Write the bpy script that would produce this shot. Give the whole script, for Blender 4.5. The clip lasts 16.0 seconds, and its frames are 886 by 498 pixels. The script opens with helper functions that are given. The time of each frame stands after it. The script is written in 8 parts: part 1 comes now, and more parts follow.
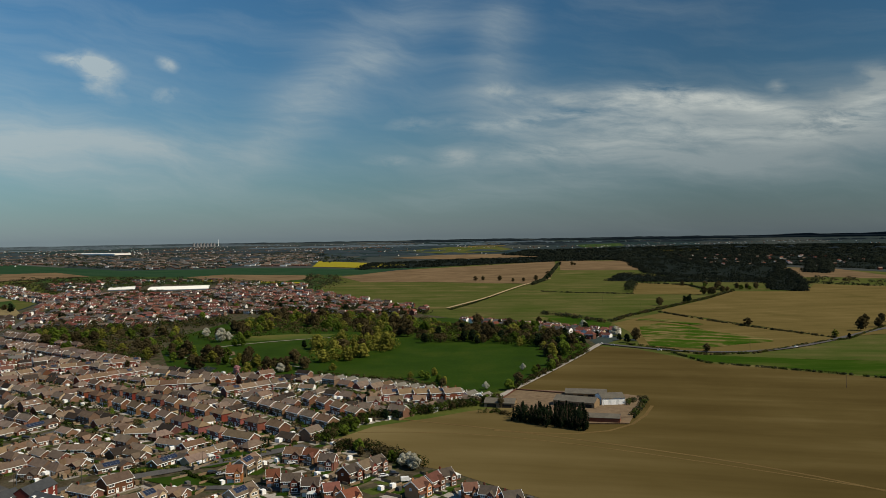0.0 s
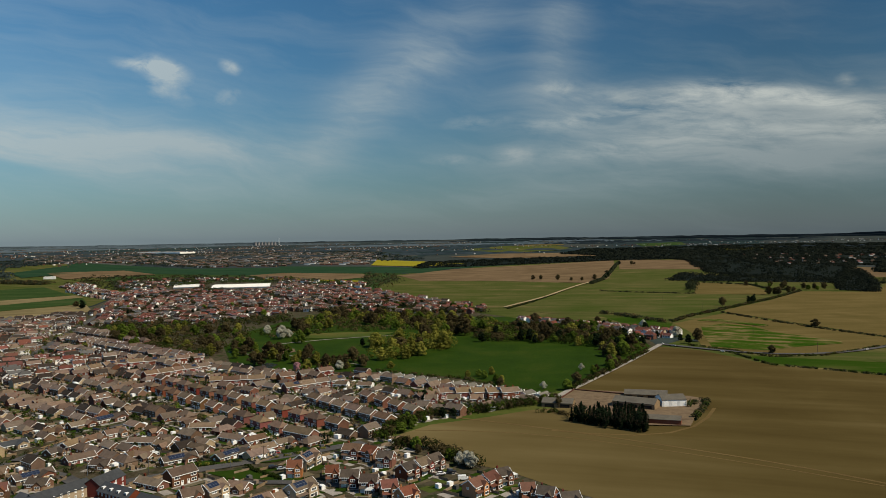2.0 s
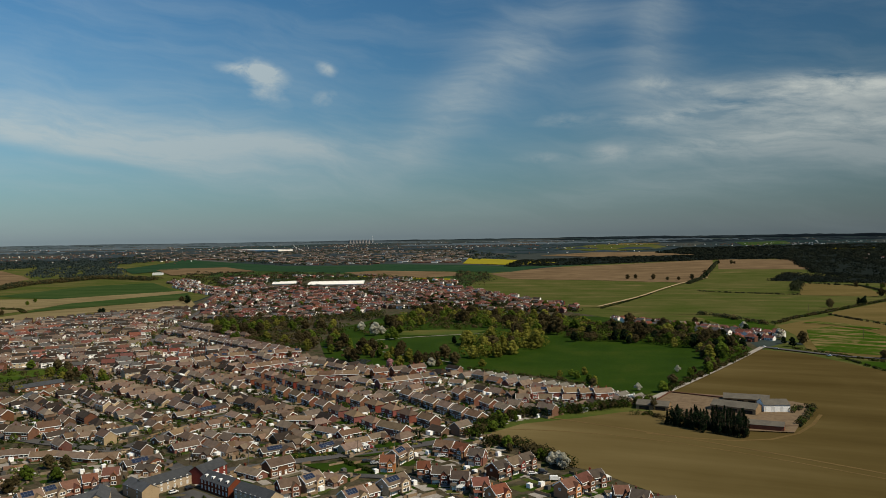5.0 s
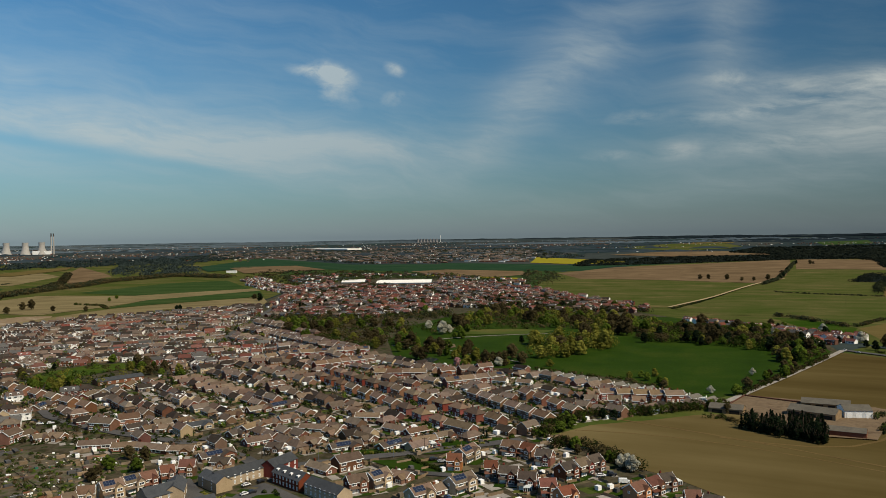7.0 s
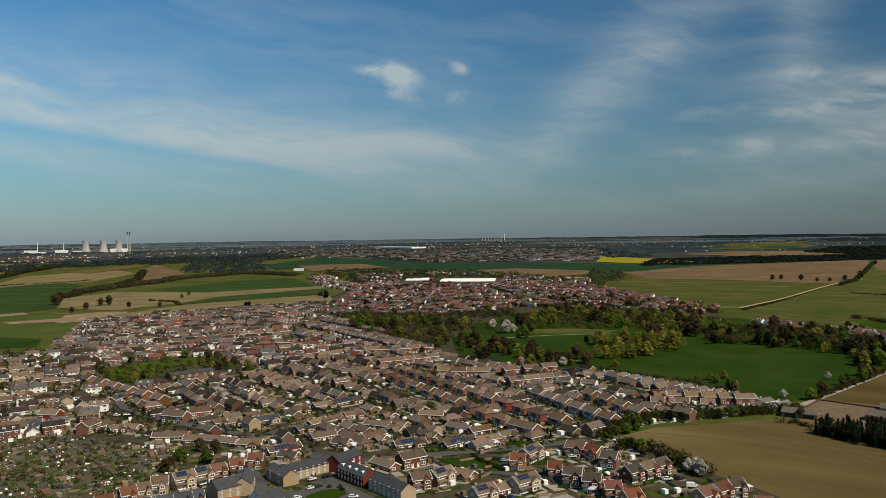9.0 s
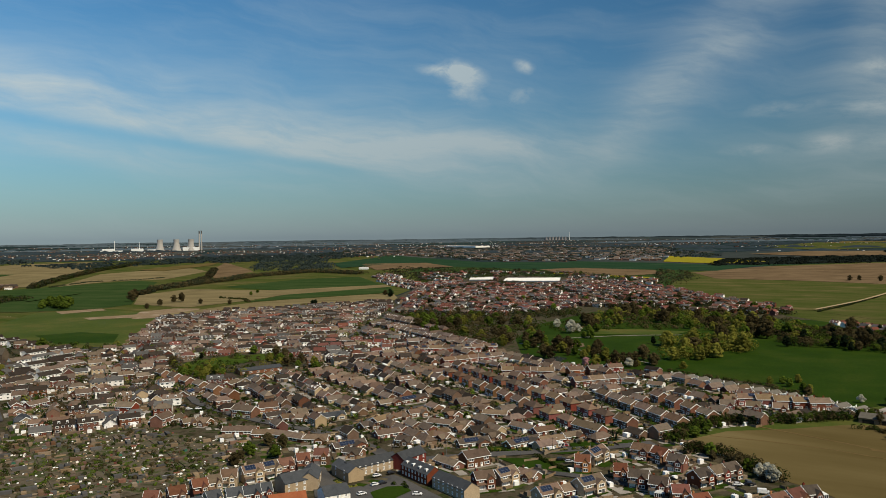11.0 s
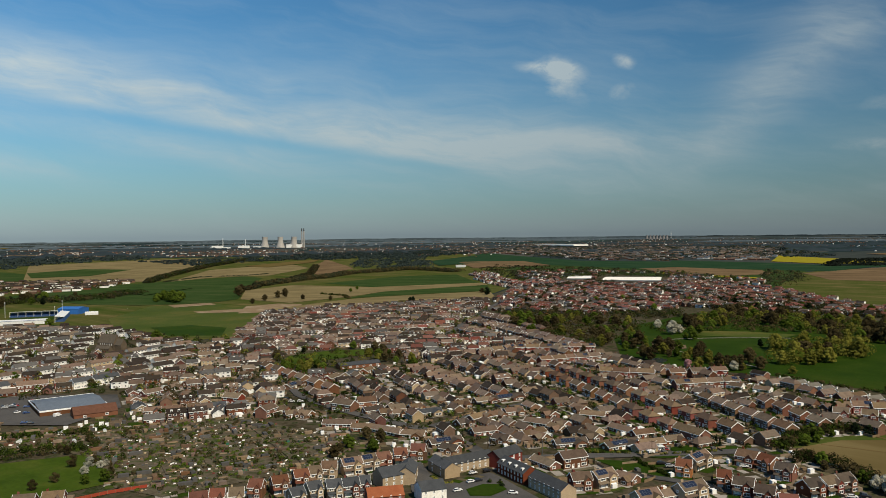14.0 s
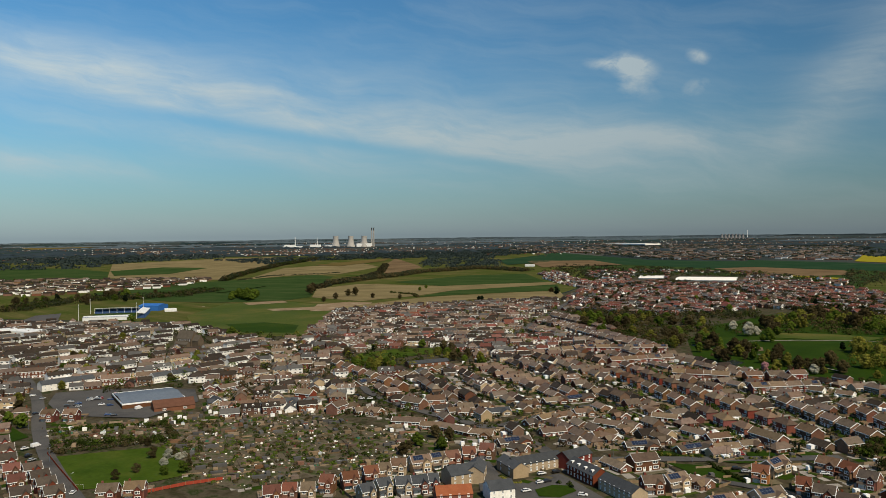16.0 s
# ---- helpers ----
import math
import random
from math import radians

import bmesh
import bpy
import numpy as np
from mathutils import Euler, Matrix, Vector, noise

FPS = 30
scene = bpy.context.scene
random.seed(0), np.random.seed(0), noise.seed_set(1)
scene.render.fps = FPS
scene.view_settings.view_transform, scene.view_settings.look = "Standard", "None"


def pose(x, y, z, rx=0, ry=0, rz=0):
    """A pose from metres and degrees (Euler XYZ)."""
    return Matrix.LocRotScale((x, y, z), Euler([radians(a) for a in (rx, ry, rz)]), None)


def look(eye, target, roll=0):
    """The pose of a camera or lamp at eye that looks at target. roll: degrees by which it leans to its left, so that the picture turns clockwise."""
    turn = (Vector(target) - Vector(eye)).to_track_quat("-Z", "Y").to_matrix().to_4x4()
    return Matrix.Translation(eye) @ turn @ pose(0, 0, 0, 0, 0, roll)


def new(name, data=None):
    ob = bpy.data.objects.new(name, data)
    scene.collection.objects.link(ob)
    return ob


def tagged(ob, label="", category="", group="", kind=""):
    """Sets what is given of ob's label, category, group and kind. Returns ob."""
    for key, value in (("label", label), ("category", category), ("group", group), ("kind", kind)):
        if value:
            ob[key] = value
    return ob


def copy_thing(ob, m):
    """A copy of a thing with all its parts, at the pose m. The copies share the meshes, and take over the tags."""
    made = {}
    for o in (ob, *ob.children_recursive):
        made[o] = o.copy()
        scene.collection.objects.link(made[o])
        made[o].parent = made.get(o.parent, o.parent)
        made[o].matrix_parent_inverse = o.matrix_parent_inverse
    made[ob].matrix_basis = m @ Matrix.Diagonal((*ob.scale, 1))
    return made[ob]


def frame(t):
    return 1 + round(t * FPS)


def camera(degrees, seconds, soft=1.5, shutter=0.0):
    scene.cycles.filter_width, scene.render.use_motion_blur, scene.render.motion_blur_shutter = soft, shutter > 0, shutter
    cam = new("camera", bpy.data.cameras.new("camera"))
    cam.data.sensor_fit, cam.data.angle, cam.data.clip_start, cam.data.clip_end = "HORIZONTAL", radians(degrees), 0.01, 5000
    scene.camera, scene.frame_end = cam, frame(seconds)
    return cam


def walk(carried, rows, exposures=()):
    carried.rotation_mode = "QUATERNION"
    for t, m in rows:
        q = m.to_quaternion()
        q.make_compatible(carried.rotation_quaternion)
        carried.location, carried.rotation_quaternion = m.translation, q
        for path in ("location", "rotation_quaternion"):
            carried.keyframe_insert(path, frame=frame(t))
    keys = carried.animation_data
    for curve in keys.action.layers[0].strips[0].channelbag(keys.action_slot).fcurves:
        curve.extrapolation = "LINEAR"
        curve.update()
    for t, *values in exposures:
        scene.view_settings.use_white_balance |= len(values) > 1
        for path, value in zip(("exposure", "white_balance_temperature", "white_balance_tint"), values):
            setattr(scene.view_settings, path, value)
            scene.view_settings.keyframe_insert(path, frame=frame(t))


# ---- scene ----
from math import atan2, cos, exp, hypot, pi, sin

HEIGHT = 115.0
ROWS = (
    (0, 0.00, -0.93, 0.92),
    (0.5, 0.87, -0.93, 0.94),
    (1, 2.00, -0.93, 0.95),
    (1.5, 3.03, -0.93, 0.96),
    (2, 4.10, -0.95, 0.95),
    (2.5, 5.11, -0.94, 0.94),
    (3, 6.19, -0.94, 0.93),
    (3.5, 7.25, -0.94, 0.92),
    (4, 8.36, -0.95, 0.90),
    (6.5, 14.27, -0.96, 0.89),
    (7, 15.48, -0.96, 0.87),
    (7.5, 16.57, -0.97, 0.86),
    (8, 17.70, -0.98, 0.85),
    (8.5, 18.90, -0.99, 0.83),
    (9, 20.05, -0.99, 0.79),
    (11.5, 25.77, -1.00, 0.75),
    (12, 26.91, -1.01, 0.72),
    (12.5, 28.02, -1.03, 0.69),
    (13, 29.14, -1.04, 0.65),
    (13.5, 30.29, -1.04, 0.63),
    (14, 31.55, -1.05, 0.62),
    (14.5, 32.84, -1.05, 0.62),
    (15, 34.09, -1.05, 0.63),
    (15.5, 35.32, -1.06, 0.64),
    (16, 36.46, -1.06, 0.66),
)

cam = camera(57.87, 16.0, soft=0.6)
walk(cam, [(t, pose(0, 0, HEIGHT, 90 + pitch, lean, yaw)) for t, yaw, pitch, lean in ROWS],
     exposures=[(0.0, 0.0), (16.0, 0.0)])

# ---- sky and sun ----
SUN_AZ, SUN_EL = 113.0, 49.0   # clockwise from +y, above the land
sun = new("sun", bpy.data.lights.new("sun", "SUN"))
sun.data.energy, sun.data.angle, sun.data.color = 4.9, radians(0.53), (1.0, 0.89, 0.70)
sun.matrix_world = look((0, 0, 600), (-sin(radians(SUN_AZ)) * cos(radians(SUN_EL)), -cos(radians(SUN_AZ)) * cos(radians(SUN_EL)), 600 - sin(radians(SUN_EL))))


class Nodes:
    """Short hand for building a node tree."""

    def __init__(self, tree):
        self.tree = tree
        tree.nodes.clear()

    def add(self, kind, props=(), **inputs):
        n = self.tree.nodes.new(kind)
        for key, value in props:
            setattr(n, key, value)
        for key, value in inputs.items():
            self.put(n, int(key[1:]) if key[0] == "i" and key[1:].isdigit() else key, value)
        return n

    def put(self, node, key, value):
        socket = node.inputs[key]
        if isinstance(value, bpy.types.NodeSocket):
            self.tree.links.new(value, socket)
        elif isinstance(value, bpy.types.Node):
            self.tree.links.new(value.outputs[0], socket)
        else:
            socket.default_value = value

    def math(self, op, a, b=0.0, clamp=False):
        return self.add("ShaderNodeMath", (("operation", op), ("use_clamp", clamp)), i0=a, i1=b).outputs[0]

    def mix(self, fac, a, b, blend="MIX"):
        n = self.tree.nodes.new("ShaderNodeMix")
        n.data_type, n.blend_type = "RGBA", blend
        for i, v in ((0, fac), (6, a), (7, b)):
            self.put(n, i, v)
        return n.outputs[2]

    def ramp(self, fac, stops):
        n = self.add("ShaderNodeValToRGB", i0=fac)
        el = n.color_ramp.elements
        while len(el) < len(stops):
            el.new(0.5)
        for e, (p, c) in zip(el, stops):
            e.position, e.color = p, c if len(c) == 4 else (*c, 1)
        return n.outputs[0]

    def noise(self, vec, scale, detail=4.0, rough=0.55, warp=0.0):
        return self.add("ShaderNodeTexNoise", Vector=vec, Scale=scale, Detail=detail, Roughness=rough, Distortion=warp).outputs[0]


def make_world():
    w = bpy.data.worlds.new("sky")
    scene.world = w
    w.use_nodes = True
    n = Nodes(w.node_tree)
    d = n.add("ShaderNodeTexCoord").outputs["Generated"]
    sky = n.add("ShaderNodeTexSky", (("sky_type", "NISHITA"), ("sun_disc", False), ("sun_elevation", radians(SUN_EL)),
                                     ("sun_rotation", radians(SUN_AZ)), ("air_density", 1.2), ("dust_density", 0.4), ("ozone_density", 3.0)))
    xyz = n.add("ShaderNodeSeparateXYZ", i0=d)
    deg = 180 / pi
    az = n.math("MULTIPLY", n.math("ARCTAN2", xyz.outputs[0], xyz.outputs[1]), deg)
    el = n.math("MULTIPLY", n.math("ARCSINE", xyz.outputs[2]), deg)

    def blob(a0, e0, wide, high, tilt, level):
        u, v = n.math("SUBTRACT", az, a0), n.math("SUBTRACT", el, e0)
        c, s = cos(radians(tilt)), sin(radians(tilt))
        p = n.math("ADD", n.math("MULTIPLY", u, c / wide), n.math("MULTIPLY", v, s / wide))
        q = n.math("ADD", n.math("MULTIPLY", u, -s / high), n.math("MULTIPLY", v, c / high))
        r = n.math("ADD", n.math("MULTIPLY", p, p), n.math("MULTIPLY", q, q))
        return n.math("MULTIPLY", n.math("POWER", 2.718, n.math("MULTIPLY", r, -1.0)), level)

    def total(items):
        out = items[0]
        for i in items[1:]:
            out = n.math("ADD", out, i)
        return out

    # bands of cirrus: azimuth, height, half width, half height, tilt, thickness
    cirrus = total([blob(*b) for b in (
        (-8.4, 10.3, 4.5, 2.2, 35, 0.5), (-3.1, 14.1, 6.0, 2.5, 40, 0.34), (-12.0, 6.8, 3.5, 1.6, 40, 0.4), (4.1, 13.3, 2.0, 4.5, -10, 0.4),
        (12.7, 8.7, 9.5, 1.3, -6, 0.6), (15.7, 6.6, 12.0, 2.2, -3, 0.62), (26.2, 7.1, 7.0, 2.6, 8, 0.55), (8.7, 5.7, 9.0, 1.3, 3, 0.5), (13.4, 9.3, 7.5, 0.45, -4, 0.55), (21.1, 7.6, 5.0, 0.6, -12, 0.5), (26.8, 7.9, 4.0, 0.8, 20, 0.5), (18.2, 4.6, 12.0, 2.0, 0, 0.5),
        (-22.2, 6.8, 9.0, 1.0, -4, 0.5), (3.9, 2.9, 9.0, 0.8, 4, 0.35), (-20.4, 11.8, 4.0, 4.0, -30, 0.10),
        (-61.0, 10.6, 8.0, 1.8, -9, 0.8), (-50.7, 9.4, 8.0, 2.1, -9, 0.8), (-37.3, 7.2, 9.0, 2.0, -10, 0.74), (-27.8, 5.0, 8.0, 1.6, -10, 0.55),
        (-50.8, 6.0, 12.0, 0.7, -9, 0.45), (-64.1, 4.8, 7.0, 0.8, -3, 0.6), (-31.7, 10.4, 8.0, 3.0, -20, 0.2), (-20.8, 6.2, 8.0, 2.0, -8, 0.45))])
    gaps = total([blob(*b) for b in ((-53.0, 7.9, 6.0, 0.5, -8.5, 0.4), (-43.0, 6.4, 7.0, 0.45, -8.3, 0.36), (-33.0, 4.95, 5.0, 0.4, -8.3, 0.36), (9.5, 8.6, 3.2, 0.3, -8, 0.4), (22.0, 6.9, 2.5, 0.5, -14, 0.5), (25.5, 7.6, 2.4, 0.25, -12, 0.5))])
    cirrus = n.math("MAXIMUM", n.math("SUBTRACT", cirrus, gaps), 0.0)
    puffs = total([blob(*b) for b in (
        (-24.2, 11.5, 1.7, 0.4, -6, 0.7), (-22.9, 11.3, 1.2, 0.65, -25, 0.85), (-23.5, 10.2, 0.7, 0.9, -15, 0.3), (-22.5, 9.9, 1.7, 0.7, -30, 0.26), (-18.7, 11.7, 0.7, 0.4, -20, 0.6), (-18.9, 9.7, 0.8, 0.5, 20, 0.4),
        (4.2, 10.2, 1.3, 0.5, 0, 0.5), (9.2, 9.2, 1.5, 0.5, -10, 0.5), (0.9, 5.6, 1.5, 0.6, 0, 0.55), (-3.7, 5.4, 1.8, 0.4, 0, 0.35), (-1.6, 8.0, 2.2, 0.5, 5, 0.35),
        (22.7, 9.4, 0.6, 0.4, 0, 0.5), (26.1, 8.7, 0.5, 0.3, 0, 0.4), (28.8, 9.5, 1.2, 0.7, -20, 0.8))])
    crests = total([blob(*b) for b in (
        (12.3, 9.0, 6.0, 0.7, -4, 0.9), (16.1, 9.2, 3.5, 0.6, -8, 0.9), (21.5, 8.2, 5.0, 0.55, -14, 1.0), (27.8, 7.7, 3.5, 0.9, 22, 1.0), (15.7, 7.2, 9.0, 0.9, -3, 0.6), (25.2, 6.6, 6.0, 0.8, 6, 0.6), (6.4, 8.0, 5.0, 0.5, 4, 0.6),
        (9.1, 5.9, 8.0, 0.6, 3, 0.45), (-61.4, 10.8, 6.0, 0.8, -9, 0.35), (-51.5, 9.5, 7.0, 0.9, -10, 0.35), (-39.8, 7.6, 6.0, 0.8, -10, 0.3))])
    # combed along the wind
    warp = n.add("ShaderNodeTexNoise", (("noise_dimensions", "2D"),), Vector=n.add("ShaderNodeCombineXYZ", i0=az, i1=el), Scale=0.11, Detail=3.0)
    wz = n.math("MULTIPLY", n.math("SUBTRACT", warp.outputs[0], 0.5), 9.0)
    comb = n.add("ShaderNodeCombineXYZ", i0=n.math("ADD", n.math("MULTIPLY", az, 0.055), n.math("MULTIPLY", wz, 0.05)), i1=n.math("ADD", n.math("ADD", n.math("MULTIPLY", el, 0.32), n.math("MULTIPLY", az, 0.045)), n.math("MULTIPLY", wz, 0.09)))
    wisps = n.noise(comb, 1.0, 8.0, 0.62, 0.15)
    soft = n.noise(n.add("ShaderNodeCombineXYZ", i0=n.math("MULTIPLY", az, 0.1), i1=n.math("MULTIPLY", el, 0.2)), 1.0, 3.0, 0.5)
    fine = n.noise(n.add("ShaderNodeCombineXYZ", i0=n.math("ADD", n.math("MULTIPLY", az, 0.5), n.math("MULTIPLY", wz, 0.2)), i1=n.math("MULTIPLY", el, 1.0)), 1.0, 7.0, 0.62, 0.3)
    strands = n.noise(n.add("ShaderNodeCombineXYZ", i0=n.math("ADD", n.math("MULTIPLY", az, 0.17), n.math("MULTIPLY", wz, 0.06)), i1=n.math("ADD", n.math("ADD", n.math("MULTIPLY", el, 0.75), n.math("MULTIPLY", az, 0.06)), n.math("MULTIPLY", wz, 0.1))), 1.0, 8.0, 0.65, 0.25)
    crest = n.math("MULTIPLY", crests, n.math("ADD", n.math("MULTIPLY", n.math("SUBTRACT", strands, 0.5), 3.4), 0.4), True)
    ragged = n.math("SUBTRACT", wisps, 0.5)
    veil = n.math("MULTIPLY", n.math("ADD", n.math("MULTIPLY", cirrus, 0.85), n.math("MULTIPLY", ragged, n.math("ADD", n.math("MULTIPLY", cirrus, 2.6), 0.2))), 1.0, True)
    veil = n.math("MULTIPLY", veil, n.math("ADD", n.math("MULTIPLY", n.math("SUBTRACT", strands, 0.5), 1.3), 0.97), True)
    base = n.math("MULTIPLY", n.math("MULTIPLY", n.math("ADD", n.math("MULTIPLY", ragged, 2.0), 0.12, True), soft), 0.5)
    tuft = n.math("MULTIPLY", n.math("SUBTRACT", n.math("ADD", n.math("MULTIPLY", puffs, 1.25), n.math("MULTIPLY", n.math("SUBTRACT", fine, 0.5), n.math("MULTIPLY", puffs, 5.0))), 0.1), 0.95, True)
    cover = n.math("MULTIPLY", n.math("ADD", n.math("ADD", veil, base), tuft, True), 0.86, True)
    haze = n.math("POWER", 2.718, n.math("MULTIPLY", n.math("MAXIMUM", el, 0.0), -0.19))
    blue = n.mix(1.0, sky.outputs[0], SKY_TINT, "MULTIPLY")
    lean = n.math("MINIMUM", n.math("MAXIMUM", n.math("SUBTRACT", 0.81, n.math("MULTIPLY", az, 0.0114)), 0.6), 1.55)
    low = n.mix(n.math("MULTIPLY", haze, 0.92), blue, HAZE)
    low = n.mix(n.math("MULTIPLY", n.math("POWER", 2.718, n.math("MULTIPLY", n.math("MAXIMUM", el, 0.0), -1.9)), 0.38), low, RIM)
    cloud = n.mix(n.math("POWER", 2.718, n.math("MULTIPLY", n.math("MAXIMUM", el, 0.0), -0.12)), CLOUD, CLOUD_LOW)
    low = n.mix(1.0, low, n.add("ShaderNodeCombineColor", i0=lean, i1=lean, i2=lean).outputs[0], "MULTIPLY")
    glow = n.math("MINIMUM", n.math("MAXIMUM", n.math("SUBTRACT", 0.86, n.math("MULTIPLY", az, 0.007)), 0.68), 1.3)
    cloud = n.mix(1.0, cloud, n.add("ShaderNodeCombineColor", i0=glow, i1=glow, i2=glow).outputs[0], "MULTIPLY")
    out = n.mix(n.math("MULTIPLY", crest, 0.75), n.mix(cover, low, cloud), CREST)
    bg = n.add("ShaderNodeBackground", Color=out, Strength=0.1)
    n.add("ShaderNodeOutputWorld", Surface=bg)


RIM = (0.9, 1.35, 1.65, 1)
CREST = (5.6, 5.9, 5.5, 1)
SKY_TINT, HAZE, CLOUD, CLOUD_LOW = (0.245, 0.515, 0.66, 1), (2.05, 2.42, 2.52, 1), (4.6, 5.35, 5.6, 1), (2.75, 3.4, 3.5, 1)
make_world()


# ---- materials ----
def surface(name, colours, patch=0.05, grain=1.5, rough=0.9, bump=0.0, vary=0.0, island=False, metal=0.0, hue=0.0):
    """Two or more base colours mixed by large and small noise in metres; vary: spread between objects or islands."""
    m = bpy.data.materials.new(name)
    m.use_nodes = True
    n = Nodes(m.node_tree)
    geo = n.add("ShaderNodeNewGeometry")
    pos = geo.outputs["Position"]
    big = n.noise(pos, patch, 5.0, 0.6, 0.3)
    small = n.noise(pos, grain, 4.0, 0.6)
    k = n.math("ADD", n.math("MULTIPLY", n.math("SUBTRACT", big, 0.5), 2.2), 0.5, True)
    stops = [(i / max(1, len(colours) - 1), c) for i, c in enumerate(colours)]
    col = n.ramp(k, stops)
    g = n.math("ADD", n.math("MULTIPLY", small, 0.7), 0.65)
    col = n.mix(1.0, col, n.add("ShaderNodeCombineColor", i0=g, i1=g, i2=g).outputs[0], "MULTIPLY")
    if vary:
        r = geo.outputs["Random Per Island"] if island else n.add("ShaderNodeObjectInfo").outputs["Random"]
        h = n.add("ShaderNodeHueSaturation", Hue=n.math("ADD", n.math("MULTIPLY", n.math("FRACT", n.math("MULTIPLY", r, 7.3)), hue), 0.5 - hue / 2),
                  Saturation=n.math("ADD", n.math("MULTIPLY", n.math("FRACT", n.math("MULTIPLY", r, 13.7)), vary), 1 - vary / 2),
                  Value=n.math("ADD", n.math("MULTIPLY", r, 2 * vary), 1 - vary), Color=col)
        col = h.outputs[0]
    b = n.add("ShaderNodeBsdfPrincipled")
    n.put(b, "Base Color", col)
    n.put(b, "Roughness", rough)
    n.put(b, "Metallic", metal)
    n.put(b, "Specular IOR Level", 0.03 if rough > 0.6 else 0.45)
    if bump:
        n.put(b, "Normal", n.add("ShaderNodeBump", Strength=bump, Distance=0.3, Height=small))
    n.add("ShaderNodeOutputMaterial", Surface=b)
    return m


def leafy(name, a, b, vary=0.5):
    """Foliage: every leaf clump its own tone, some light through it."""
    m = bpy.data.materials.new(name)
    m.use_nodes = True
    n = Nodes(m.node_tree)
    geo = n.add("ShaderNodeNewGeometry")
    r = geo.outputs["Random Per Island"]
    o = n.add("ShaderNodeObjectInfo").outputs["Random"]
    pos = n.noise(geo.outputs["Position"], 0.035, 3.0)
    k = n.math("ADD", n.math("MULTIPLY", r, 0.16), n.math("MULTIPLY", n.math("ADD", n.math("MULTIPLY", pos, 0.6), n.math("MULTIPLY", o, 0.5)), 0.8), True)
    col = n.mix(k, (*a, 1), (*b, 1))
    col = n.add("ShaderNodeHueSaturation", Value=n.math("ADD", n.math("MULTIPLY", o, vary), 1 - vary / 2), Hue=0.5, Saturation=1.0, Color=col).outputs[0]
    d = n.add("ShaderNodeBsdfDiffuse", Color=col)
    t = n.add("ShaderNodeBsdfTranslucent", Color=col)
    n.add("ShaderNodeOutputMaterial", Surface=n.add("ShaderNodeMixShader", i0=0.42, i1=d, i2=t))
    return m


def crops(name, colours, angle, row=3.0, patch=0.012, tram=18.0, contrast=0.25, sunlit=None, lines=0.35, streaky=0.45, spread=3.4):
    """Worked land: soil or crop in drill lines with tramlines and broad patches."""
    m = bpy.data.materials.new(name)
    m.use_nodes = True
    n = Nodes(m.node_tree)
    pos = n.add("ShaderNodeNewGeometry").outputs["Position"]
    xyz = n.add("ShaderNodeSeparateXYZ", i0=pos)
    c, s = cos(radians(angle)), sin(radians(angle))
    across = n.math("ADD", n.math("MULTIPLY", xyz.outputs[0], -s), n.math("MULTIPLY", xyz.outputs[1], c))
    along = n.math("ADD", n.math("MULTIPLY", xyz.outputs[0], c), n.math("MULTIPLY", xyz.outputs[1], s))
    big = n.noise(pos, patch, 6.0, 0.6, 0.6)
    streak = n.noise(n.add("ShaderNodeCombineXYZ", i0=n.math("MULTIPLY", along, 0.12), i1=across), 1 / row, 3.0, 0.6)
    broad = n.noise(n.add("ShaderNodeCombineXYZ", i0=n.math("MULTIPLY", along, 0.15), i1=across), patch * 2.5, 3.0, 0.5)
    k = n.math("ADD", n.math("MULTIPLY", n.math("SUBTRACT", n.math("ADD", n.math("MULTIPLY", big, 1 - streaky), n.math("MULTIPLY", broad, streaky)), 0.5), spread), 0.5, True)
    # cloud shade painted over the soil's own patches: paler west, darker east
    if sunlit:
        west = n.math("DIVIDE", n.math("SUBTRACT", sunlit[1], n.math("ADD", xyz.outputs[0], n.math("MULTIPLY", n.math("SUBTRACT", big, 0.5), 160.0))), sunlit[1] - sunlit[0], True)
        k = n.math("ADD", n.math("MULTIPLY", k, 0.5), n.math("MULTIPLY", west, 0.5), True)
    col = n.ramp(k, [(i / max(1, len(colours) - 1), q) for i, q in enumerate(colours)])
    g = n.math("ADD", n.math("MULTIPLY", streak, 2 * contrast), 1 - contrast)
    col = n.mix(1.0, col, n.add("ShaderNodeCombineColor", i0=g, i1=g, i2=g).outputs[0], "MULTIPLY")
    line = n.math("LESS_THAN", n.math("FRACT", n.math("MULTIPLY", across, 1 / tram)), 0.07)
    pale = n.mix(n.math("MULTIPLY", line, n.math("MULTIPLY", big, lines)), col, (*[v * 1.5 for v in colours[-1]], 1))
    b = n.add("ShaderNodeBsdfPrincipled")
    n.put(b, "Base Color", pale)
    n.put(b, "Roughness", 0.95)
    n.put(b, "Specular IOR Level", 0.0)
    n.add("ShaderNodeOutputMaterial", Surface=b)
    return m


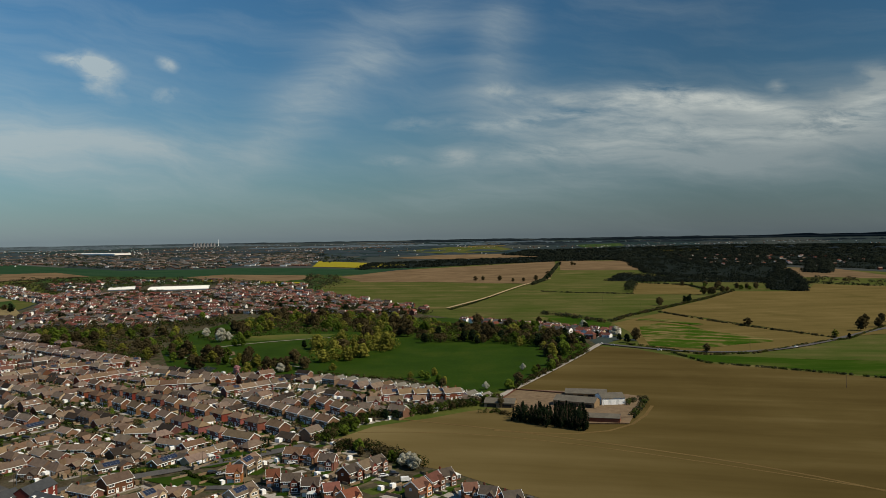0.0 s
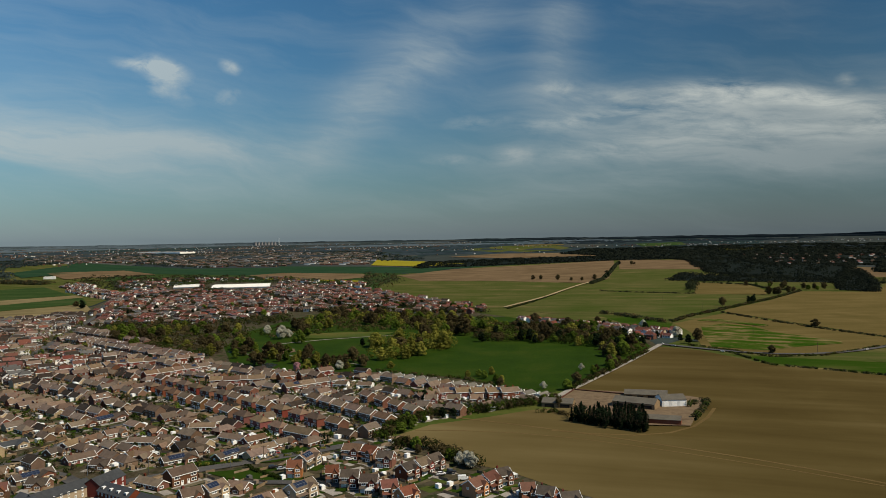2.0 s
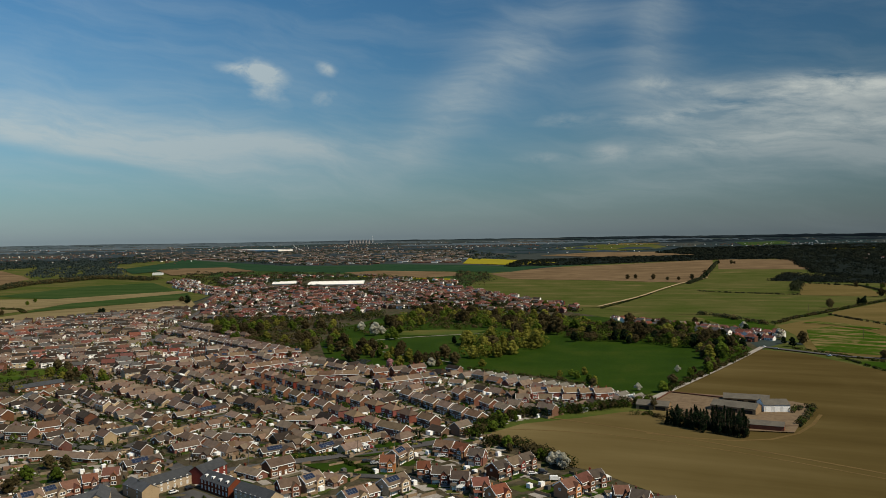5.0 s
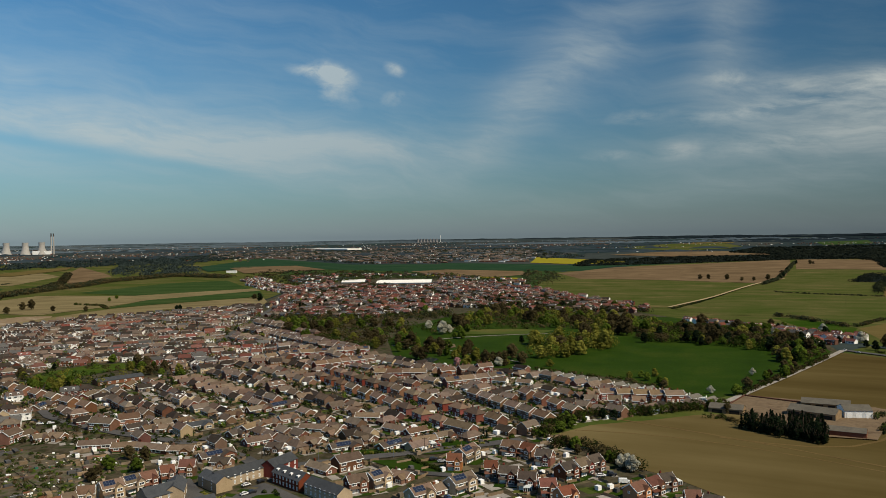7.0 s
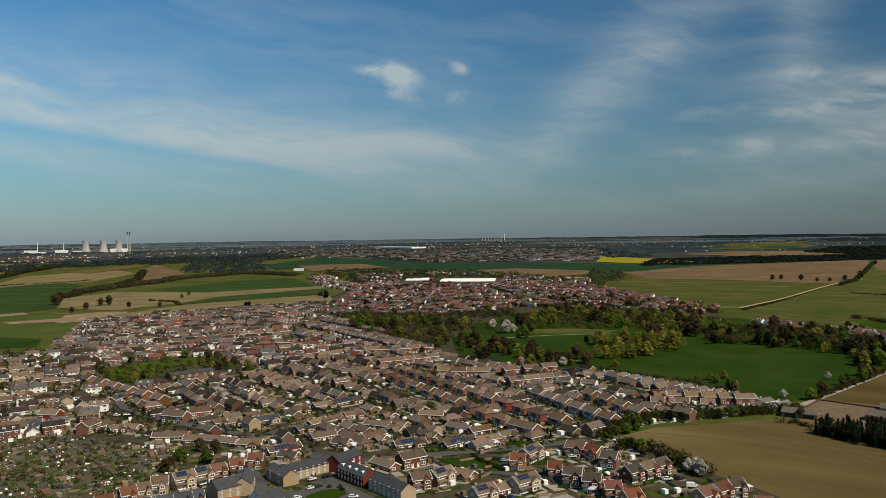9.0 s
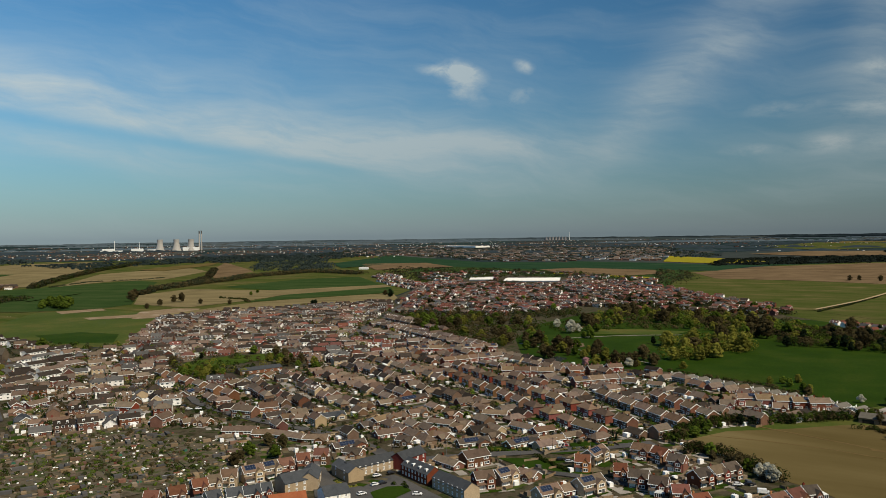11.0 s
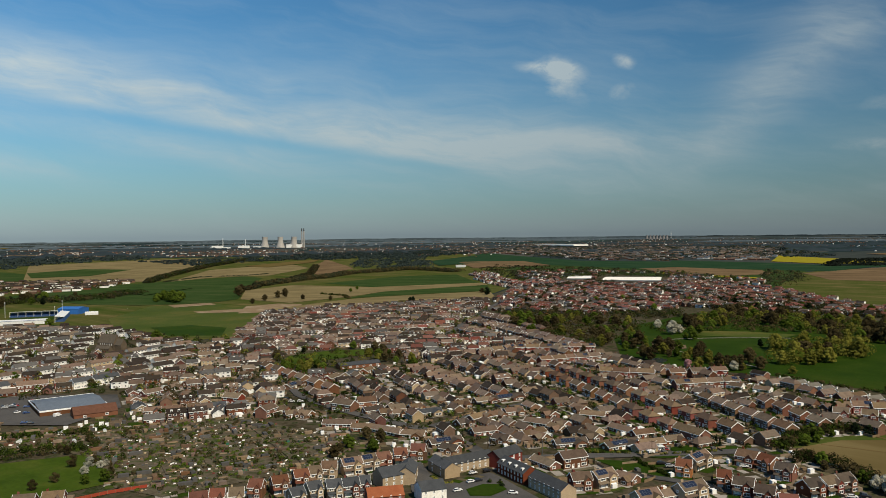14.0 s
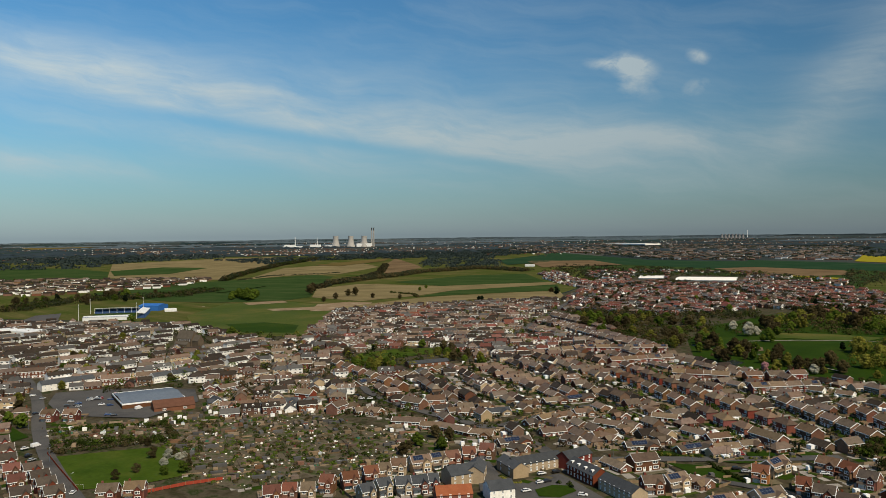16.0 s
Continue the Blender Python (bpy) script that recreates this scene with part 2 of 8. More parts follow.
# the soil's x span runs from painted clear-of-cloud pale to shaded dark
SOIL = crops("sandy_soil", [(0.048, 0.034, 0.011), (0.076, 0.056, 0.020), (0.118, 0.090, 0.038), (0.185, 0.146, 0.070)], -14, contrast=0.08, sunlit=(-90, 170), lines=0.0, streaky=0.6, spread=2.8)
STRAW = crops("pale_straw", [(0.115, 0.092, 0.045), (0.155, 0.124, 0.062), (0.20, 0.16, 0.082)], 30, contrast=0.15)
# near-black underlay colour, darkens what shows between the crowns
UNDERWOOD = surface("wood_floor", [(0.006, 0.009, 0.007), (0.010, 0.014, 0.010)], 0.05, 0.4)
# distance haze is mixed into these two blue-grey forest colours
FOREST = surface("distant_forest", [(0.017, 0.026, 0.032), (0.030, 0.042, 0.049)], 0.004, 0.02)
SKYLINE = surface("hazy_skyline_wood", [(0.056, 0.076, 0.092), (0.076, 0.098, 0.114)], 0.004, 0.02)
# darker copy of the far forest: cloud shade on the right painted in
SHADEWOOD = surface("dark_far_wood", [(0.009, 0.015, 0.019), (0.018, 0.026, 0.031)], 0.004, 0.02)
OLDBRICK = surface("old_brick", [(0.075, 0.035, 0.025), (0.11, 0.052, 0.036)], 0.3, 2.0)
YARD = surface("dusty_yard", [(0.105, 0.072, 0.042), (0.155, 0.112, 0.070), (0.088, 0.060, 0.038)], 0.08, 0.6)
STUBBLE = crops("dry_stubble", [(0.068, 0.060, 0.017), (0.092, 0.071, 0.025), (0.114, 0.086, 0.032), (0.150, 0.114, 0.047)], 8, contrast=0.1, spread=2.2)
PLOUGH = crops("pink_plough", [(0.085, 0.058, 0.032), (0.125, 0.086, 0.048), (0.165, 0.115, 0.065)], 20, contrast=0.12)
OLIVE = crops("thin_crop", [(0.032, 0.054, 0.010), (0.050, 0.064, 0.015), (0.074, 0.074, 0.024), (0.135, 0.108, 0.046)], -12, contrast=0.1, streaky=0.5, spread=2.6)
PATCHY = crops("patchy_crop", [(0.018, 0.050, 0.004), (0.028, 0.060, 0.006), (0.038, 0.062, 0.008), (0.120, 0.096, 0.038), (0.155, 0.118, 0.050)], -30, patch=0.03, contrast=0.15, streaky=0.5, spread=4.2)
WHEAT = crops("young_wheat", [(0.020, 0.041, 0.012), (0.030, 0.054, 0.016), (0.050, 0.066, 0.024)], 10, contrast=0.15, spread=2.6)
BRIGHT = crops("bright_crop", [(0.017, 0.042, 0.004), (0.026, 0.052, 0.006), (0.062, 0.066, 0.018)], 6, contrast=0.15)
TEAL = crops("dark_crop", [(0.013, 0.036, 0.018), (0.018, 0.044, 0.022), (0.028, 0.052, 0.027)], 0, contrast=0.12)
RAPE = crops("rape_in_flower", [(0.175, 0.155, 0.016), (0.235, 0.200, 0.018), (0.195, 0.180, 0.026)], 0, contrast=0.1)
LAWN = surface("mown_grass", [(0.013, 0.030, 0.002), (0.019, 0.040, 0.003), (0.030, 0.047, 0.005)], 0.02, 0.4)
PASTURE = surface("rough_pasture", [(0.038, 0.060, 0.010), (0.055, 0.072, 0.014), (0.102, 0.089, 0.025)], 0.012, 0.3)
FRESH = surface("spring_grass", [(0.026, 0.050, 0.004), (0.040, 0.066, 0.006), (0.062, 0.078, 0.012)], 0.05, 0.4)
GARDEN = surface("gardens", [(0.016, 0.027, 0.006), (0.040, 0.033, 0.018), (0.068, 0.056, 0.036), (0.020, 0.031, 0.007), (0.088, 0.074, 0.052)], 0.09, 0.6)
PLOTS = surface("allotment_soil", [(0.030, 0.044, 0.012), (0.066, 0.054, 0.034), (0.105, 0.086, 0.060), (0.040, 0.054, 0.015), (0.076, 0.064, 0.044)], 0.12, 0.7)
BARE = surface("bare_earth", [(0.252, 0.189, 0.119), (0.189, 0.133, 0.077), (0.315, 0.252, 0.175)], 0.03, 0.4)
ASPHALT = surface("asphalt", [(0.050, 0.049, 0.050), (0.078, 0.075, 0.072), (0.092, 0.087, 0.081)], 0.05, 1.2)
PAVING = surface("concrete_paving", [(0.20, 0.18, 0.155), (0.33, 0.30, 0.265)], 0.15, 1.0)
WHEELS = surface("wheel_track", [(0.096, 0.064, 0.024), (0.128, 0.088, 0.034)], 0.03, 0.5)
WATER = surface("pond_water", [(0.02, 0.03, 0.035), (0.03, 0.04, 0.045)], 0.1, 0.5, 0.08)
TRACK = surface("dirt_track", [(0.30, 0.22, 0.12), (0.38, 0.29, 0.17)], 0.08, 0.8)
RED = surface("red_brick", [(0.144, 0.050, 0.034), (0.187, 0.067, 0.045)], 0.3, 3.0, vary=0.28, hue=0.03)
BROWN = surface("brown_brick", [(0.136, 0.070, 0.044), (0.187, 0.098, 0.060)], 0.3, 3.0, vary=0.28, hue=0.03)
ORANGE = surface("orange_brick", [(0.36, 0.16, 0.07), (0.42, 0.20, 0.09)], 0.3, 3.0, vary=0.15)
BUFF = surface("buff_stone", [(0.30, 0.225, 0.145), (0.385, 0.298, 0.195)], 0.3, 2.0, vary=0.2)
RENDER = surface("white_render", [(0.713, 0.680, 0.616), (0.842, 0.821, 0.767)], 0.3, 1.0, vary=0.1)
TILE = surface("brown_tiles", [(0.104, 0.073, 0.050), (0.158, 0.112, 0.077)], 0.4, 4.0, 0.85, vary=0.34, hue=0.03)
TILE_DARK = surface("dark_brown_tiles", [(0.056, 0.045, 0.037), (0.088, 0.069, 0.055)], 0.4, 4.0, 0.85, vary=0.25, hue=0.02)
TILE_PALE = surface("pale_grey_tiles", [(0.105, 0.096, 0.080), (0.145, 0.133, 0.112)], 0.4, 4.0, 0.85, vary=0.2)
TILE_RED = surface("red_tiles", [(0.107, 0.048, 0.032), (0.145, 0.063, 0.043)], 0.4, 4.0, 0.85, vary=0.22, hue=0.02)
TILE_GREY = surface("grey_tiles", [(0.046, 0.050, 0.055), (0.068, 0.072, 0.078)], 0.4, 4.0, 0.8, vary=0.2)
TILE_PAN = surface("orange_tiles", [(0.216, 0.072, 0.036), (0.264, 0.096, 0.048)], 0.4, 4.0, 0.85, vary=0.1)
WHITE = surface("white_plastic", [(0.80, 0.80, 0.78), (0.86, 0.86, 0.84)], 0.5, 2.0, 0.5)
GLASS = surface("dark_glazing", [(0.02, 0.024, 0.03), (0.03, 0.035, 0.04)], 0.5, 2.0, 0.12)
PANEL = surface("solar_cells", [(0.015, 0.02, 0.04), (0.02, 0.028, 0.055)], 0.5, 3.0, 0.2)
STEEL = surface("pale_sheeting", [(0.62, 0.63, 0.62), (0.72, 0.72, 0.70)], 0.05, 1.0, 0.55)
SHEET = surface("grey_sheeting", [(0.105, 0.130, 0.165), (0.135, 0.160, 0.195)], 0.05, 0.6, 0.7)
BLUE = surface("blue_sheeting", [(0.02, 0.10, 0.35), (0.03, 0.14, 0.42)], 0.1, 1.0, 0.5)
CONCRETE = surface("weathered_concrete", [(0.30, 0.29, 0.27), (0.40, 0.38, 0.35)], 0.05, 0.4)
TIMBER = surface("weathered_timber", [(0.16, 0.11, 0.065), (0.24, 0.17, 0.10)], 0.5, 3.0, vary=0.3)
ASBESTOS = surface("cement_sheet", [(0.087, 0.079, 0.065), (0.128, 0.115, 0.092)], 0.15, 1.0)
BARK = surface("bark", [(0.07, 0.05, 0.035), (0.12, 0.09, 0.06)], 0.5, 3.0)
LEAF = leafy("fresh_leaves", (0.052, 0.086, 0.012), (0.108, 0.148, 0.021))
LIME = leafy("yellow_green_leaves", (0.125, 0.130, 0.022), (0.220, 0.208, 0.040))
TWIG = leafy("budding_twigs", (0.050, 0.040, 0.019), (0.088, 0.071, 0.031))
DARK = leafy("dark_needles", (0.008, 0.014, 0.007), (0.016, 0.026, 0.012))
BLOSSOM = leafy("white_blossom", (0.30, 0.30, 0.23), (0.52, 0.50, 0.42), 0.2)
PINK = leafy("pink_blossom", (0.42, 0.20, 0.22), (0.55, 0.32, 0.33), 0.2)
# shade is put into this low leaf tone
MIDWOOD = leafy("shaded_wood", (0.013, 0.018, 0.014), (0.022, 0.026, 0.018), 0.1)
FARWOOD = leafy("distant_wood", (0.026, 0.034, 0.018), (0.050, 0.056, 0.028), 0.3)
# far-off leaves with the blue of distance haze mixed into their colour
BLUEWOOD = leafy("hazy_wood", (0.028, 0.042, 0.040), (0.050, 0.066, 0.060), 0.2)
HEDGE = leafy("hedge_leaves", (0.018, 0.032, 0.007), (0.046, 0.060, 0.013))


# ---- land ----
def squeeze(x, y):
    """The far country is drawn in behind 2.3 km and rises to keep its place under the horizon: scale at a place of the flat plan."""
    d = hypot(x, y)
    return 1.0 if d < 2300 else (2300 + 2500 * (1 - exp(-(d - 2300) / 2500))) / d


def land(x, y, up=0.0):
    s = squeeze(x, y)
    return Vector((x * s, y * s, HEIGHT * (1 - s) + up * s))


def mesh_of(name, verts, faces, mats, index=None):
    me = bpy.data.meshes.new(name)
    me.from_pydata(verts, [], faces)
    for m in mats:
        me.materials.append(m)
    if index is not None:
        me.polygons.foreach_set("material_index", index)
    me.update()
    return me


def part(name, bm, material, parent=None, label=""):
    """Links a bmesh as one mesh under a thing."""
    me = bpy.data.meshes.new(name)
    bm.to_mesh(me)
    bm.free()
    for m in material if isinstance(material, (list, tuple)) else [material]:
        me.materials.append(m)
    ob = new(name, me)
    ob.parent = parent
    return tagged(ob, label)


def make_ground():
    verts, faces = [], []
    rings = [0, 60] + [60 * 1.075 ** i for i in range(1, 81)] + [21000, 23000]
    seg = 240
    for r in rings:
        for k in range(seg):
            a = 2 * pi * k / seg
            p = land(r * sin(a), r * cos(a))
            if r > 20500:
                p.z -= 25 if r < 22000 else 60
            verts.append(p)
    for i in range(len(rings) - 1):
        for k in range(seg):
            q = (k + 1) % seg
            faces.append((i * seg + k, i * seg + q, (i + 1) * seg + q, (i + 1) * seg + k)[::-1])
    m = bpy.data.materials.new("open_country")
    m.use_nodes = True
    n = Nodes(m.node_tree)
    pos = n.add("ShaderNodeNewGeometry").outputs["Position"]
    flat = n.add("ShaderNodeVectorMath", (("operation", "MULTIPLY"),), i0=pos, i1=(0.0031, 0.0018, 0.0))
    cell = n.add("ShaderNodeTexVoronoi", Vector=flat, Scale=1.0)
    pick = n.add("ShaderNodeSeparateColor", i0=cell.outputs["Color"]).outputs[0]
    # land colours leaned to blue-grey, distance haze painted in
    col = n.ramp(pick, [(0.0, (0.016, 0.028, 0.030)), (0.3, (0.027, 0.043, 0.041)), (0.5, (0.048, 0.054, 0.049)), (0.7, (0.020, 0.033, 0.035)), (0.88, (0.064, 0.064, 0.057)), (1.0, (0.025, 0.036, 0.038))])
    g = n.math("ADD", n.math("MULTIPLY", n.noise(pos, 0.02, 6.0, 0.65), 1.0), 0.45)
    col = n.mix(1.0, col, n.add("ShaderNodeCombineColor", i0=g, i1=g, i2=g).outputs[0], "MULTIPLY")
    b = n.add("ShaderNodeBsdfDiffuse", Color=col)
    n.add("ShaderNodeOutputMaterial", Surface=b)
    tagged(new("ground", mesh_of("ground", verts, faces, [m])), "open farmland reaching to the horizon", "ground", kind="structure")


make_ground()
SHEETS = []


def field(name, mat, corners, label, lift=0.15, kind="structure", category="field", cell=0.0):
    """A sheet of land with the given corners on the plan, laid over the ground."""
    SHEETS.append(name)
    lift += .004 * len(SHEETS)
    bm = bmesh.new()
    bm.faces.new([bm.verts.new((x, y, 0)) for x, y in corners])
    xs, ys = [c[0] for c in corners], [c[1] for c in corners]
    far = max(hypot(*c) for c in corners)
    step = cell or max(40.0, far / 30)
    for axis, lo, hi in ((0, min(xs), max(xs)), (1, min(ys), max(ys))):
        for i in range(1, int((hi - lo) / step) + 1):
            co, no = [0, 0, 0], [0, 0, 0]
            co[axis], no[axis] = lo + i * step, 1
            bmesh.ops.bisect_plane(bm, geom=bm.verts[:] + bm.edges[:] + bm.faces[:], plane_co=co, plane_no=no)
    for v in bm.verts:
        v.co = land(v.co.x, v.co.y, lift * (1 if far < 1500 else 2.5))
    bmesh.ops.recalc_face_normals(bm, faces=bm.faces)
    if sum(f.normal.z for f in bm.faces) < 0:
        bmesh.ops.reverse_faces(bm, faces=bm.faces[:])
    return tagged(part(name, bm, mat), label, category, kind=kind)


def strip(name, mat, pts, width, label, lift=0.3, category="road", rise=0.0):
    """A ribbon of road or track along a line on the plan."""
    if mat is not WHEELS:
        lift = lift + .35 if hypot(*pts[0]) < 1150 else 2.4
    line = []
    for (x0, y0), (x1, y1) in zip(pts, pts[1:]):
        k = max(1, int(hypot(x1 - x0, y1 - y0) / 25))
        line += [(x0 + (x1 - x0) * i / k, y0 + (y1 - y0) * i / k) for i in range(k)]
    line.append(pts[-1])
    for _ in range(6):
        line = [line[0]] + [((a[0] + 2 * b[0] + c[0]) / 4, (a[1] + 2 * b[1] + c[1]) / 4) for a, b, c in zip(line, line[1:], line[2:])] + [line[-1]]
    verts, faces = [], []
    for i, (x, y) in enumerate(line):
        a, b = line[max(0, i - 1)], line[min(len(line) - 1, i + 1)]
        d = hypot(b[0] - a[0], b[1] - a[1]) or 1
        nx, ny = -(b[1] - a[1]) / d * width / 2, (b[0] - a[0]) / d * width / 2
        for sx, z in ((1, lift - 0.25), (1, lift), (-1, lift), (-1, lift - 0.25)):
            verts.append(land(x + sx * nx, y + sx * ny, z))
    for i in range(len(line) - 1):
        for j in range(3):
            faces.append((4 * i + j, 4 * i + 4 + j, 4 * i + 5 + j, 4 * i + 1 + j))
    return tagged(new(name, mesh_of(name, verts, faces, [mat])), label, category, kind="structure")


# town and park ground
field("town_ground", GARDEN, [(-378, 74), (-925, 265), (-1190, 545), (-915, 655), (-705, 595), (-675, 650), (-885, 915), (-790, 1025), (-710, 1195), (-720, 1365), (-835, 1755), (-830, 2170), (-610, 2050), (-580, 2120), (-275, 1725), (-15, 1255), (155, 985), (157, 821), (53, 593), (15, 525), (-48, 485), (-61, 446), (-27, 418), (3, 386), (43, 346), (34, 236), (-123, 165)], "housing estates with gardens, drives and yards between them", 0.03, category="gardens")
field("park_grass", LAWN, [(-243, 704), (-295, 831), (-315, 975), (-290, 1145), (-190, 1175), (-70, 1140), (10, 1120), (140, 935), (150, 822), (96, 692), (54, 602), (29, 578), (-40, 647), (-109, 674), (-186, 678)], "mown green park meadow between trees", 0.2)
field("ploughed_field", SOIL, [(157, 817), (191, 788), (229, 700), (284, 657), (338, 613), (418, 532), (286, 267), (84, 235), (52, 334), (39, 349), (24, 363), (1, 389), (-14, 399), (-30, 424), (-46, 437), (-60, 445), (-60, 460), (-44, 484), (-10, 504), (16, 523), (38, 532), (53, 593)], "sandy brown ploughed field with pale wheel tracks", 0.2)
field("rough_land", OLIVE, [(193, 871), (249, 763), (342, 791), (505, 915), (730, 930), (400, 508), (332, 601), (226, 691), (159, 820)], "rough grass beside the lane", 0.05)
field("rough_land", OLIVE, [(-275, 1725), (-310, 2400), (100, 3280), (810, 3530), (1310, 1670), (635, 805), (410, 835), (199, 870), (180, 925), (25, 1095), (-35, 1185)], "rough grass between the fields", 0.05)
field("rough_land", WHEAT, [(-275, 1725), (-580, 2120), (-610, 2050), (-830, 2170), (-1140, 2080), (-1500, 2450), (-1300, 2750), (-870, 3090), (-270, 2870), (-310, 2400)], "green meadows beyond the village", 0.04)
field("rough_land", OLIVE, [(-1580, 535), (-4100, 1390), (-3700, 2930), (-2890, 3460), (-2290, 4070), (-845, 1775), (-730, 1380), (-715, 1205), (-890, 925), (-680, 650), (-710, 600), (-920, 660), (-1200, 545)], "rough grass between the fields", 0.05)
field("field_margin", PASTURE, [(-70, 440), (-72, 470), (-58, 505), (-20, 530), (20, 560), (48, 600), (100, 710), (150, 815), (165, 815), (112, 700), (56, 585), (42, 530), (16, 518), (-40, 480), (-54, 458)], "rough grass margin round the ploughed field", 0.1)
field("verge_field", BRIGHT, [(211, 760), (266, 736), (319, 713), (384, 697), (460, 677), (388, 570), (342, 620), (288, 665), (232, 709)], "strip of dark green young crop beside the lane")
field("olive_field", OLIVE, [(322, 737), (385, 798), (450, 810), (595, 830), (479, 669), (386, 700), (323, 716)], "olive green thin crop behind the lane")
field("stubble_field", STUBBLE, [(215, 1020), (310, 1145), (415, 845), (380, 815), (291, 758), (242, 756), (200, 816), (215, 930)], "tan stubble field with green stripes")
field("green_stripe", PATCHY, [(222, 900), (240, 985), (275, 1015), (300, 975), (305, 925), (348, 850), (341, 829), (300, 812), (251, 785), (208, 812)], "patchy bright green young crop in stubble", 0.35)
field("green_stripe", PATCHY, [(250, 1048), (268, 1072), (296, 1050), (322, 992), (312, 978), (280, 1030)], "green strip of weeds in stubble", 0.6)
field("broad_field", STUBBLE, [(325, 1190), (445, 1355), (555, 1535), (675, 1505), (790, 1705), (885, 1605), (1125, 1430), (710, 905), (465, 870), (415, 850), (315, 1165)], "wide dry stubble field on a rise")
field("middle_field", OLIVE, [(10, 1240), (110, 1530), (205, 1665), (350, 1475), (430, 1430), (350, 1260), (260, 1165), (215, 1045), (165, 1145), (70, 1160)], "thin olive green crop with pale streaks")
field("village_meadow", BRIGHT, [(135, 1125), (170, 1120), (215, 1025), (195, 955), (155, 1020)], "small bright green meadow by the village")
field("long_field", OLIVE, [(-205, 1485), (-260, 1725), (-210, 2020), (-5, 1965), (195, 1825), (105, 1545), (10, 1250), (-50, 1280), (-120, 1345)], "long thin crop turning from green to straw")
field("pink_field", PLOUGH, [(-210, 2050), (-300, 2330), (-160, 2730), (90, 2980), (470, 3390), (380, 2710), (270, 2040), (205, 1865), (5, 1985)], "pinkish brown bare field")
field("hill_field", OLIVE, [(360, 2500), (520, 2520), (430, 1870), (370, 1560), (215, 1565), (175, 1655), (235, 1900)], "olive green hillside field")
field("crest_field", PLOUGH, [(500, 3450), (760, 3320), (660, 2790), (680, 2420), (520, 2520), (370, 2540)], "pinkish bare field on the crest")
field("corner_field", STUBBLE, [(440, 1845), (525, 1735), (500, 1545), (470, 1465), (355, 1505)], "pale straw field corner")
field("ride_field", OLIVE, [(455, 1935), (725, 1790), (630, 1550), (515, 1590), (530, 1755)], "green strip below the wood")
field("wood_field", PLOUGH, [(1040, 2490), (1160, 2400), (1100, 2000), (1290, 1810), (1190, 1660), (930, 1950), (850, 1970)], "brown field between woods")
field("dark_field", TEAL, [(100, 3090), (-10, 3270), (-270, 2870), (-530, 3070), (-900, 3220), (-870, 3090), (-1250, 3100), (-2290, 4200), (-2060, 3650), (-1370, 2740), (-980, 2560), (-710, 2410), (-730, 2600), (-250, 2450), (-170, 2780)], "dark green winter crop in a long band")
field("rape_field", RAPE, [(-520, 3180), (-610, 3930), (-340, 3560), (-140, 3200), (-300, 2980)], "yellow oilseed rape in flower", 0.5)
field("brown_strip", PLOUGH, [(-790, 2460), (-710, 2600), (-430, 2470), (-370, 2260), (-460, 2110), (-620, 2210), (-670, 2280)], "brown bare strip of land", 0.25)
field("rape_strip", RAPE, [(-740, 2300), (-610, 2220), (-550, 2190), (-490, 2140), (-370, 2070), (-360, 2020), (-480, 2080), (-620, 2140)], "thin yellow strip of rape", 0.5)
field("north_wheat", WHEAT, [(-1245, 1485), (-1260, 1820), (-1160, 1960), (-915, 1645), (-1055, 1420)], "green young wheat")
field("north_straw", STRAW, [(-1080, 1050), (-1245, 1225), (-1275, 1400), (-1055, 1420), (-905, 1650), (-855, 1585), (-950, 1315), (-930, 1175), (-940, 1030)], "straw coloured fallow field")
field("lower_wheat", WHEAT, [(-910, 1145), (-950, 1315), (-855, 1580), (-765, 1430), (-880, 1220)], "dark green strip of wheat")
field("north_stubble", STRAW, [(-890, 910), (-895, 1135), (-875, 1205), (-760, 1415), (-665, 1260), (-710, 1195), (-795, 1150), (-790, 1025), (-865, 925)], "pale stubble beside the houses")
field("pasture", WHEAT, [(-1555, 875), (-1690, 1220), (-1690, 1660), (-1570, 1610), (-1270, 1250), (-1085, 1050), (-1070, 970), (-1145, 880), (-1235, 855)], "green pasture with tree clumps")
field("low_pasture", PASTURE, [(-995, 715), (-1115, 880), (-1045, 960), (-960, 945), (-875, 910), (-740, 735), (-675, 645), (-765, 620), (-895, 650)], "rough pasture with worn tracks", 0.25)
field("playing_field", LAWN, [(-850, 670), (-825, 715), (-760, 715), (-705, 655), (-760, 625)], "mown grass playing field", 0.4)
field("west_stubble", STRAW, [(-3250, 1960), (-3420, 2700), (-3340, 3030), (-2240, 1930), (-1740, 1360), (-2020, 1200)], "wide straw field on the rise")
field("west_strip", WHEAT, [(-2550, 1530), (-2670, 1820), (-2440, 1850), (-2160, 1490), (-2230, 1350)], "dark green strip across straw", 0.35)
field("hedge_field", STRAW, [(-1680, 1390), (-2130, 1930), (-2190, 2160), (-2230, 2450), (-1890, 2170), (-1650, 1720), (-1730, 1610)], "straw field beyond the hedge")
field("crown_field", PLOUGH, [(-1720, 1960), (-2480, 2970), (-1850, 2340), (-1710, 2190), (-1510, 1780)], "brown field on a knoll")
field("west_green", WHEAT, [(-3490, 1180), (-3130, 1430), (-2960, 1600), (-2510, 1500), (-2020, 1200), (-2200, 1000), (-2380, 810)], "green meadows in low country")
field("building_site", BARE, [(-885, 855), (-960, 945), (-950, 1010), (-905, 1020), (-845, 940), (-855, 890)], "pale bare earth of a building site", 0.4)
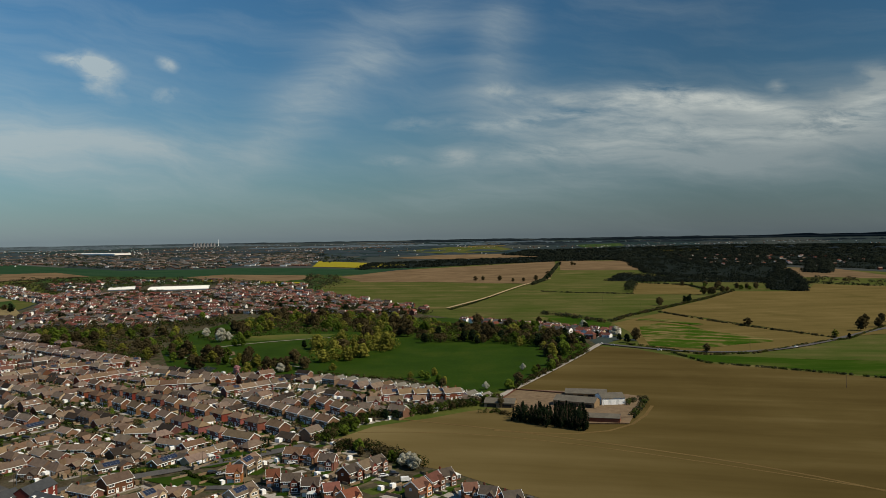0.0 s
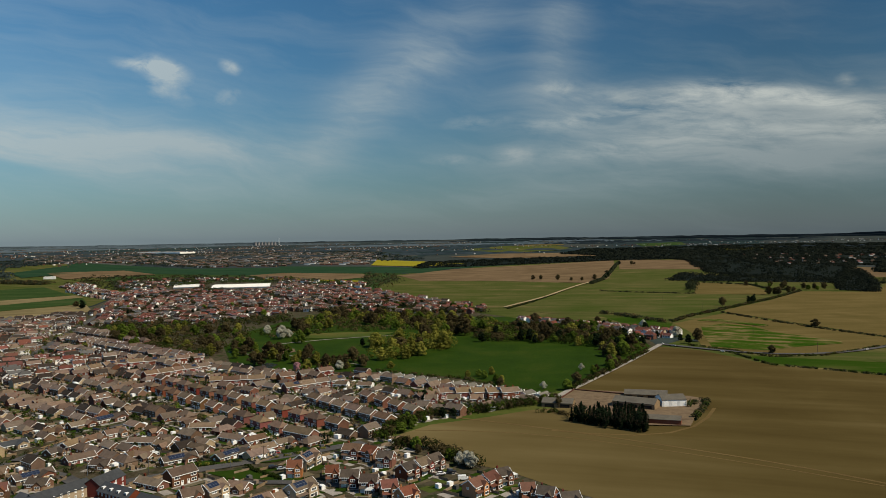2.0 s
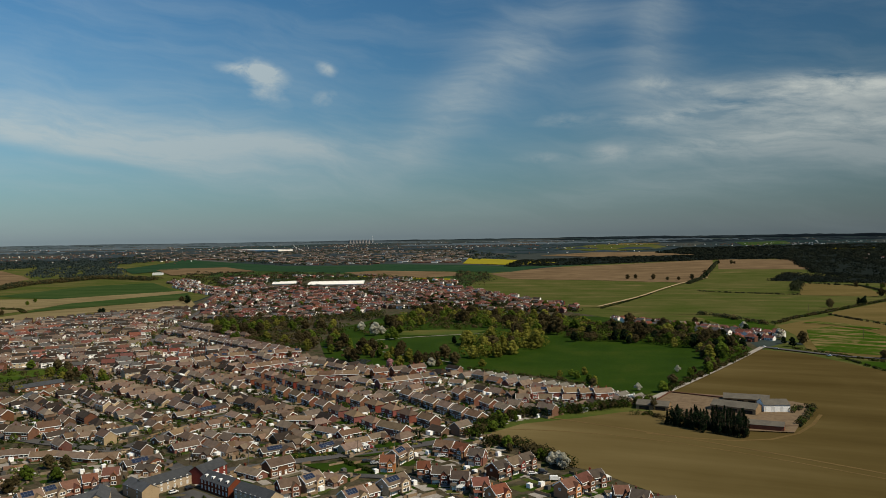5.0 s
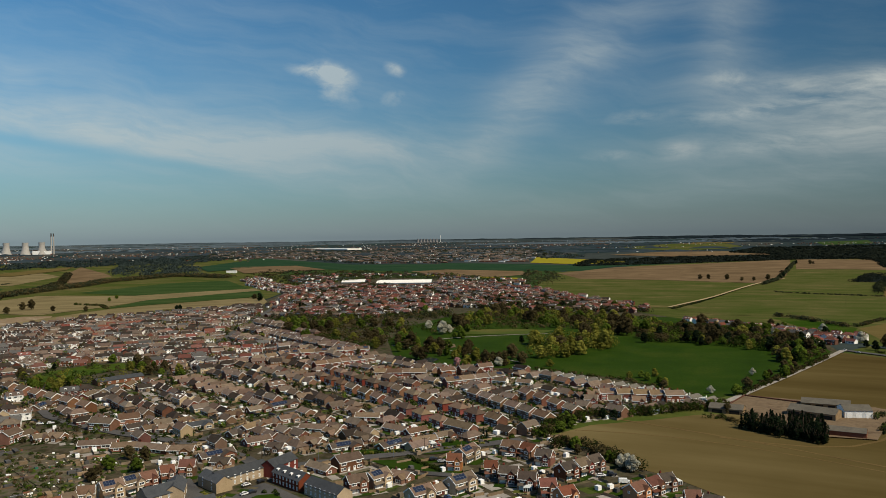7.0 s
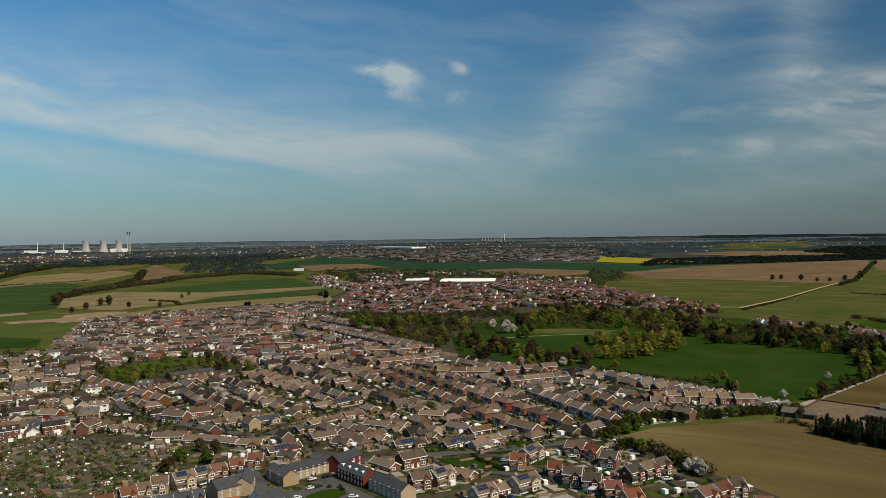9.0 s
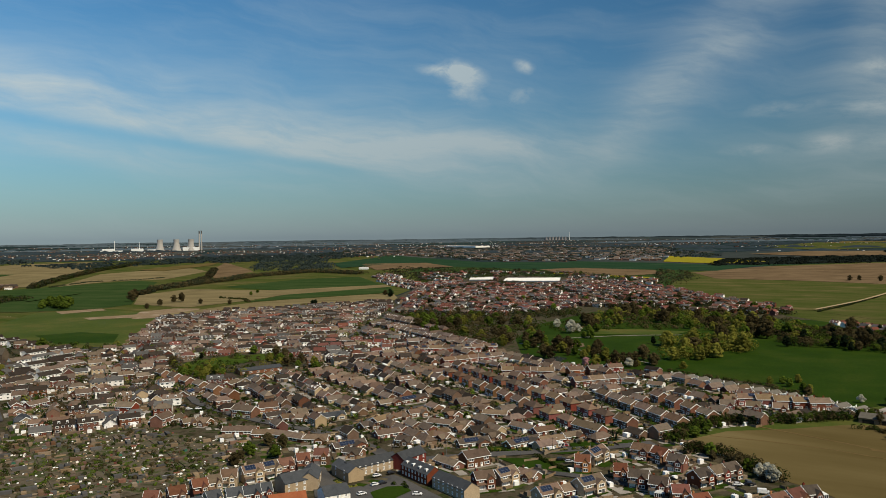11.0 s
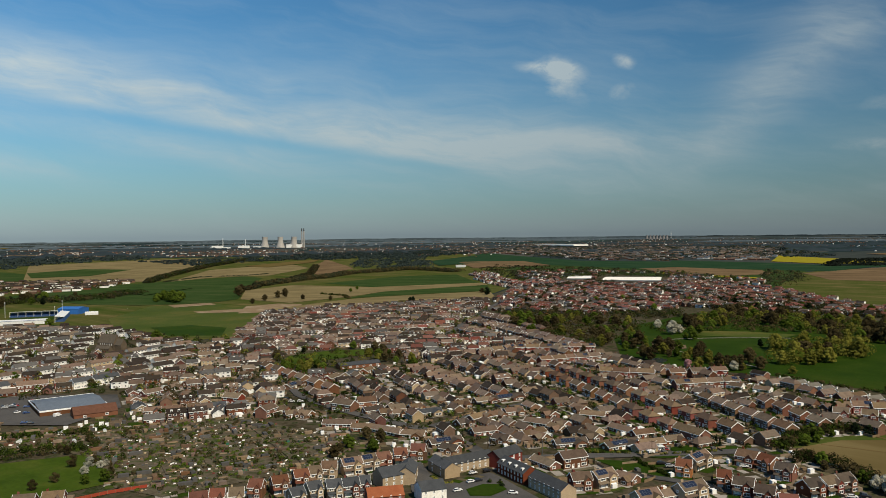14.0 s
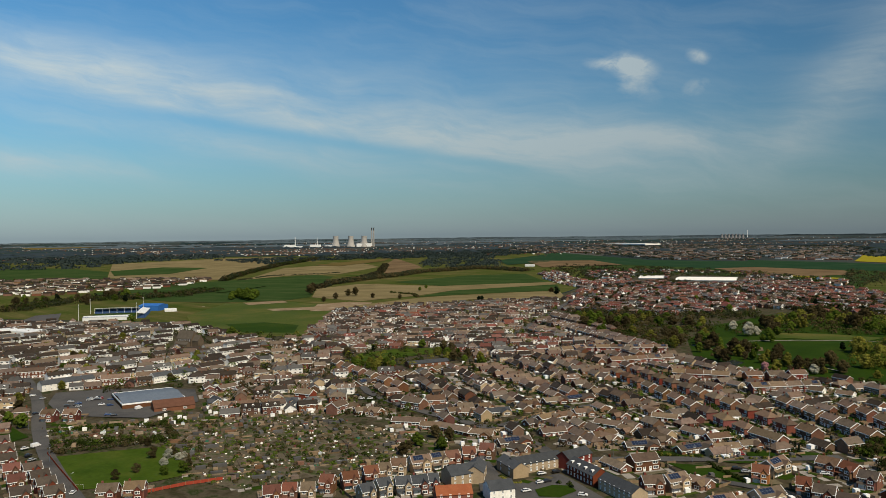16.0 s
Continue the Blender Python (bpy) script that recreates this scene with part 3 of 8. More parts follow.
field("sand_patch", BARE, [(-1100, 905), (-1070, 970), (-1035, 950), (-1055, 880)], "pale worn earth in pasture", 0.5)
field("sand_patch", BARE, [(-970, 845), (-930, 915), (-890, 880), (-940, 830)], "pale worn earth in pasture", 0.5)
field("green_square", FRESH, [(-510, 545), (-526, 577), (-515, 615), (-488, 641), (-466, 614), (-476, 578), (-480, 564), (-486, 540)], "small green with trees among the houses", 0.3)
field("rubble_strip", PAVING, [(-380, 517), (-377, 523), (-344, 495), (-319, 476), (-322, 468), (-352, 489)], "pale strip of cleared rubble among the bungalows", 0.3, category="cleared ground")
field("corner_lawn", FRESH, [(-415, 214), (-399, 239), (-383, 263), (-357, 251), (-329, 235), (-335, 212), (-352, 191)], "mown green field beside the road", 0.2)
field("allotments", PLOTS, [(-471, 237), (-437, 273), (-410, 323), (-370, 362), (-310, 358), (-272, 353), (-260, 309), (-275, 269), (-291, 234), (-321, 232), (-371, 258), (-413, 258), (-427, 220)], "allotment plots with sheds and beds", 0.25)

# far strips of crop and fallow
for mat, pts in ((PLOUGH, [(-280, 4240), (-20, 4810), (390, 4820), (510, 4100), (40, 3860)]), (OLIVE, [(-350, 6150), (50, 8150), (550, 8350), (550, 5800), (50, 5050)]), (STUBBLE, [(100, 8500), (700, 9250), (650, 8250), (150, 7650)]),
                 (WHEAT, [(1350, 8250), (2000, 9050), (1600, 7050), (1150, 6550)]), (RAPE, [(1450, 5450), (1800, 5600), (1600, 5050), (1350, 4900)]), (RAPE, [(-1550, 6600), (-1450, 7000), (-1300, 6400), (-1400, 6100)]),
                 (OLIVE, [(-1250, 5350), (-1150, 6150), (-850, 4950), (-990, 4540)]), (STUBBLE, [(-2240, 2200), (-2420, 2660), (-2510, 2960), (-2270, 2640), (-2070, 2150)]), (PLOUGH, [(-5500, 3150), (-5000, 3550), (-3970, 2860), (-4140, 2500)]),
                 (TEAL, [(-1820, 2850), (-2060, 3650), (-1530, 2940), (-1530, 2460)]), (PLOUGH, [(-1670, 2830), (-1440, 2970), (-1150, 2600), (-1320, 2340)]), (STUBBLE, [(-9950, 4800), (-11050, 6300), (-9500, 5550), (-8250, 4100)]), (WHEAT, [(-1500, 1095), (-1550, 1260), (-1405, 1225), (-1325, 1035)])):
    field("far_field", mat, pts, "narrow field far off in the plain", .6)

# bare ground, pond and paths in the park
field("worn_ground", YARD, [(-251, 818), (-246, 835), (-228, 812), (-215, 816), (-208, 794), (-215, 780), (-233, 789), (-243, 800)], "pale stony bank by the park pond", .3)
field("pond", WATER, [(-220, 695), (-215, 724), (-203, 713), (-204, 688), (-213, 679)], "small pond at the park's edge", .3, category="pond")
strip("park_path", PAVING, [(-278, 795), (-274, 827), (-247, 787), (-217, 715)], 1.3, "pale path through the park", .35, "path")
strip("park_path", PAVING, [(-254, 839), (-235, 880), (-210, 905), (-165, 905), (-125, 920)], 1.3, "pale path through the park", .35, "path")
strip("park_path", PAVING, [(-232, 785), (-196, 753), (-168, 750), (-124, 707)], 1.3, "pale path through the park", .35, "path")

field("rough_meadow", PASTURE, [(-236, 940), (-182, 958), (-128, 952), (-140, 912), (-180, 904), (-224, 898)], "pale rough grass in the park", .28)

# grass verges
field("road_verge", LAWN, [(-147, 383), (-127, 390), (-104, 374), (-120, 367)], "grass verge beside the curving road", .2)
field("road_verge", LAWN, [(-180, 396), (-152, 404), (-120, 413), (-96, 435), (-88, 430), (-117, 402), (-151, 395)], "grass verge beside the curving road", .2)
field("road_verge", LAWN, [(-120, 423), (-107, 443), (-84, 442), (-89, 433), (-113, 410)], "grass bank below the hedge", .27)
field("road_verge", LAWN, [(-527, 239), (-466, 193), (-463, 209), (-468, 228)], "grass verge beside the main road", .2)
field("road_verge", LAWN, [(-216, 363), (-242, 388), (-240, 401), (-207, 368)], "grass verge by the estate road", .2)

# roads and tracks
strip("main_road", ASPHALT, [(-322, 179), (-414, 209), (-459, 226), (-530, 266), (-588, 295), (-774, 362), (-995, 415)], 8, "grey asphalt main road through the town")
strip("estate_road", ASPHALT, [(-392, 436), (-342, 405), (-310, 396), (-272, 397), (-250, 401), (-229, 396), (-209, 381), (-196, 360)], 7.5, "asphalt estate road between bungalows")
strip("estate_road", ASPHALT, [(-256, 401), (-262, 411), (-257, 435), (-246, 464), (-233, 492)], 6, "asphalt side road between bungalows", .34)
strip("bypass_road", ASPHALT, [(-191, 359), (-184, 381), (-150, 391), (-116, 399), (-88, 430), (-78, 441)], 8, "curving asphalt road behind a clipped hedge")
strip("close_road", ASPHALT, [(-128, 367), (-99, 356), (-87, 385), (-78, 380), (-48, 354)], 5.5, "asphalt cul-de-sac between detached houses")
strip("country_lane", ASPHALT, [(161, 833), (203, 791), (240, 735), (289, 740), (336, 776), (410, 835), (515, 935), (735, 1030)], 7, "country lane winding between fields", 0.6)
strip("farm_lane", PAVING, [(161, 829), (113, 721), (62, 615), (36, 562)], 5, "pale concrete farm lane along the field edge", 0.6)
strip("field_track", WHEELS, [(-32, 504), (-3, 494), (21, 479), (46, 464), (67, 451), (108, 423), (156, 393), (196, 356), (210, 327)], 1.8, "pale wheel track across soil", 0.27)
strip("field_track", WHEELS, [(28, 470), (55, 456), (78, 439), (97, 442), (122, 464), (134, 505), (137, 530)], 2.2, "pale wheel track round the farm", 0.26)
strip("field_track", WHEELS, [(-52, 470), (-25, 487), (4, 478), (40, 458), (70, 440), (110, 412), (158, 380), (196, 348)], 1.2, "pale wheel track across soil", 0.25)
strip("field_track", TRACK, [(5, 1255), (75, 1440), (120, 1605), (185, 1825), (270, 2040)], 5, "pale farm track climbing between fields", 0.6)
strip("quiet_street", ASPHALT, [(-470, 497), (-451, 481), (-392, 436)], 6, "asphalt street between small houses")
strip("high_street", ASPHALT, [(-462, 744), (-510, 875), (-605, 1140), (-670, 1380), (-710, 1570)], 9, "high street through the old town")


# ---- houses ----
def box(bm, x0, x1, y0, y1, z0, z1, mi=0):
    vs = [bm.verts.new(p) for p in ((x0, y0, z0), (x1, y0, z0), (x1, y1, z0), (x0, y1, z0), (x0, y0, z1), (x1, y0, z1), (x1, y1, z1), (x0, y1, z1))]
    for q in ((0, 3, 2, 1), (4, 5, 6, 7), (0, 1, 5, 4), (1, 2, 6, 5), (2, 3, 7, 6), (3, 0, 4, 7)):
        bm.faces.new([vs[i] for i in q]).material_index = mi


def solid(bm, pts, faces, mi=0):
    vs = [bm.verts.new(p) for p in pts]
    for f in faces:
        bm.faces.new([vs[i] for i in f]).material_index = mi


def gable_walls(bm, w, d, eave, ridge, x=0.0, y=0.0):
    """Walls along x with gables at both ends."""
    a, b, c, e = x - w / 2, x + w / 2, y - d / 2, y + d / 2
    solid(bm, [(a, c, 0), (b, c, 0), (b, e, 0), (a, e, 0), (a, c, eave), (b, c, eave), (b, e, eave), (a, e, eave), (a, y, ridge), (b, y, ridge)],
          [(0, 1, 5, 4), (2, 3, 7, 6), (1, 2, 6, 9, 5), (3, 0, 4, 8, 7), (0, 3, 2, 1)])


def gable_roof(bm, w, d, eave, ridge, over=0.35, x=0.0, y=0.0, mi=0):
    slope = (ridge - eave) / (d / 2)
    a, b = x - w / 2 - over * 0.6, x + w / 2 + over * 0.6
    for s in (-1, 1):
        lo, t = (d / 2 + over), 0.16
        z = eave - slope * over
        pts = [(a, y + s * lo, z), (b, y + s * lo, z), (b, y, ridge), (a, y, ridge)]
        pts += [(p[0], p[1], p[2] + t) for p in pts]
        fs = [(0, 1, 2, 3), (4, 7, 6, 5), (0, 4, 5, 1), (1, 5, 6, 2), (3, 2, 6, 7), (0, 3, 7, 4)]
        solid(bm, pts, fs if s > 0 else [f[::-1] for f in fs], mi)


def hip_roof(bm, w, d, eave, ridge, over=0.4, x=0.0, y=0.0, inset=0.42):
    a, b, c, e = x - w / 2 - over, x + w / 2 + over, y - d / 2 - over, y + d / 2 + over
    k = d * inset
    z = eave - 0.15
    solid(bm, [(a, c, z), (b, c, z), (b, e, z), (a, e, z), (a, c, z + .15), (b, c, z + .15), (b, e, z + .15), (a, e, z + .15), (a + k, y, ridge), (b - k, y, ridge)],
          [(0, 3, 2, 1), (0, 1, 5, 4), (1, 2, 6, 5), (2, 3, 7, 6), (3, 0, 4, 7), (4, 5, 9, 8), (6, 7, 8, 9), (5, 6, 9), (7, 4, 8)])


def gridded(bm, us, vs, panes, proud, sunk):
    """A slab in the xz plane, facing -y, with sunk panes in the given cells of its grid, all in one piece."""
    front = [[bm.verts.new((u, -proud, v)) for v in vs] for u in us]
    sunken = []
    for i in range(len(us) - 1):
        for j in range(len(vs) - 1):
            f = bm.faces.new((front[i][j], front[i + 1][j], front[i + 1][j + 1], front[i][j + 1]))
            if (i, j) in panes:
                sunken.append(f)
    rim = [front[i][0] for i in range(len(us))] + [front[-1][j] for j in range(1, len(vs))] + [front[i][-1] for i in range(len(us) - 2, -1, -1)] + [front[0][j] for j in range(len(vs) - 2, 0, -1)]
    back = [bm.verts.new((v.co.x, .05, v.co.z)) for v in rim]
    for k in range(len(rim)):
        q = (k + 1) % len(rim)
        bm.faces.new((rim[q], rim[k], back[k], back[q]))
    for f in sunken:
        bmesh.ops.inset_individual(bm, faces=[f], thickness=.01, depth=0.0)
        for v in f.verts:
            v.co.y += sunk
        f.material_index = 1


def window_mesh(w, h):
    """A white frame with one mullion and a sill round dark glazing, facing -y."""
    bm = bmesh.new()
    t = .2
    gridded(bm, (-w / 2, -w / 2 + t, -.08, .08, w / 2 - t, w / 2), (-.06, t, h - t, h), ((1, 1), (3, 1)), .07, .05)
    me = bpy.data.meshes.new("window")
    bm.to_mesh(me)
    bm.free()
    me.materials.append(WHITE)
    me.materials.append(GLASS)
    return me


def door_mesh():
    bm = bmesh.new()
    box(bm, -.5, .5, -0.05, 0.05, 0, 2.1, 0)
    box(bm, -.3, .3, -0.07, 0.0, 1.3, 1.9, 1)
    box(bm, -.62, -.5, -0.08, 0.05, 0, 2.2, 0)
    box(bm, .5, .62, -0.08, 0.05, 0, 2.2, 0)
    me = bpy.data.meshes.new("door")
    bm.to_mesh(me)
    bm.free()
    me.materials.append(WHITE)
    me.materials.append(GLASS)
    return me


WINDOW = {k: window_mesh(*v) for k, v in {"wide": (2.2, 1.35), "small": (1.2, 1.1), "bay": (2.8, 1.5), "tall": (1.0, 1.6)}.items()}
DOOR = door_mesh()


def hang(name, me, parent, x, y, z, turn):
    ob = new(name, me)
    ob.parent = parent
    ob.matrix_basis = pose(x, y, z, 0, 0, turn)
    return ob


def chimney(parent, x, y, z, brick):
    bm = bmesh.new()
    box(bm, -.45, .45, -.3, .3, -1.2, 1.0)
    box(bm, -.52, .52, -.37, .37, 1.0, 1.12)
    for px in (-.22, .22):
        bmesh.ops.create_cone(bm, segments=8, radius1=.13, radius2=.1, depth=.45, cap_ends=True, matrix=Matrix.Translation((px, 0, 1.34)))
    ob = part("chimney", bm, brick, parent)
    ob.matrix_basis = pose(x, y, z)


def verge(parent, w, d, eave, ridge, over=0.35):
    """White barge boards on both gables."""
    for s in (-1, 1):
        bm = bmesh.new()
        x = s * (w / 2 + over * 0.6 + 0.02)
        slope = (ridge - eave) / (d / 2)
        for t in (-1, 1):
            lo = d / 2 + over
            z = eave - slope * over
            pts = [(x - .05, t * lo, z - .25), (x + .05, t * lo, z - .25), (x + .05, 0, ridge - .25), (x - .05, 0, ridge - .25),
                   (x - .05, t * lo, z + .22), (x + .05, t * lo, z + .22), (x + .05, 0, ridge + .22), (x - .05, 0, ridge + .22)]
            solid(bm, pts, [(0, 1, 2, 3), (4, 7, 6, 5), (0, 4, 5, 1), (1, 5, 6, 2), (2, 6, 7, 3), (3, 7, 4, 0)])
        lo = d / 2 + over
        z = eave - slope * over
        box(bm, -w / 2 - over * .6, w / 2 + over * .6, *sorted((s * lo, s * (lo + .1))), z - .16, z + .14)
        bmesh.ops.recalc_face_normals(bm, faces=bm.faces)
        part("barge_board", bm, WHITE, parent)


def solar(parent, w, d, eave, ridge, side=-1, x=0.0, n=4):
    """An array of panels in one frame, lying on the roof slope."""
    slope = atan2(ridge - eave, d / 2)
    us, vs = [-n * .54], [0.0]
    for i in range(n):
        us += [us[-1] + .05, us[-1] + 1.08]
    for j in range(2):
        vs += [vs[-1] + .05, vs[-1] + 1.42]
    bm = bmesh.new()
    gridded(bm, us, vs, [(2 * i + 1, 2 * j + 1) for i in range(n) for j in range(2)], .05, .02)
    ob = part("solar_panel", bm, [SHEET, PANEL], parent, "dark blue solar panels")
    run = .5 + vs[-1] * cos(slope)
    ob.matrix_basis = pose(0, 0, 0, 0, 0, 0 if side < 0 else 180) @ pose(x if side < 0 else -x, -run, ridge - run * math.tan(slope) + .3, math.degrees(slope) - 90, 0, 0)


def semi(brick, tile, hip=False, panels=False, w=13.0, d=8.2):
    """A pair of two-storey semi-detached houses."""
    th = new("semi_detached_house")
    eave, ridge = 5.1, 7.7
    bm = bmesh.new()
    if hip:
        box(bm, -w / 2, w / 2, -d / 2, d / 2, 0, eave)
    else:
        gable_walls(bm, w, d, eave, ridge)
    part("wall", bm, brick, th)
    bm = bmesh.new()
    (hip_roof if hip else gable_roof)(bm, w, d, eave, ridge)
    part("roof", bm, tile, th)
    for s in (-1, 1):
        chimney(th, s * w * 0.22, 0.3, ridge, brick)
        for side, turn in ((-1, 0), (1, 180)):
            for x, z, k in ((w * .34, 0.8, "bay"), (w * .32, 3.3, "bay")):
                hang("window", WINDOW[k], th, s * x, side * d / 2, z, turn)
        hang("door", DOOR, th, s * w * .12, -d / 2, 0.1, 0)
    if not hip:
        verge(th, w, d, eave, ridge)
    if panels:
        solar(th, w, d, eave, ridge, -1, w * 0.22)
    return th


def bungalow(brick, tile, panels=False, cross=True, w=11.5, d=6.8):
    """A single-storey house, with a gabled wing to the front."""
    th = new("bungalow")
    eave, ridge = 2.4, 4.4
    bm = bmesh.new()
    gable_walls(bm, w, d, eave, ridge)
    part("wall", bm, brick, th)
    bm = bmesh.new()
    gable_roof(bm, w, d, eave, ridge)
    part("roof", bm, tile, th)
    verge(th, w, d, eave, ridge)
    if cross:
        bm = bmesh.new()
        gable_walls(bm, 5.0, 4.6, eave, 4.2)
        ob = part("wing", bm, brick, th)
        ob.matrix_basis = pose(w * .25, -d / 2 - .6, 0, 0, 0, 90)
        bm = bmesh.new()
        gable_roof(bm, 5.0, 4.6, eave, 4.2)
        ob = part("wing_roof", bm, tile, th)
        ob.matrix_basis = pose(w * .25, -d / 2 - .6, 0, 0, 0, 90)
        hang("window", WINDOW["bay"], th, w * .25, -d / 2 - 3.1, 0.7, 0)
    else:
        hang("window", WINDOW["bay"], th, w * .25, -d / 2, 0.7, 0)
    hang("window", WINDOW["wide"], th, -w * .3, -d / 2, 0.8, 0)
    hang("window", WINDOW["wide"], th, -w * .25, d / 2, 0.8, 180)
    hang("window", WINDOW["bay"], th, w * .25, d / 2, 0.7, 180)
    hang("window", WINDOW["wide"], th, w / 2, -1.0, 0.8, 90)
    hang("window", WINDOW["small"], th, -w / 2, 1.0, 0.9, 270)
    hang("door", DOOR, th, -w * .05, -d / 2, 0.05, 0)
    chimney(th, -w * .3, 0.2, ridge, brick)
    if panels:
        solar(th, w, d, eave, ridge, -1, -1.0, 5)
        solar(th, w, d, eave, ridge, 1, 0.0, 5)
    return th


def detached(brick, tile, panels=False, w=8.6, d=7.6):
    """A two-storey detached house with a front gable, porch and garage door."""
    th = new("detached_house")
    eave, ridge = 5.0, 7.6
    bm = bmesh.new()
    gable_walls(bm, w, d, eave, ridge)
    part("wall", bm, brick, th)
    bm = bmesh.new()
    gable_roof(bm, w, d, eave, ridge)
    part("roof", bm, tile, th)
    verge(th, w, d, eave, ridge)
    for nm, fn, m in (("front_gable", gable_walls, brick), ("front_gable_roof", gable_roof, tile)):
        bm = bmesh.new()
        fn(bm, 4.6, 3.6, 4.6, 6.5)
        ob = part(nm, bm, m, th)
        ob.matrix_basis = pose(w * .22, -d / 2 + 1.0, 0, 0, 0, 90)
    bm = bmesh.new()
    y = -d / 2
    solid(bm, [(-w / 2, y - 1.5, 2.4), (w * .0, y - 1.5, 2.4), (0, y - .02, 3.1), (-w / 2, y - .02, 3.1), (-w / 2, y - 1.5, 2.55), (0, y - 1.5, 2.55), (0, y - .02, 3.25), (-w / 2, y - .02, 3.25)],
          [(3, 2, 1, 0), (4, 5, 6, 7), (0, 1, 5, 4), (1, 2, 6, 5), (2, 3, 7, 6), (3, 0, 4, 7)])
    box(bm, -w / 2 + .1, -w / 2 + .25, y - 1.4, y - 1.25, 0, 2.4)
    part("porch", bm, tile, th)
    bm = bmesh.new()
    box(bm, -w * .44, -w * .14, y - .06, y + .04, 0, 2.1)
    part("garage_door", bm, WHITE, th, "white garage door")
    hang("window", WINDOW["bay"], th, w * .22, y - 1.3, 0.7, 0)
    hang("window", WINDOW["wide"], th, w * .22, y - 1.3, 3.2, 0)
    hang("window", WINDOW["wide"], th, -w * .25, y, 3.5, 0)
    for x, z in ((-w * .25, 0.8), (w * .25, 0.8), (-w * .25, 3.3), (w * .25, 3.3)):
        hang("window", WINDOW["wide"], th, x, d / 2, z, 180)
    hang("window", WINDOW["small"], th, w / 2, 0.5, 3.4, 90)
    hang("window", WINDOW["small"], th, -w / 2, 0.5, 3.4, 270)
    hang("door", DOOR, th, -w * .04, y, 0.05, 0)
    chimney(th, -w * .3, 0.8, ridge - .4, brick)
    if panels:
        solar(th, w, d, eave, ridge, -1, -1.2, 4)
    return th


def terrace(wall, tile, units=4, w=5.4, d=8.0, high=5.2):
    """A short row of joined two-storey houses."""
    th = new("terraced_houses")
    full = units * w
    eave, ridge = high, high + 2.7
    bm = bmesh.new()
    gable_walls(bm, full, d, eave, ridge)
    part("wall", bm, wall, th)
    bm = bmesh.new()
    gable_roof(bm, full, d, eave, ridge, 0.3)
    part("roof", bm, tile, th)
    for i in range(units):
        x = -full / 2 + (i + .5) * w
        for side, turn in ((-1, 0), (1, 180)):
            hang("window", WINDOW["small"], th, x - 1.2, side * d / 2, 3.3, turn)
            hang("window", WINDOW["small"], th, x + 1.2, side * d / 2, 3.3, turn)
            hang("window", WINDOW["wide"], th, x + .9, side * d / 2, 0.8, turn)
        hang("door", DOOR, th, x - 1.5, -d / 2, 0.05, 0)
        if i % 2 == 0:
            chimney(th, x + w / 2, 0.2, ridge, RED)
    verge(th, full, d, eave, ridge, 0.3)
    return th


KINDS = {}


def kind(key, fn, *args, label="", **kw):
    ob = fn(*args, **kw)
    tagged(ob, label, "house", "houses of the town")
    ob["used"] = 0
    KINDS[key] = ob


kind("semi_red", semi, RED, TILE, label="red brick semi-detached pair with brown tiled gable roof")
kind("semi_brown", semi, BROWN, TILE, label="brown brick semi-detached pair with brown tiled gable roof")
kind("semi_hip", semi, RED, TILE, True, label="red brick semi-detached pair with hipped brown roof")
kind("semi_sun", semi, RED, TILE, False, True, label="red brick semi-detached pair with solar panels")
kind("bung_brown", bungalow, BROWN, TILE, label="brown brick bungalow with white gable trim")
kind("bung_red", bungalow, RED, TILE, False, False, label="red brick bungalow with brown tiled roof")
kind("bung_buff", bungalow, BUFF, TILE_GREY, label="pale stone bungalow with grey tiled roof")
kind("bung_pale", bungalow, RENDER, TILE_PALE, False, False, label="white walled bungalow with pale grey roof")
kind("bung_white", bungalow, RENDER, TILE, False, False, label="white rendered bungalow with brown tiled roof")
kind("bung_sun", bungalow, BROWN, TILE_DARK, True, label="brick bungalow with solar panels on the roof")
kind("det_red", detached, RED, TILE, label="red brick detached house with front gable")
kind("det_brown", detached, BROWN, TILE_RED, label="brown brick detached house with reddish tiled roof")
kind("det_dark", detached, RED, TILE_DARK, label="red brick house with dark brown tiled roof")
kind("det_buff", detached, BUFF, TILE, label="buff brick detached house with brown tiled roof")
kind("det_orange", detached, ORANGE, TILE_RED, label="orange brick detached house with red tiled roof")
kind("det_sun", detached, BUFF, TILE, True, label="buff brick detached house with solar panels")
kind("det_grey", detached, BUFF, TILE_GREY, label="pale stone house with slate grey roof")
kind("det_slate", detached, RED, TILE_GREY, label="red brick house with slate grey roof")
kind("bung_grey", bungalow, BROWN, TILE_DARK, label="brick bungalow with dark grey-brown roof")
kind("terr_white", terrace, RENDER, TILE_GREY, label="white rendered terrace with grey roof")
kind("terr_red", terrace, RED, TILE, label="red brick terrace with brown tiled roof")

TAKEN = []
HOMES = []
SIZE = {"semi": (13, 8.2), "bung": (11.5, 7.6), "det_": (8.6, 7.6), "terr": (21.6, 8.0)}


def free(x, y, r):
    return all((x - a) ** 2 + (y - b) ** 2 > (r + c) ** 2 for a, b, c in TAKEN)


REACH = {"semi": 8.5, "bung": 6.5, "det_": 5.2, "terr": 10.5}


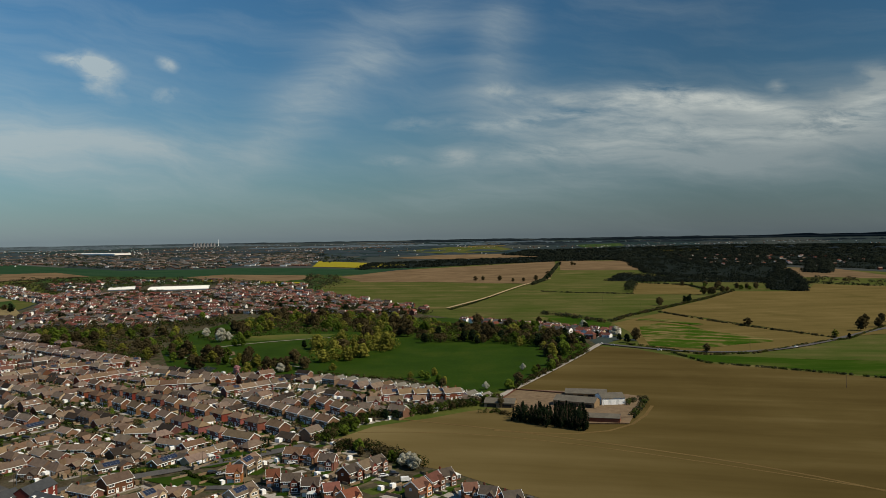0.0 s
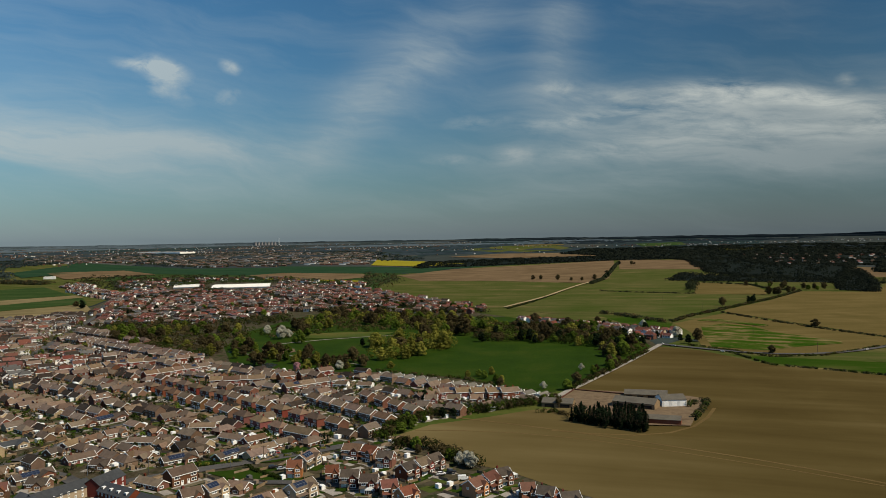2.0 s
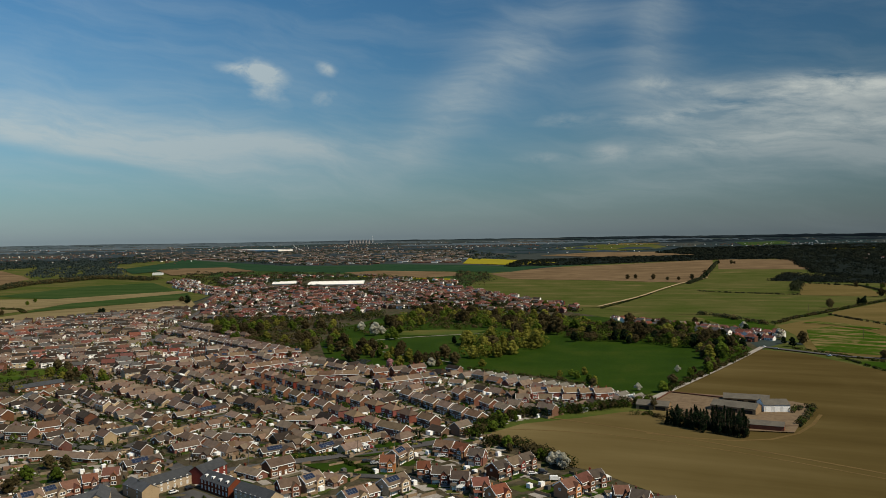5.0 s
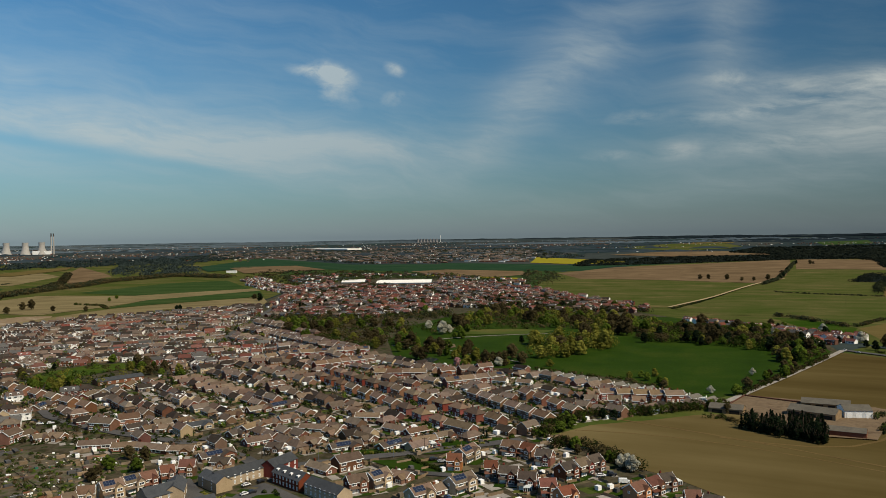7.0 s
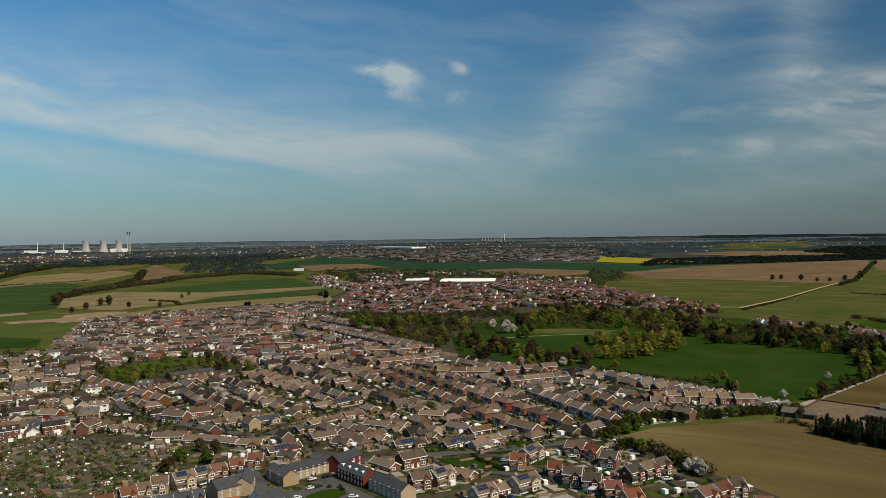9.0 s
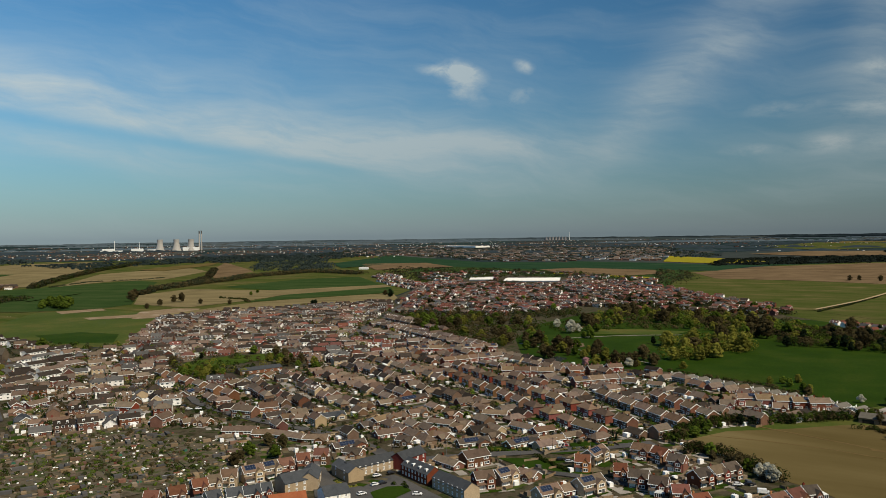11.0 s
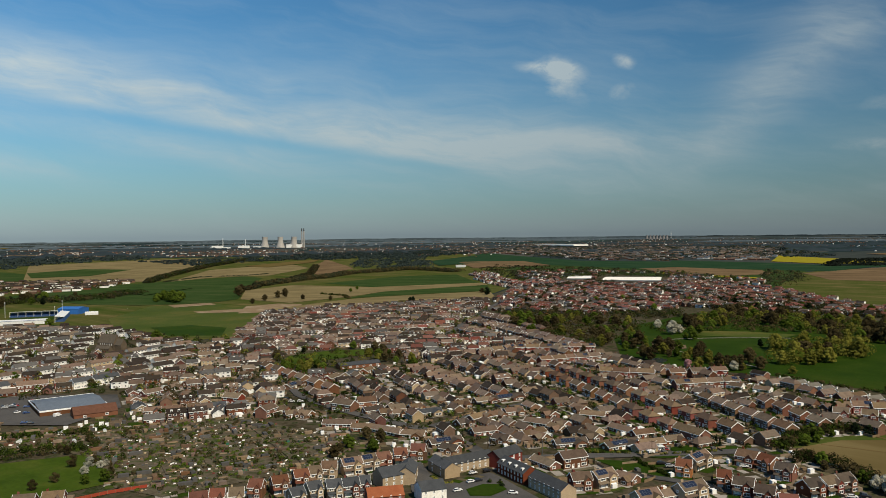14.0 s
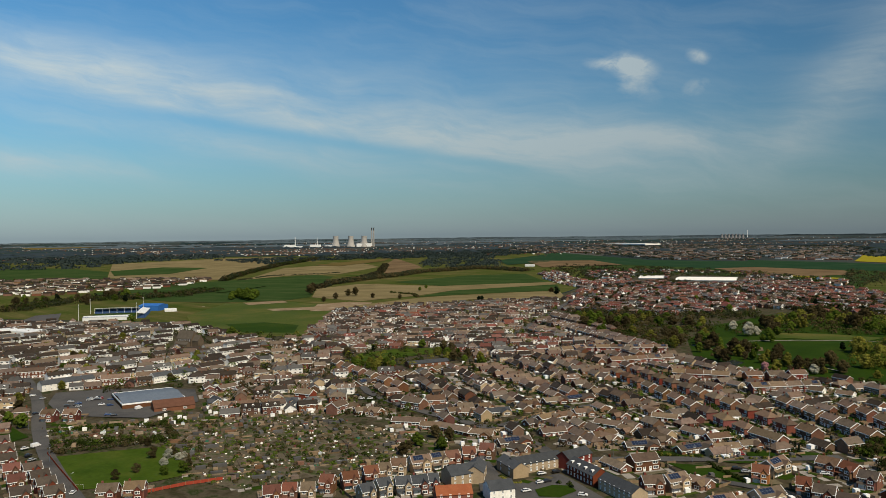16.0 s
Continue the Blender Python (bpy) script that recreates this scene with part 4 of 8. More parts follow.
def put_house(key, x, y, turn, long=1.0):
    """One house of a kind on the plan; long: its length against the usual."""
    ob = KINDS[key]
    m = Matrix.Translation(land(x, y, 0.05)) @ pose(0, 0, 0, 0, 0, turn) @ Matrix.Diagonal((long, 1, 1, 1))
    if ob["used"]:
        copy_thing(ob, m)
    else:
        ob.matrix_basis = m
        ob["used"] = 1
    TAKEN.append((x, y, REACH[key[:4]]))
    HOMES.append((x, y, turn, SIZE[key[:4]][0] * long, SIZE[key[:4]][1]))


def row(keys, a, b, n, turn=0.0):
    """n houses from a to b along a street; turn: extra degrees against the row."""
    ang = math.degrees(atan2(b[1] - a[1], b[0] - a[0]))
    for i in range(n):
        f = i / max(1, n - 1)
        x, y = a[0] + (b[0] - a[0]) * f + random.uniform(-.7, .7), a[1] + (b[1] - a[1]) * f + random.uniform(-.7, .7)
        put_house(keys[random.randrange(len(keys))], x, y, ang + turn + random.uniform(-2, 2))


SEMIS = ("semi_red", "semi_brown", "semi_red", "semi_sun")
HIPS = ("semi_hip", "semi_hip", "semi_brown")
BUNGS = ("bung_brown", "bung_red", "bung_brown", "bung_buff", "bung_sun", "bung_white")
DETS = ("det_red", "det_brown", "det_red", "det_brown", "det_orange")
BUFFS = ("det_buff", "det_sun", "det_buff", "det_brown")

# estate of semis beside the park
row(HIPS, (-266, 590), (-132, 461), 10)
row(HIPS, (-271, 621), (-100, 471), 13)
row(("semi_brown",), (-129, 544), (-72, 484), 6)
row(("semi_brown", "semi_red"), (-93, 553), (-57, 506), 4)
row(SEMIS, (-222, 612), (-194, 619), 4)
row(SEMIS, (-157, 587), (-129, 613), 4)
row(SEMIS, (-290, 643), (-261, 680), 5)
row(SEMIS, (-362, 662), (-345, 705), 4)
row(SEMIS, (-345, 699), (-287, 736), 6)
row(("bung_pale", "bung_pale", "bung_white"), (-97, 647), (28, 562), 13, 90)
row(("bung_white",), (-124, 608), (-104, 604), 2, 0)
row(("semi_red", "semi_sun"), (-39, 564), (5, 564), 5, 20)
row(("det_red",), (-49, 538), (-17, 540), 3)
row(SEMIS, (-173, 631), (-147, 654), 3)
row(("det_red",), (-49, 557), (-28, 567), 2)
# nearest houses: along the field, behind the clipped hedge, round the allotments
put_house("semi_brown", -153, 368, 55, 1.06)
put_house("bung_red", -164, 361, -27, 1.40)
put_house("det_red", -136, 337, 43, 1.07)
put_house("det_sun", -129, 346, 63, 1.34)
put_house("bung_brown", -121, 357, -18, 0.92)
put_house("det_orange", -101, 380, 10, 0.86)
put_house("det_sun", -99, 396, 75, 1.25)
put_house("det_sun", -90, 348, 59, 1.17)
put_house("bung_red", -97, 344, 53, 1.01)
put_house("det_sun", -103, 328, 55, 0.95)
put_house("bung_sun", -168, 402, 46, 1.57)
put_house("bung_sun", -143, 412, 62, 1.24)
put_house("bung_red", -130, 422, 46, 0.91)
put_house("bung_brown", -122, 435, 52, 1.10)
put_house("bung_brown", -164, 422, -31, 1.47)
put_house("bung_red", -153, 444, -26, 1.10)
put_house("bung_red", -140, 441, 53, 0.89)
put_house("semi_brown", -115, 447, -32, 1.60)
put_house("bung_brown", -190, 441, -26, 1.25)
put_house("bung_brown", -207, 462, -33, 1.36)
put_house("bung_brown", -195, 484, -34, 1.30)
put_house("bung_red", -181, 471, 6, 0.96)
put_house("bung_red", -202, 436, -2, 1.06)
put_house("bung_brown", -189, 407, -17, 1.18)
put_house("bung_brown", -187, 429, -26, 1.13)
put_house("det_sun", -241, 305, 57, 0.86)
put_house("det_sun", -237, 314, 64, 0.88)
put_house("det_brown", -233, 320, 61, 0.86)
put_house("det_brown", -230, 331, 42, 0.91)
put_house("det_brown", -226, 342, 24, 1.02)
put_house("det_buff", -246, 295, 34, 0.86)
put_house("det_grey", -226, 274, 49, 0.86)
put_house("det_slate", -221, 279, 50, 0.86)
put_house("det_slate", -218, 284, 47, 0.86)
put_house("bung_sun", -228, 371, 58, 1.04)
put_house("bung_grey", -218, 360, 1, 0.91)
put_house("bung_red", -305, 376, 23, 1.24)
put_house("bung_red", -286, 375, 20, 0.91)
put_house("bung_red", -271, 376, -7, 1.59)
put_house("bung_brown", -252, 376, 14, 1.35)
put_house("bung_buff", -275, 428, 56, 1.40)
put_house("bung_grey", -310, 416, 61, 1.29)
put_house("bung_brown", -299, 413, 60, 0.75)
put_house("bung_brown", -290, 417, 40, 0.84)
put_house("bung_brown", -290, 435, 68, 0.90)
put_house("bung_brown", -269, 457, 63, 1.27)
put_house("bung_brown", -261, 477, 59, 1.52)
put_house("bung_sun", -252, 492, 62, 1.41)
put_house("bung_grey", -242, 413, 69, 0.74)
put_house("bung_brown", -241, 431, 79, 1.46)
put_house("bung_brown", -235, 441, 70, 1.15)
put_house("bung_brown", -229, 456, 52, 1.18)
put_house("bung_red", -221, 402, 54, 0.92)
put_house("bung_grey", -204, 392, -1, 0.95)
put_house("bung_red", -194, 411, 68, 0.99)
put_house("semi_brown", -330, 412, -1, 1.24)
put_house("semi_brown", -322, 425, 47, 0.98)
put_house("det_brown", -265, 232, 52, 1.02)
put_house("det_brown", -261, 239, 40, 0.86)
put_house("det_buff", -255, 244, 44, 0.86)
put_house("det_brown", -256, 257, 29, 0.86)
put_house("det_brown", -251, 266, 56, 1.00)
put_house("det_brown", -249, 278, 54, 0.94)
put_house("det_buff", -247, 285, 56, 0.86)
put_house("det_grey", -233, 257, 65, 0.86)
put_house("det_grey", -232, 267, 63, 0.86)
put_house("semi_brown", -364, 375, 99, 0.99)
put_house("bung_brown", -364, 386, 89, 0.93)
put_house("bung_brown", -349, 381, 60, 0.77)
put_house("bung_brown", -341, 386, 2, 0.94)
put_house("det_red", -78, 411, -13, 1.17)
put_house("det_brown", -68, 407, -34, 1.21)
put_house("det_dark", -59, 397, -9, 0.95)
put_house("det_brown", -81, 372, 12, 0.86)
put_house("det_dark", -71, 365, 1, 1.06)
put_house("det_dark", -61, 358, 1, 1.00)
put_house("det_brown", -51, 350, 19, 1.01)
put_house("det_orange", -42, 341, 44, 1.09)
put_house("det_dark", -46, 377, 54, 1.05)
put_house("det_red", -40, 385, 57, 1.10)
put_house("det_dark", -35, 392, 53, 1.05)
put_house("det_orange", -13, 353, 54, 1.21)
put_house("det_brown", -7, 362, 54, 1.18)
put_house("det_dark", -1, 369, 36, 0.86)
put_house("det_brown", 10, 347, 9, 0.88)
put_house("det_dark", 18, 342, -18, 0.94)
put_house("det_dark", 27, 335, 16, 1.03)
row(("semi_brown",), (-485, 502), (-377, 453), 6, 0)
row(BUNGS, (-489, 385), (-493, 445), 4, 0)
row(BUNGS, (-436, 345), (-412, 374), 4, 0)
row(BUNGS, (-415, 455), (-406, 536), 5, 20)
row(BUNGS, (-445, 488), (-481, 471), 3, 0)
put_house("semi_red", -411, 392, 10)
row(BUNGS, (-500, 378), (-453, 349), 3, 0)
# by the main road
row(("det_dark", "det_brown", "det_dark"), (-455, 207), (-355, 169), 6, 90)
row(("det_dark",), (-388, 190), (-344, 177), 4, 90)
row(("det_red",), (-500, 257), (-489, 265), 2, 0)
row(("terr_red",), (-582, 352), (-570, 374), 2, 0)
row(("terr_white",), (-560, 380), (-558, 397), 2, 0)
put_house("terr_red", *(-671, 330), 60)
row(("det_red",), (-327, 193), (-319, 201), 2, 0)
for ob in KINDS.values():
    if not ob["used"]:
        ob.matrix_basis = Matrix.Translation(land(-150, 620))


# ---- far houses, joined by quarter ----
def twin(name, colours, **kw):
    return surface(name, colours, island=True, **kw)


WALLS_I = [twin("quarter_red_brick", [(0.105, 0.046, 0.032), (0.15, 0.064, 0.044)], patch=0.3, grain=3.0, vary=0.3, hue=0.03),
           twin("quarter_brown_brick", [(0.12, 0.068, 0.045), (0.17, 0.097, 0.062)], patch=0.3, grain=3.0, vary=0.3, hue=0.03),
           twin("quarter_render", [(0.72, 0.70, 0.66), (0.84, 0.82, 0.79)], patch=0.3, grain=1.0, vary=0.12),
           twin("quarter_stone", [(0.36, 0.27, 0.17), (0.45, 0.35, 0.22)], patch=0.3, grain=2.0, vary=0.2)]
ROOFS_I = [twin("quarter_brown_tiles", [(0.108, 0.080, 0.061), (0.170, 0.126, 0.096)], patch=0.4, grain=4.0, rough=0.85, vary=0.28, hue=0.03),
           twin("quarter_red_tiles", [(0.120, 0.050, 0.038), (0.160, 0.068, 0.052)], patch=0.4, grain=4.0, rough=0.85, vary=0.25, hue=0.02),
           twin("quarter_grey_tiles", [(0.07, 0.068, 0.065), (0.10, 0.096, 0.092)], patch=0.4, grain=4.0, rough=0.8, vary=0.25)]
FENCE = twin("garden_fence", [(0.14, 0.10, 0.065), (0.24, 0.18, 0.12)], patch=0.3, grain=3.0, vary=0.35)
PATCH = [LAWN, PAVING, twin("garden_beds", [(0.07, 0.06, 0.035), (0.12, 0.10, 0.06)], patch=0.4, grain=2.0, vary=0.3), PASTURE]
QUARTER = WALLS_I + ROOFS_I + [WHITE, GLASS, FENCE, twin("quarter_dark_tiles", [(0.028, 0.022, 0.018), (0.045, 0.036, 0.029)], patch=0.4, grain=4.0, rough=0.85, vary=0.28, hue=0.02)]


class Pile:
    """Collects boxes and faces of many small things for one joined mesh."""

    def __init__(self):
        self.v, self.f, self.m = [], [], []

    def add(self, pts, faces, mi):
        b = len(self.v)
        self.v += pts
        self.f += [tuple(i + b for i in q) for q in faces]
        self.m += [mi] * len(faces)

    def link(self, name, mats, label, category, kind="stuff"):
        return tagged(new(name, mesh_of(name, self.v, self.f, mats, self.m)), label, category, kind=kind)


BOX = [(0, 3, 2, 1), (4, 5, 6, 7), (0, 1, 5, 4), (1, 2, 6, 5), (2, 3, 7, 6), (3, 0, 4, 7)]


def turned(x, y, z, turn, s=1.0):
    o, c, k = land(x, y, z), cos(radians(turn)), sin(radians(turn))
    s *= squeeze(x, y)
    return lambda p: (o.x + s * (p[0] * c - p[1] * k), o.y + s * (p[0] * k + p[1] * c), o.z + s * p[2])


def corners(x0, x1, y0, y1, z0, z1):
    return [(x0, y0, z0), (x1, y0, z0), (x1, y1, z0), (x0, y1, z0), (x0, y0, z1), (x1, y0, z1), (x1, y1, z1), (x0, y1, z1)]


def small_house(pile, x, y, turn, w, d, eave, ridge, wall, roof, detail=True, hip=False, rng=random):
    to = turned(x, y, 0.0, turn)
    a, b, o = w / 2, d / 2, 0.35
    pile.add([to(p) for p in ((-a, -b, 0), (a, -b, 0), (a, b, 0), (-a, b, 0), (-a, -b, eave), (a, -b, eave), (a, b, eave), (-a, b, eave), (-a, 0, ridge), (a, 0, ridge))]
             if not hip else [to(p) for p in corners(-a, a, -b, b, 0, eave)],
             [(0, 1, 5, 4), (2, 3, 7, 6), (1, 2, 6, 9, 5), (3, 0, 4, 8, 7)] if not hip else BOX[2:], wall)
    sl = (ridge - eave) / b
    k = d * 0.4 if hip else -0.25
    z = eave - sl * o
    pts = [(-a - o, -b - o, z), (a + o, -b - o, z), (a + o, b + o, z), (-a - o, b + o, z), (-a + k, 0, ridge + .1), (a - k, 0, ridge + .1)]
    fs = [(0, 1, 5, 4), (2, 3, 4, 5)] + ([(1, 2, 5), (3, 0, 4)] if hip else [])
    pile.add([to((p[0], p[1], p[2] + .12)) for p in pts], fs, roof)
    if not detail:
        return
    if not hip and rng.random() < .75:
        for s in (-1, 1):
            q = s * (a + .26)
            for t in (-1, 1):
                pile.add([to(p) for p in ((q, t * (b + o), z - .1), (q, 0, ridge - .12), (q, 0, ridge + .2), (q, t * (b + o), z + .22))], [(0, 1, 2, 3)], 7)
    if rng.random() < .6:
        for t in (-1, 1):
            q = t * (b + o + .02)
            pile.add([to(p) for p in ((-a - .3, q, z - .12), (a + .3, q, z - .12), (a + .3, q, z + .2), (-a - .3, q, z + .2))], [(0, 1, 2, 3)], 7)
    storeys = (0.9, 3.4) if eave > 4 else (0.8,)
    count = max(2, int(w / 3.2))
    for side in (-1, 1):
        for h in storeys:
            for i in range(count):
                wx = -a + (i + .5) * w / count + rng.uniform(-.3, .3)
                ww = rng.choice((.6, .9, 1.1))
                yy = side * (b + .05)
                pile.add([to(p) for p in ((wx - ww, yy, h), (wx + ww, yy, h), (wx + ww, yy, h + 1.3), (wx - ww, yy, h + 1.3))], [(0, 1, 2, 3)], 7)
                yy = side * (b + .1)
                pile.add([to(p) for p in ((wx - ww + .16, yy, h + .16), (wx + ww - .16, yy, h + .16), (wx + ww - .16, yy, h + 1.14), (wx - ww + .16, yy, h + 1.14))], [(0, 1, 2, 3)], 8)
    if eave > 4 and not hip and rng.random() < .2:
        for cx in (-w * .22, w * .22):
            for side in (-1, 1):
                y0, y1 = sorted((side * b * .15, side * b * .75))
                pile.add([to(p) for p in corners(cx - .7, cx + .7, y0, y1, eave + .4, eave + 1.9)], BOX[1:], 7)
                yy = side * (b * .75 + .04)
                pile.add([to(p) for p in ((cx - .5, yy, eave + .8), (cx + .5, yy, eave + .8), (cx + .5, yy, eave + 1.6), (cx - .5, yy, eave + 1.6))], [(0, 1, 2, 3)], 8)
    if rng.random() < .7:
        cx = rng.choice((-.3, 0, .3)) * w
        pile.add([to(p) for p in corners(cx - .45, cx + .45, -.3, .3, ridge - 1, ridge + 1.1)], BOX[1:], wall if wall < 2 else 0)
    if rng.random() < .5:
        cx, sd = rng.uniform(-.3, .3) * w, rng.choice((-1, 1))
        y0, y1 = sorted((sd * b, sd * (b + 3)))
        pile.add([to(p) for p in corners(cx - 1.8, cx + 1.8, y0, y1, 0, 2.3)], BOX[1:], rng.choice((7, 7, 7, wall)))


def plots(pile, yards, x, y, turn, w, d, back, rng):
    """The garden round one house: lawns or paving, fences, a hut."""
    to = turned(x, y, 0.0, turn)
    a, b = w / 2 + 1.2, d / 2
    for s in (-1, 1):
        dep = back if s > 0 else back * .55
        n = rng.choice((1, 2))
        for i in range(n):
            x0, x1 = -a + 2 * a * i / n, -a + 2 * a * (i + 1) / n
            cut = rng.uniform(.3, 1)
            for y0, y1 in ((0, cut), (cut, 1)):
                z = .22 + rng.random() * .1
                pts = [to((px, s * (b + .4 + dep * q), z)) for px, q in ((x0, y0), (x1, y0), (x1, y1), (x0, y1))]
                yards.add(pts, [(0, 1, 2, 3) if s > 0 else (3, 2, 1, 0)], rng.choice((0, 1, 2, 3, 0, 1)))
            if s > 0 and rng.random() < .6:
                sx, sy = rng.uniform(x0 + 1, x1 - 1), b + dep * rng.uniform(.6, .9)
                pile.add([to(p) for p in corners(sx - 1.1, sx + 1.1, sy - .9, sy + .9, 0, 2.1)], BOX[1:], rng.choice((9, 9, 7, 6, 3)))
        for px in (-a, a) + ((0,) if n == 2 else ()):
            if s > 0 or rng.random() < .3:
                y0, y1 = sorted((s * (b + .3), s * (b + dep)))
                pile.add([to(p) for p in corners(px - .05, px + .05, y0, y1, 0, 1.5)], BOX[1:], 9)
        if s > 0:
            pile.add([to(p) for p in corners(-a, a, b + dep - .05, b + dep + .05, 0, 1.6)], BOX[1:], 9)


def inside(x, y, poly):
    hit = False
    for (x0, y0), (x1, y1) in zip(poly, poly[1:] + poly[:1]):
        if (y0 > y) != (y1 > y) and x < (x1 - x0) * (y - y0) / (y1 - y0) + x0:
            hit = not hit
    return hit


def near_line(x, y, line, gap):
    for (x0, y0), (x1, y1) in zip(line, line[1:]):
        dx, dy = x1 - x0, y1 - y0
        t = max(0.0, min(1.0, ((x - x0) * dx + (y - y0) * dy) / (dx * dx + dy * dy)))
        if hypot(x - x0 - t * dx, y - y0 - t * dy) < gap:
            return True
    return False


def quarter(name, poly, turn, walls, roofs, label, along=17.0, across=25.0, detail=True, tall=0.8, keep=1.0, hip=0.2, avoid=(), seed=1, long=1.0, gardens=True, street=3):
    """Fills a part of the town with rows of houses that follow its streets, where nothing stands yet."""
    rng = random.Random(seed)
    pile, yards = Pile(), Pile()
    cx, cy = sum(p[0] for p in poly) / len(poly), sum(p[1] for p in poly) / len(poly)
    reach = max(hypot(p[0] - cx, p[1] - cy) for p in poly)
    c, s = cos(radians(turn)), sin(radians(turn))
    count = 0
    for j in range(-int(reach / across) - 1, int(reach / across) + 2):
        shift = rng.uniform(0, along)
        bend = rng.uniform(-3, 3)
        for i in range(-int(reach / along) - 1, int(reach / along) + 2):
            u, v = i * along + shift + rng.uniform(-1, 1), j * across + rng.uniform(-1, 1) + bend * sin(i * .3) + (-3.5 if j % 2 else 3.5)
            x, y = cx + u * c - v * s, cy + u * s + v * c
            if not inside(x, y, poly) or rng.random() > keep or any(inside(x, y, q) for q in avoid) or any(near_line(x, y, ln, 9) for ln in STREETS):
                continue
            if not free(x, y, along * .3):
                continue
            TAKEN.append((x, y, along * .36))
            two = rng.random() < tall
            w = min(along * rng.uniform(.72, .92) * long, (22 if along < 24 else 32) if along < 100 else 45)
            d = rng.uniform(6.6, 8.0)
            e = rng.uniform(4.8, 5.3) if two else rng.uniform(2.4, 2.7)
            ang = turn + rng.uniform(-3, 3) + (90 if rng.random() < (.15 if two else .4) and along < 18 else 0) + (180 if j % 2 else 0)
            small_house(pile, x, y, ang, w if two else min(w, 12), d, e, e + rng.uniform(2.1, 2.8), rng.choice(walls), 4 + rng.choice(roofs), detail, rng.random() < hip, rng)
            if gardens:
                plots(pile, yards, x, y, ang, w, d, across * .32, rng)
            count += 1
    if count:
        pile.link(name, QUARTER, label, "houses")
        if yards.v:
            yards.link("garden_plots", PATCH, "lawns, beds and paved yards behind the houses", "gardens")
    return count


STREETS = [[(-322, 179), (-414, 209), (-459, 226), (-530, 266), (-588, 295), (-774, 362)],
           [(-392, 436), (-342, 405), (-310, 396), (-272, 397), (-250, 401), (-229, 396), (-209, 381), (-196, 360)], [(-256, 401), (-262, 411), (-257, 435), (-246, 464), (-233, 492)],
           [(-191, 359), (-184, 381), (-150, 391), (-116, 399), (-88, 430), (-78, 441)], [(-128, 367), (-99, 356), (-87, 385), (-78, 380), (-48, 354)],
           [(-470, 497), (-451, 481), (-392, 436)], [(-462, 744), (-510, 875), (-605, 1140), (-670, 1380), (-710, 1570)]]
SQUARE = [(-456, 495), (-490, 508), (-528, 560), (-530, 600), (-505, 655), (-451, 628), (-400, 600), (-370, 570), (-418, 540), (-430, 500)]
RUBBLE = [(-383, 516), (-377, 526), (-344, 498), (-316, 478), (-320, 465), (-354, 486)]
ALLOTMENTS = [(-471, 237), (-437, 273), (-410, 323), (-370, 362), (-310, 358), (-272, 353), (-260, 309), (-275, 269), (-291, 234), (-321, 232), (-371, 258), (-413, 258), (-427, 220)]
CAR_PARK = [(-556, 281), (-586, 306), (-529, 387), (-460, 344), (-406, 320), (-419, 272), (-468, 239)]
CORNER = [(-419, 214), (-401, 240), (-383, 266), (-353, 254), (-323, 236), (-331, 209), (-344, 187)]
CHURCHYARD = [(-705, 483), (-835, 575), (-795, 600), (-663, 509)]
BLOCKS = [(-207, 280), (-222, 305), (-212, 334), (-198, 368), (-158, 343), (-129, 325), (-158, 252)]
WORKS = ([(-645, 1685), (-810, 2150), (-640, 2220), (-505, 1755)], [(-750, 1725), (-900, 2110), (-820, 2140), (-670, 1760)])
KEEP_CLEAR = (SQUARE, RUBBLE, ALLOTMENTS, CAR_PARK, CORNER, CHURCHYARD, BLOCKS)

quarter("near_estate", [(-389, 426), (-422, 549), (-371, 701), (-254, 692), (-282, 729), (-224, 693), (-142, 653), (-106, 660), (28, 551), (-52, 490), (-78, 447), (-95, 431), (-118, 404), (-186, 385), (-195, 361), (-221, 372), (-287, 373)], -34, (0, 1, 0, 1, 1, 0, 3), (0, 0, 0, 6), "brick houses and bungalows of the estate", 14.5, 17.5, tall=0.15, avoid=KEEP_CLEAR, seed=3, hip=.15)
WHITES = [(-740, 249), (-945, 320), (-1100, 500), (-870, 625), (-682, 576), (-610, 529), (-565, 458), (-551, 395), (-599, 313)]
quarter("white_terraces", WHITES, 86, (2, 2, 2, 2, 0, 1, 3), (6, 6, 6, 2, 0), "long white rendered terraces with dark roofs", 27, 18.5, tall=1.0, keep=.86, avoid=KEEP_CLEAR, seed=41, hip=.05, gardens=True)
quarter("church_quarter", [(-593, 169), (-925, 265), (-1145, 520), (-885, 635), (-690, 580), (-622, 646), (-493, 541), (-370, 362), (-410, 323), (-437, 273), (-474, 240)], 54, (2, 0, 1, 2, 0, 3), (0, 2, 6, 0, 6), "older terraces and bungalows with white walls", 12.5, 17, tall=0.45, keep=.85, avoid=KEEP_CLEAR, seed=5, long=1.1)
quarter("old_town", [(-603, 625), (-755, 850), (-745, 975), (-660, 1110), (-590, 1095), (-462, 744), (-405, 779), (-318, 690), (-338, 639), (-418, 544), (-389, 426), (-370, 362), (-502, 535)], 40, (0, 1, 2, 2, 0, 3), (0, 0, 6, 6, 1, 2), "brick houses of the old town", 13.5, 16.5, avoid=KEEP_CLEAR, seed=7)
quarter("new_estate", [(-675, 645), (-845, 875), (-825, 985), (-780, 1020), (-695, 1175), (-665, 1235), (-560, 1035), (-705, 915), (-720, 790), (-603, 625)], 30, (0, 0, 1, 0, 2), (0, 6, 6, 2), "new red brick estate at the town's edge", 12.5, 16.5, seed=9, long=.95)
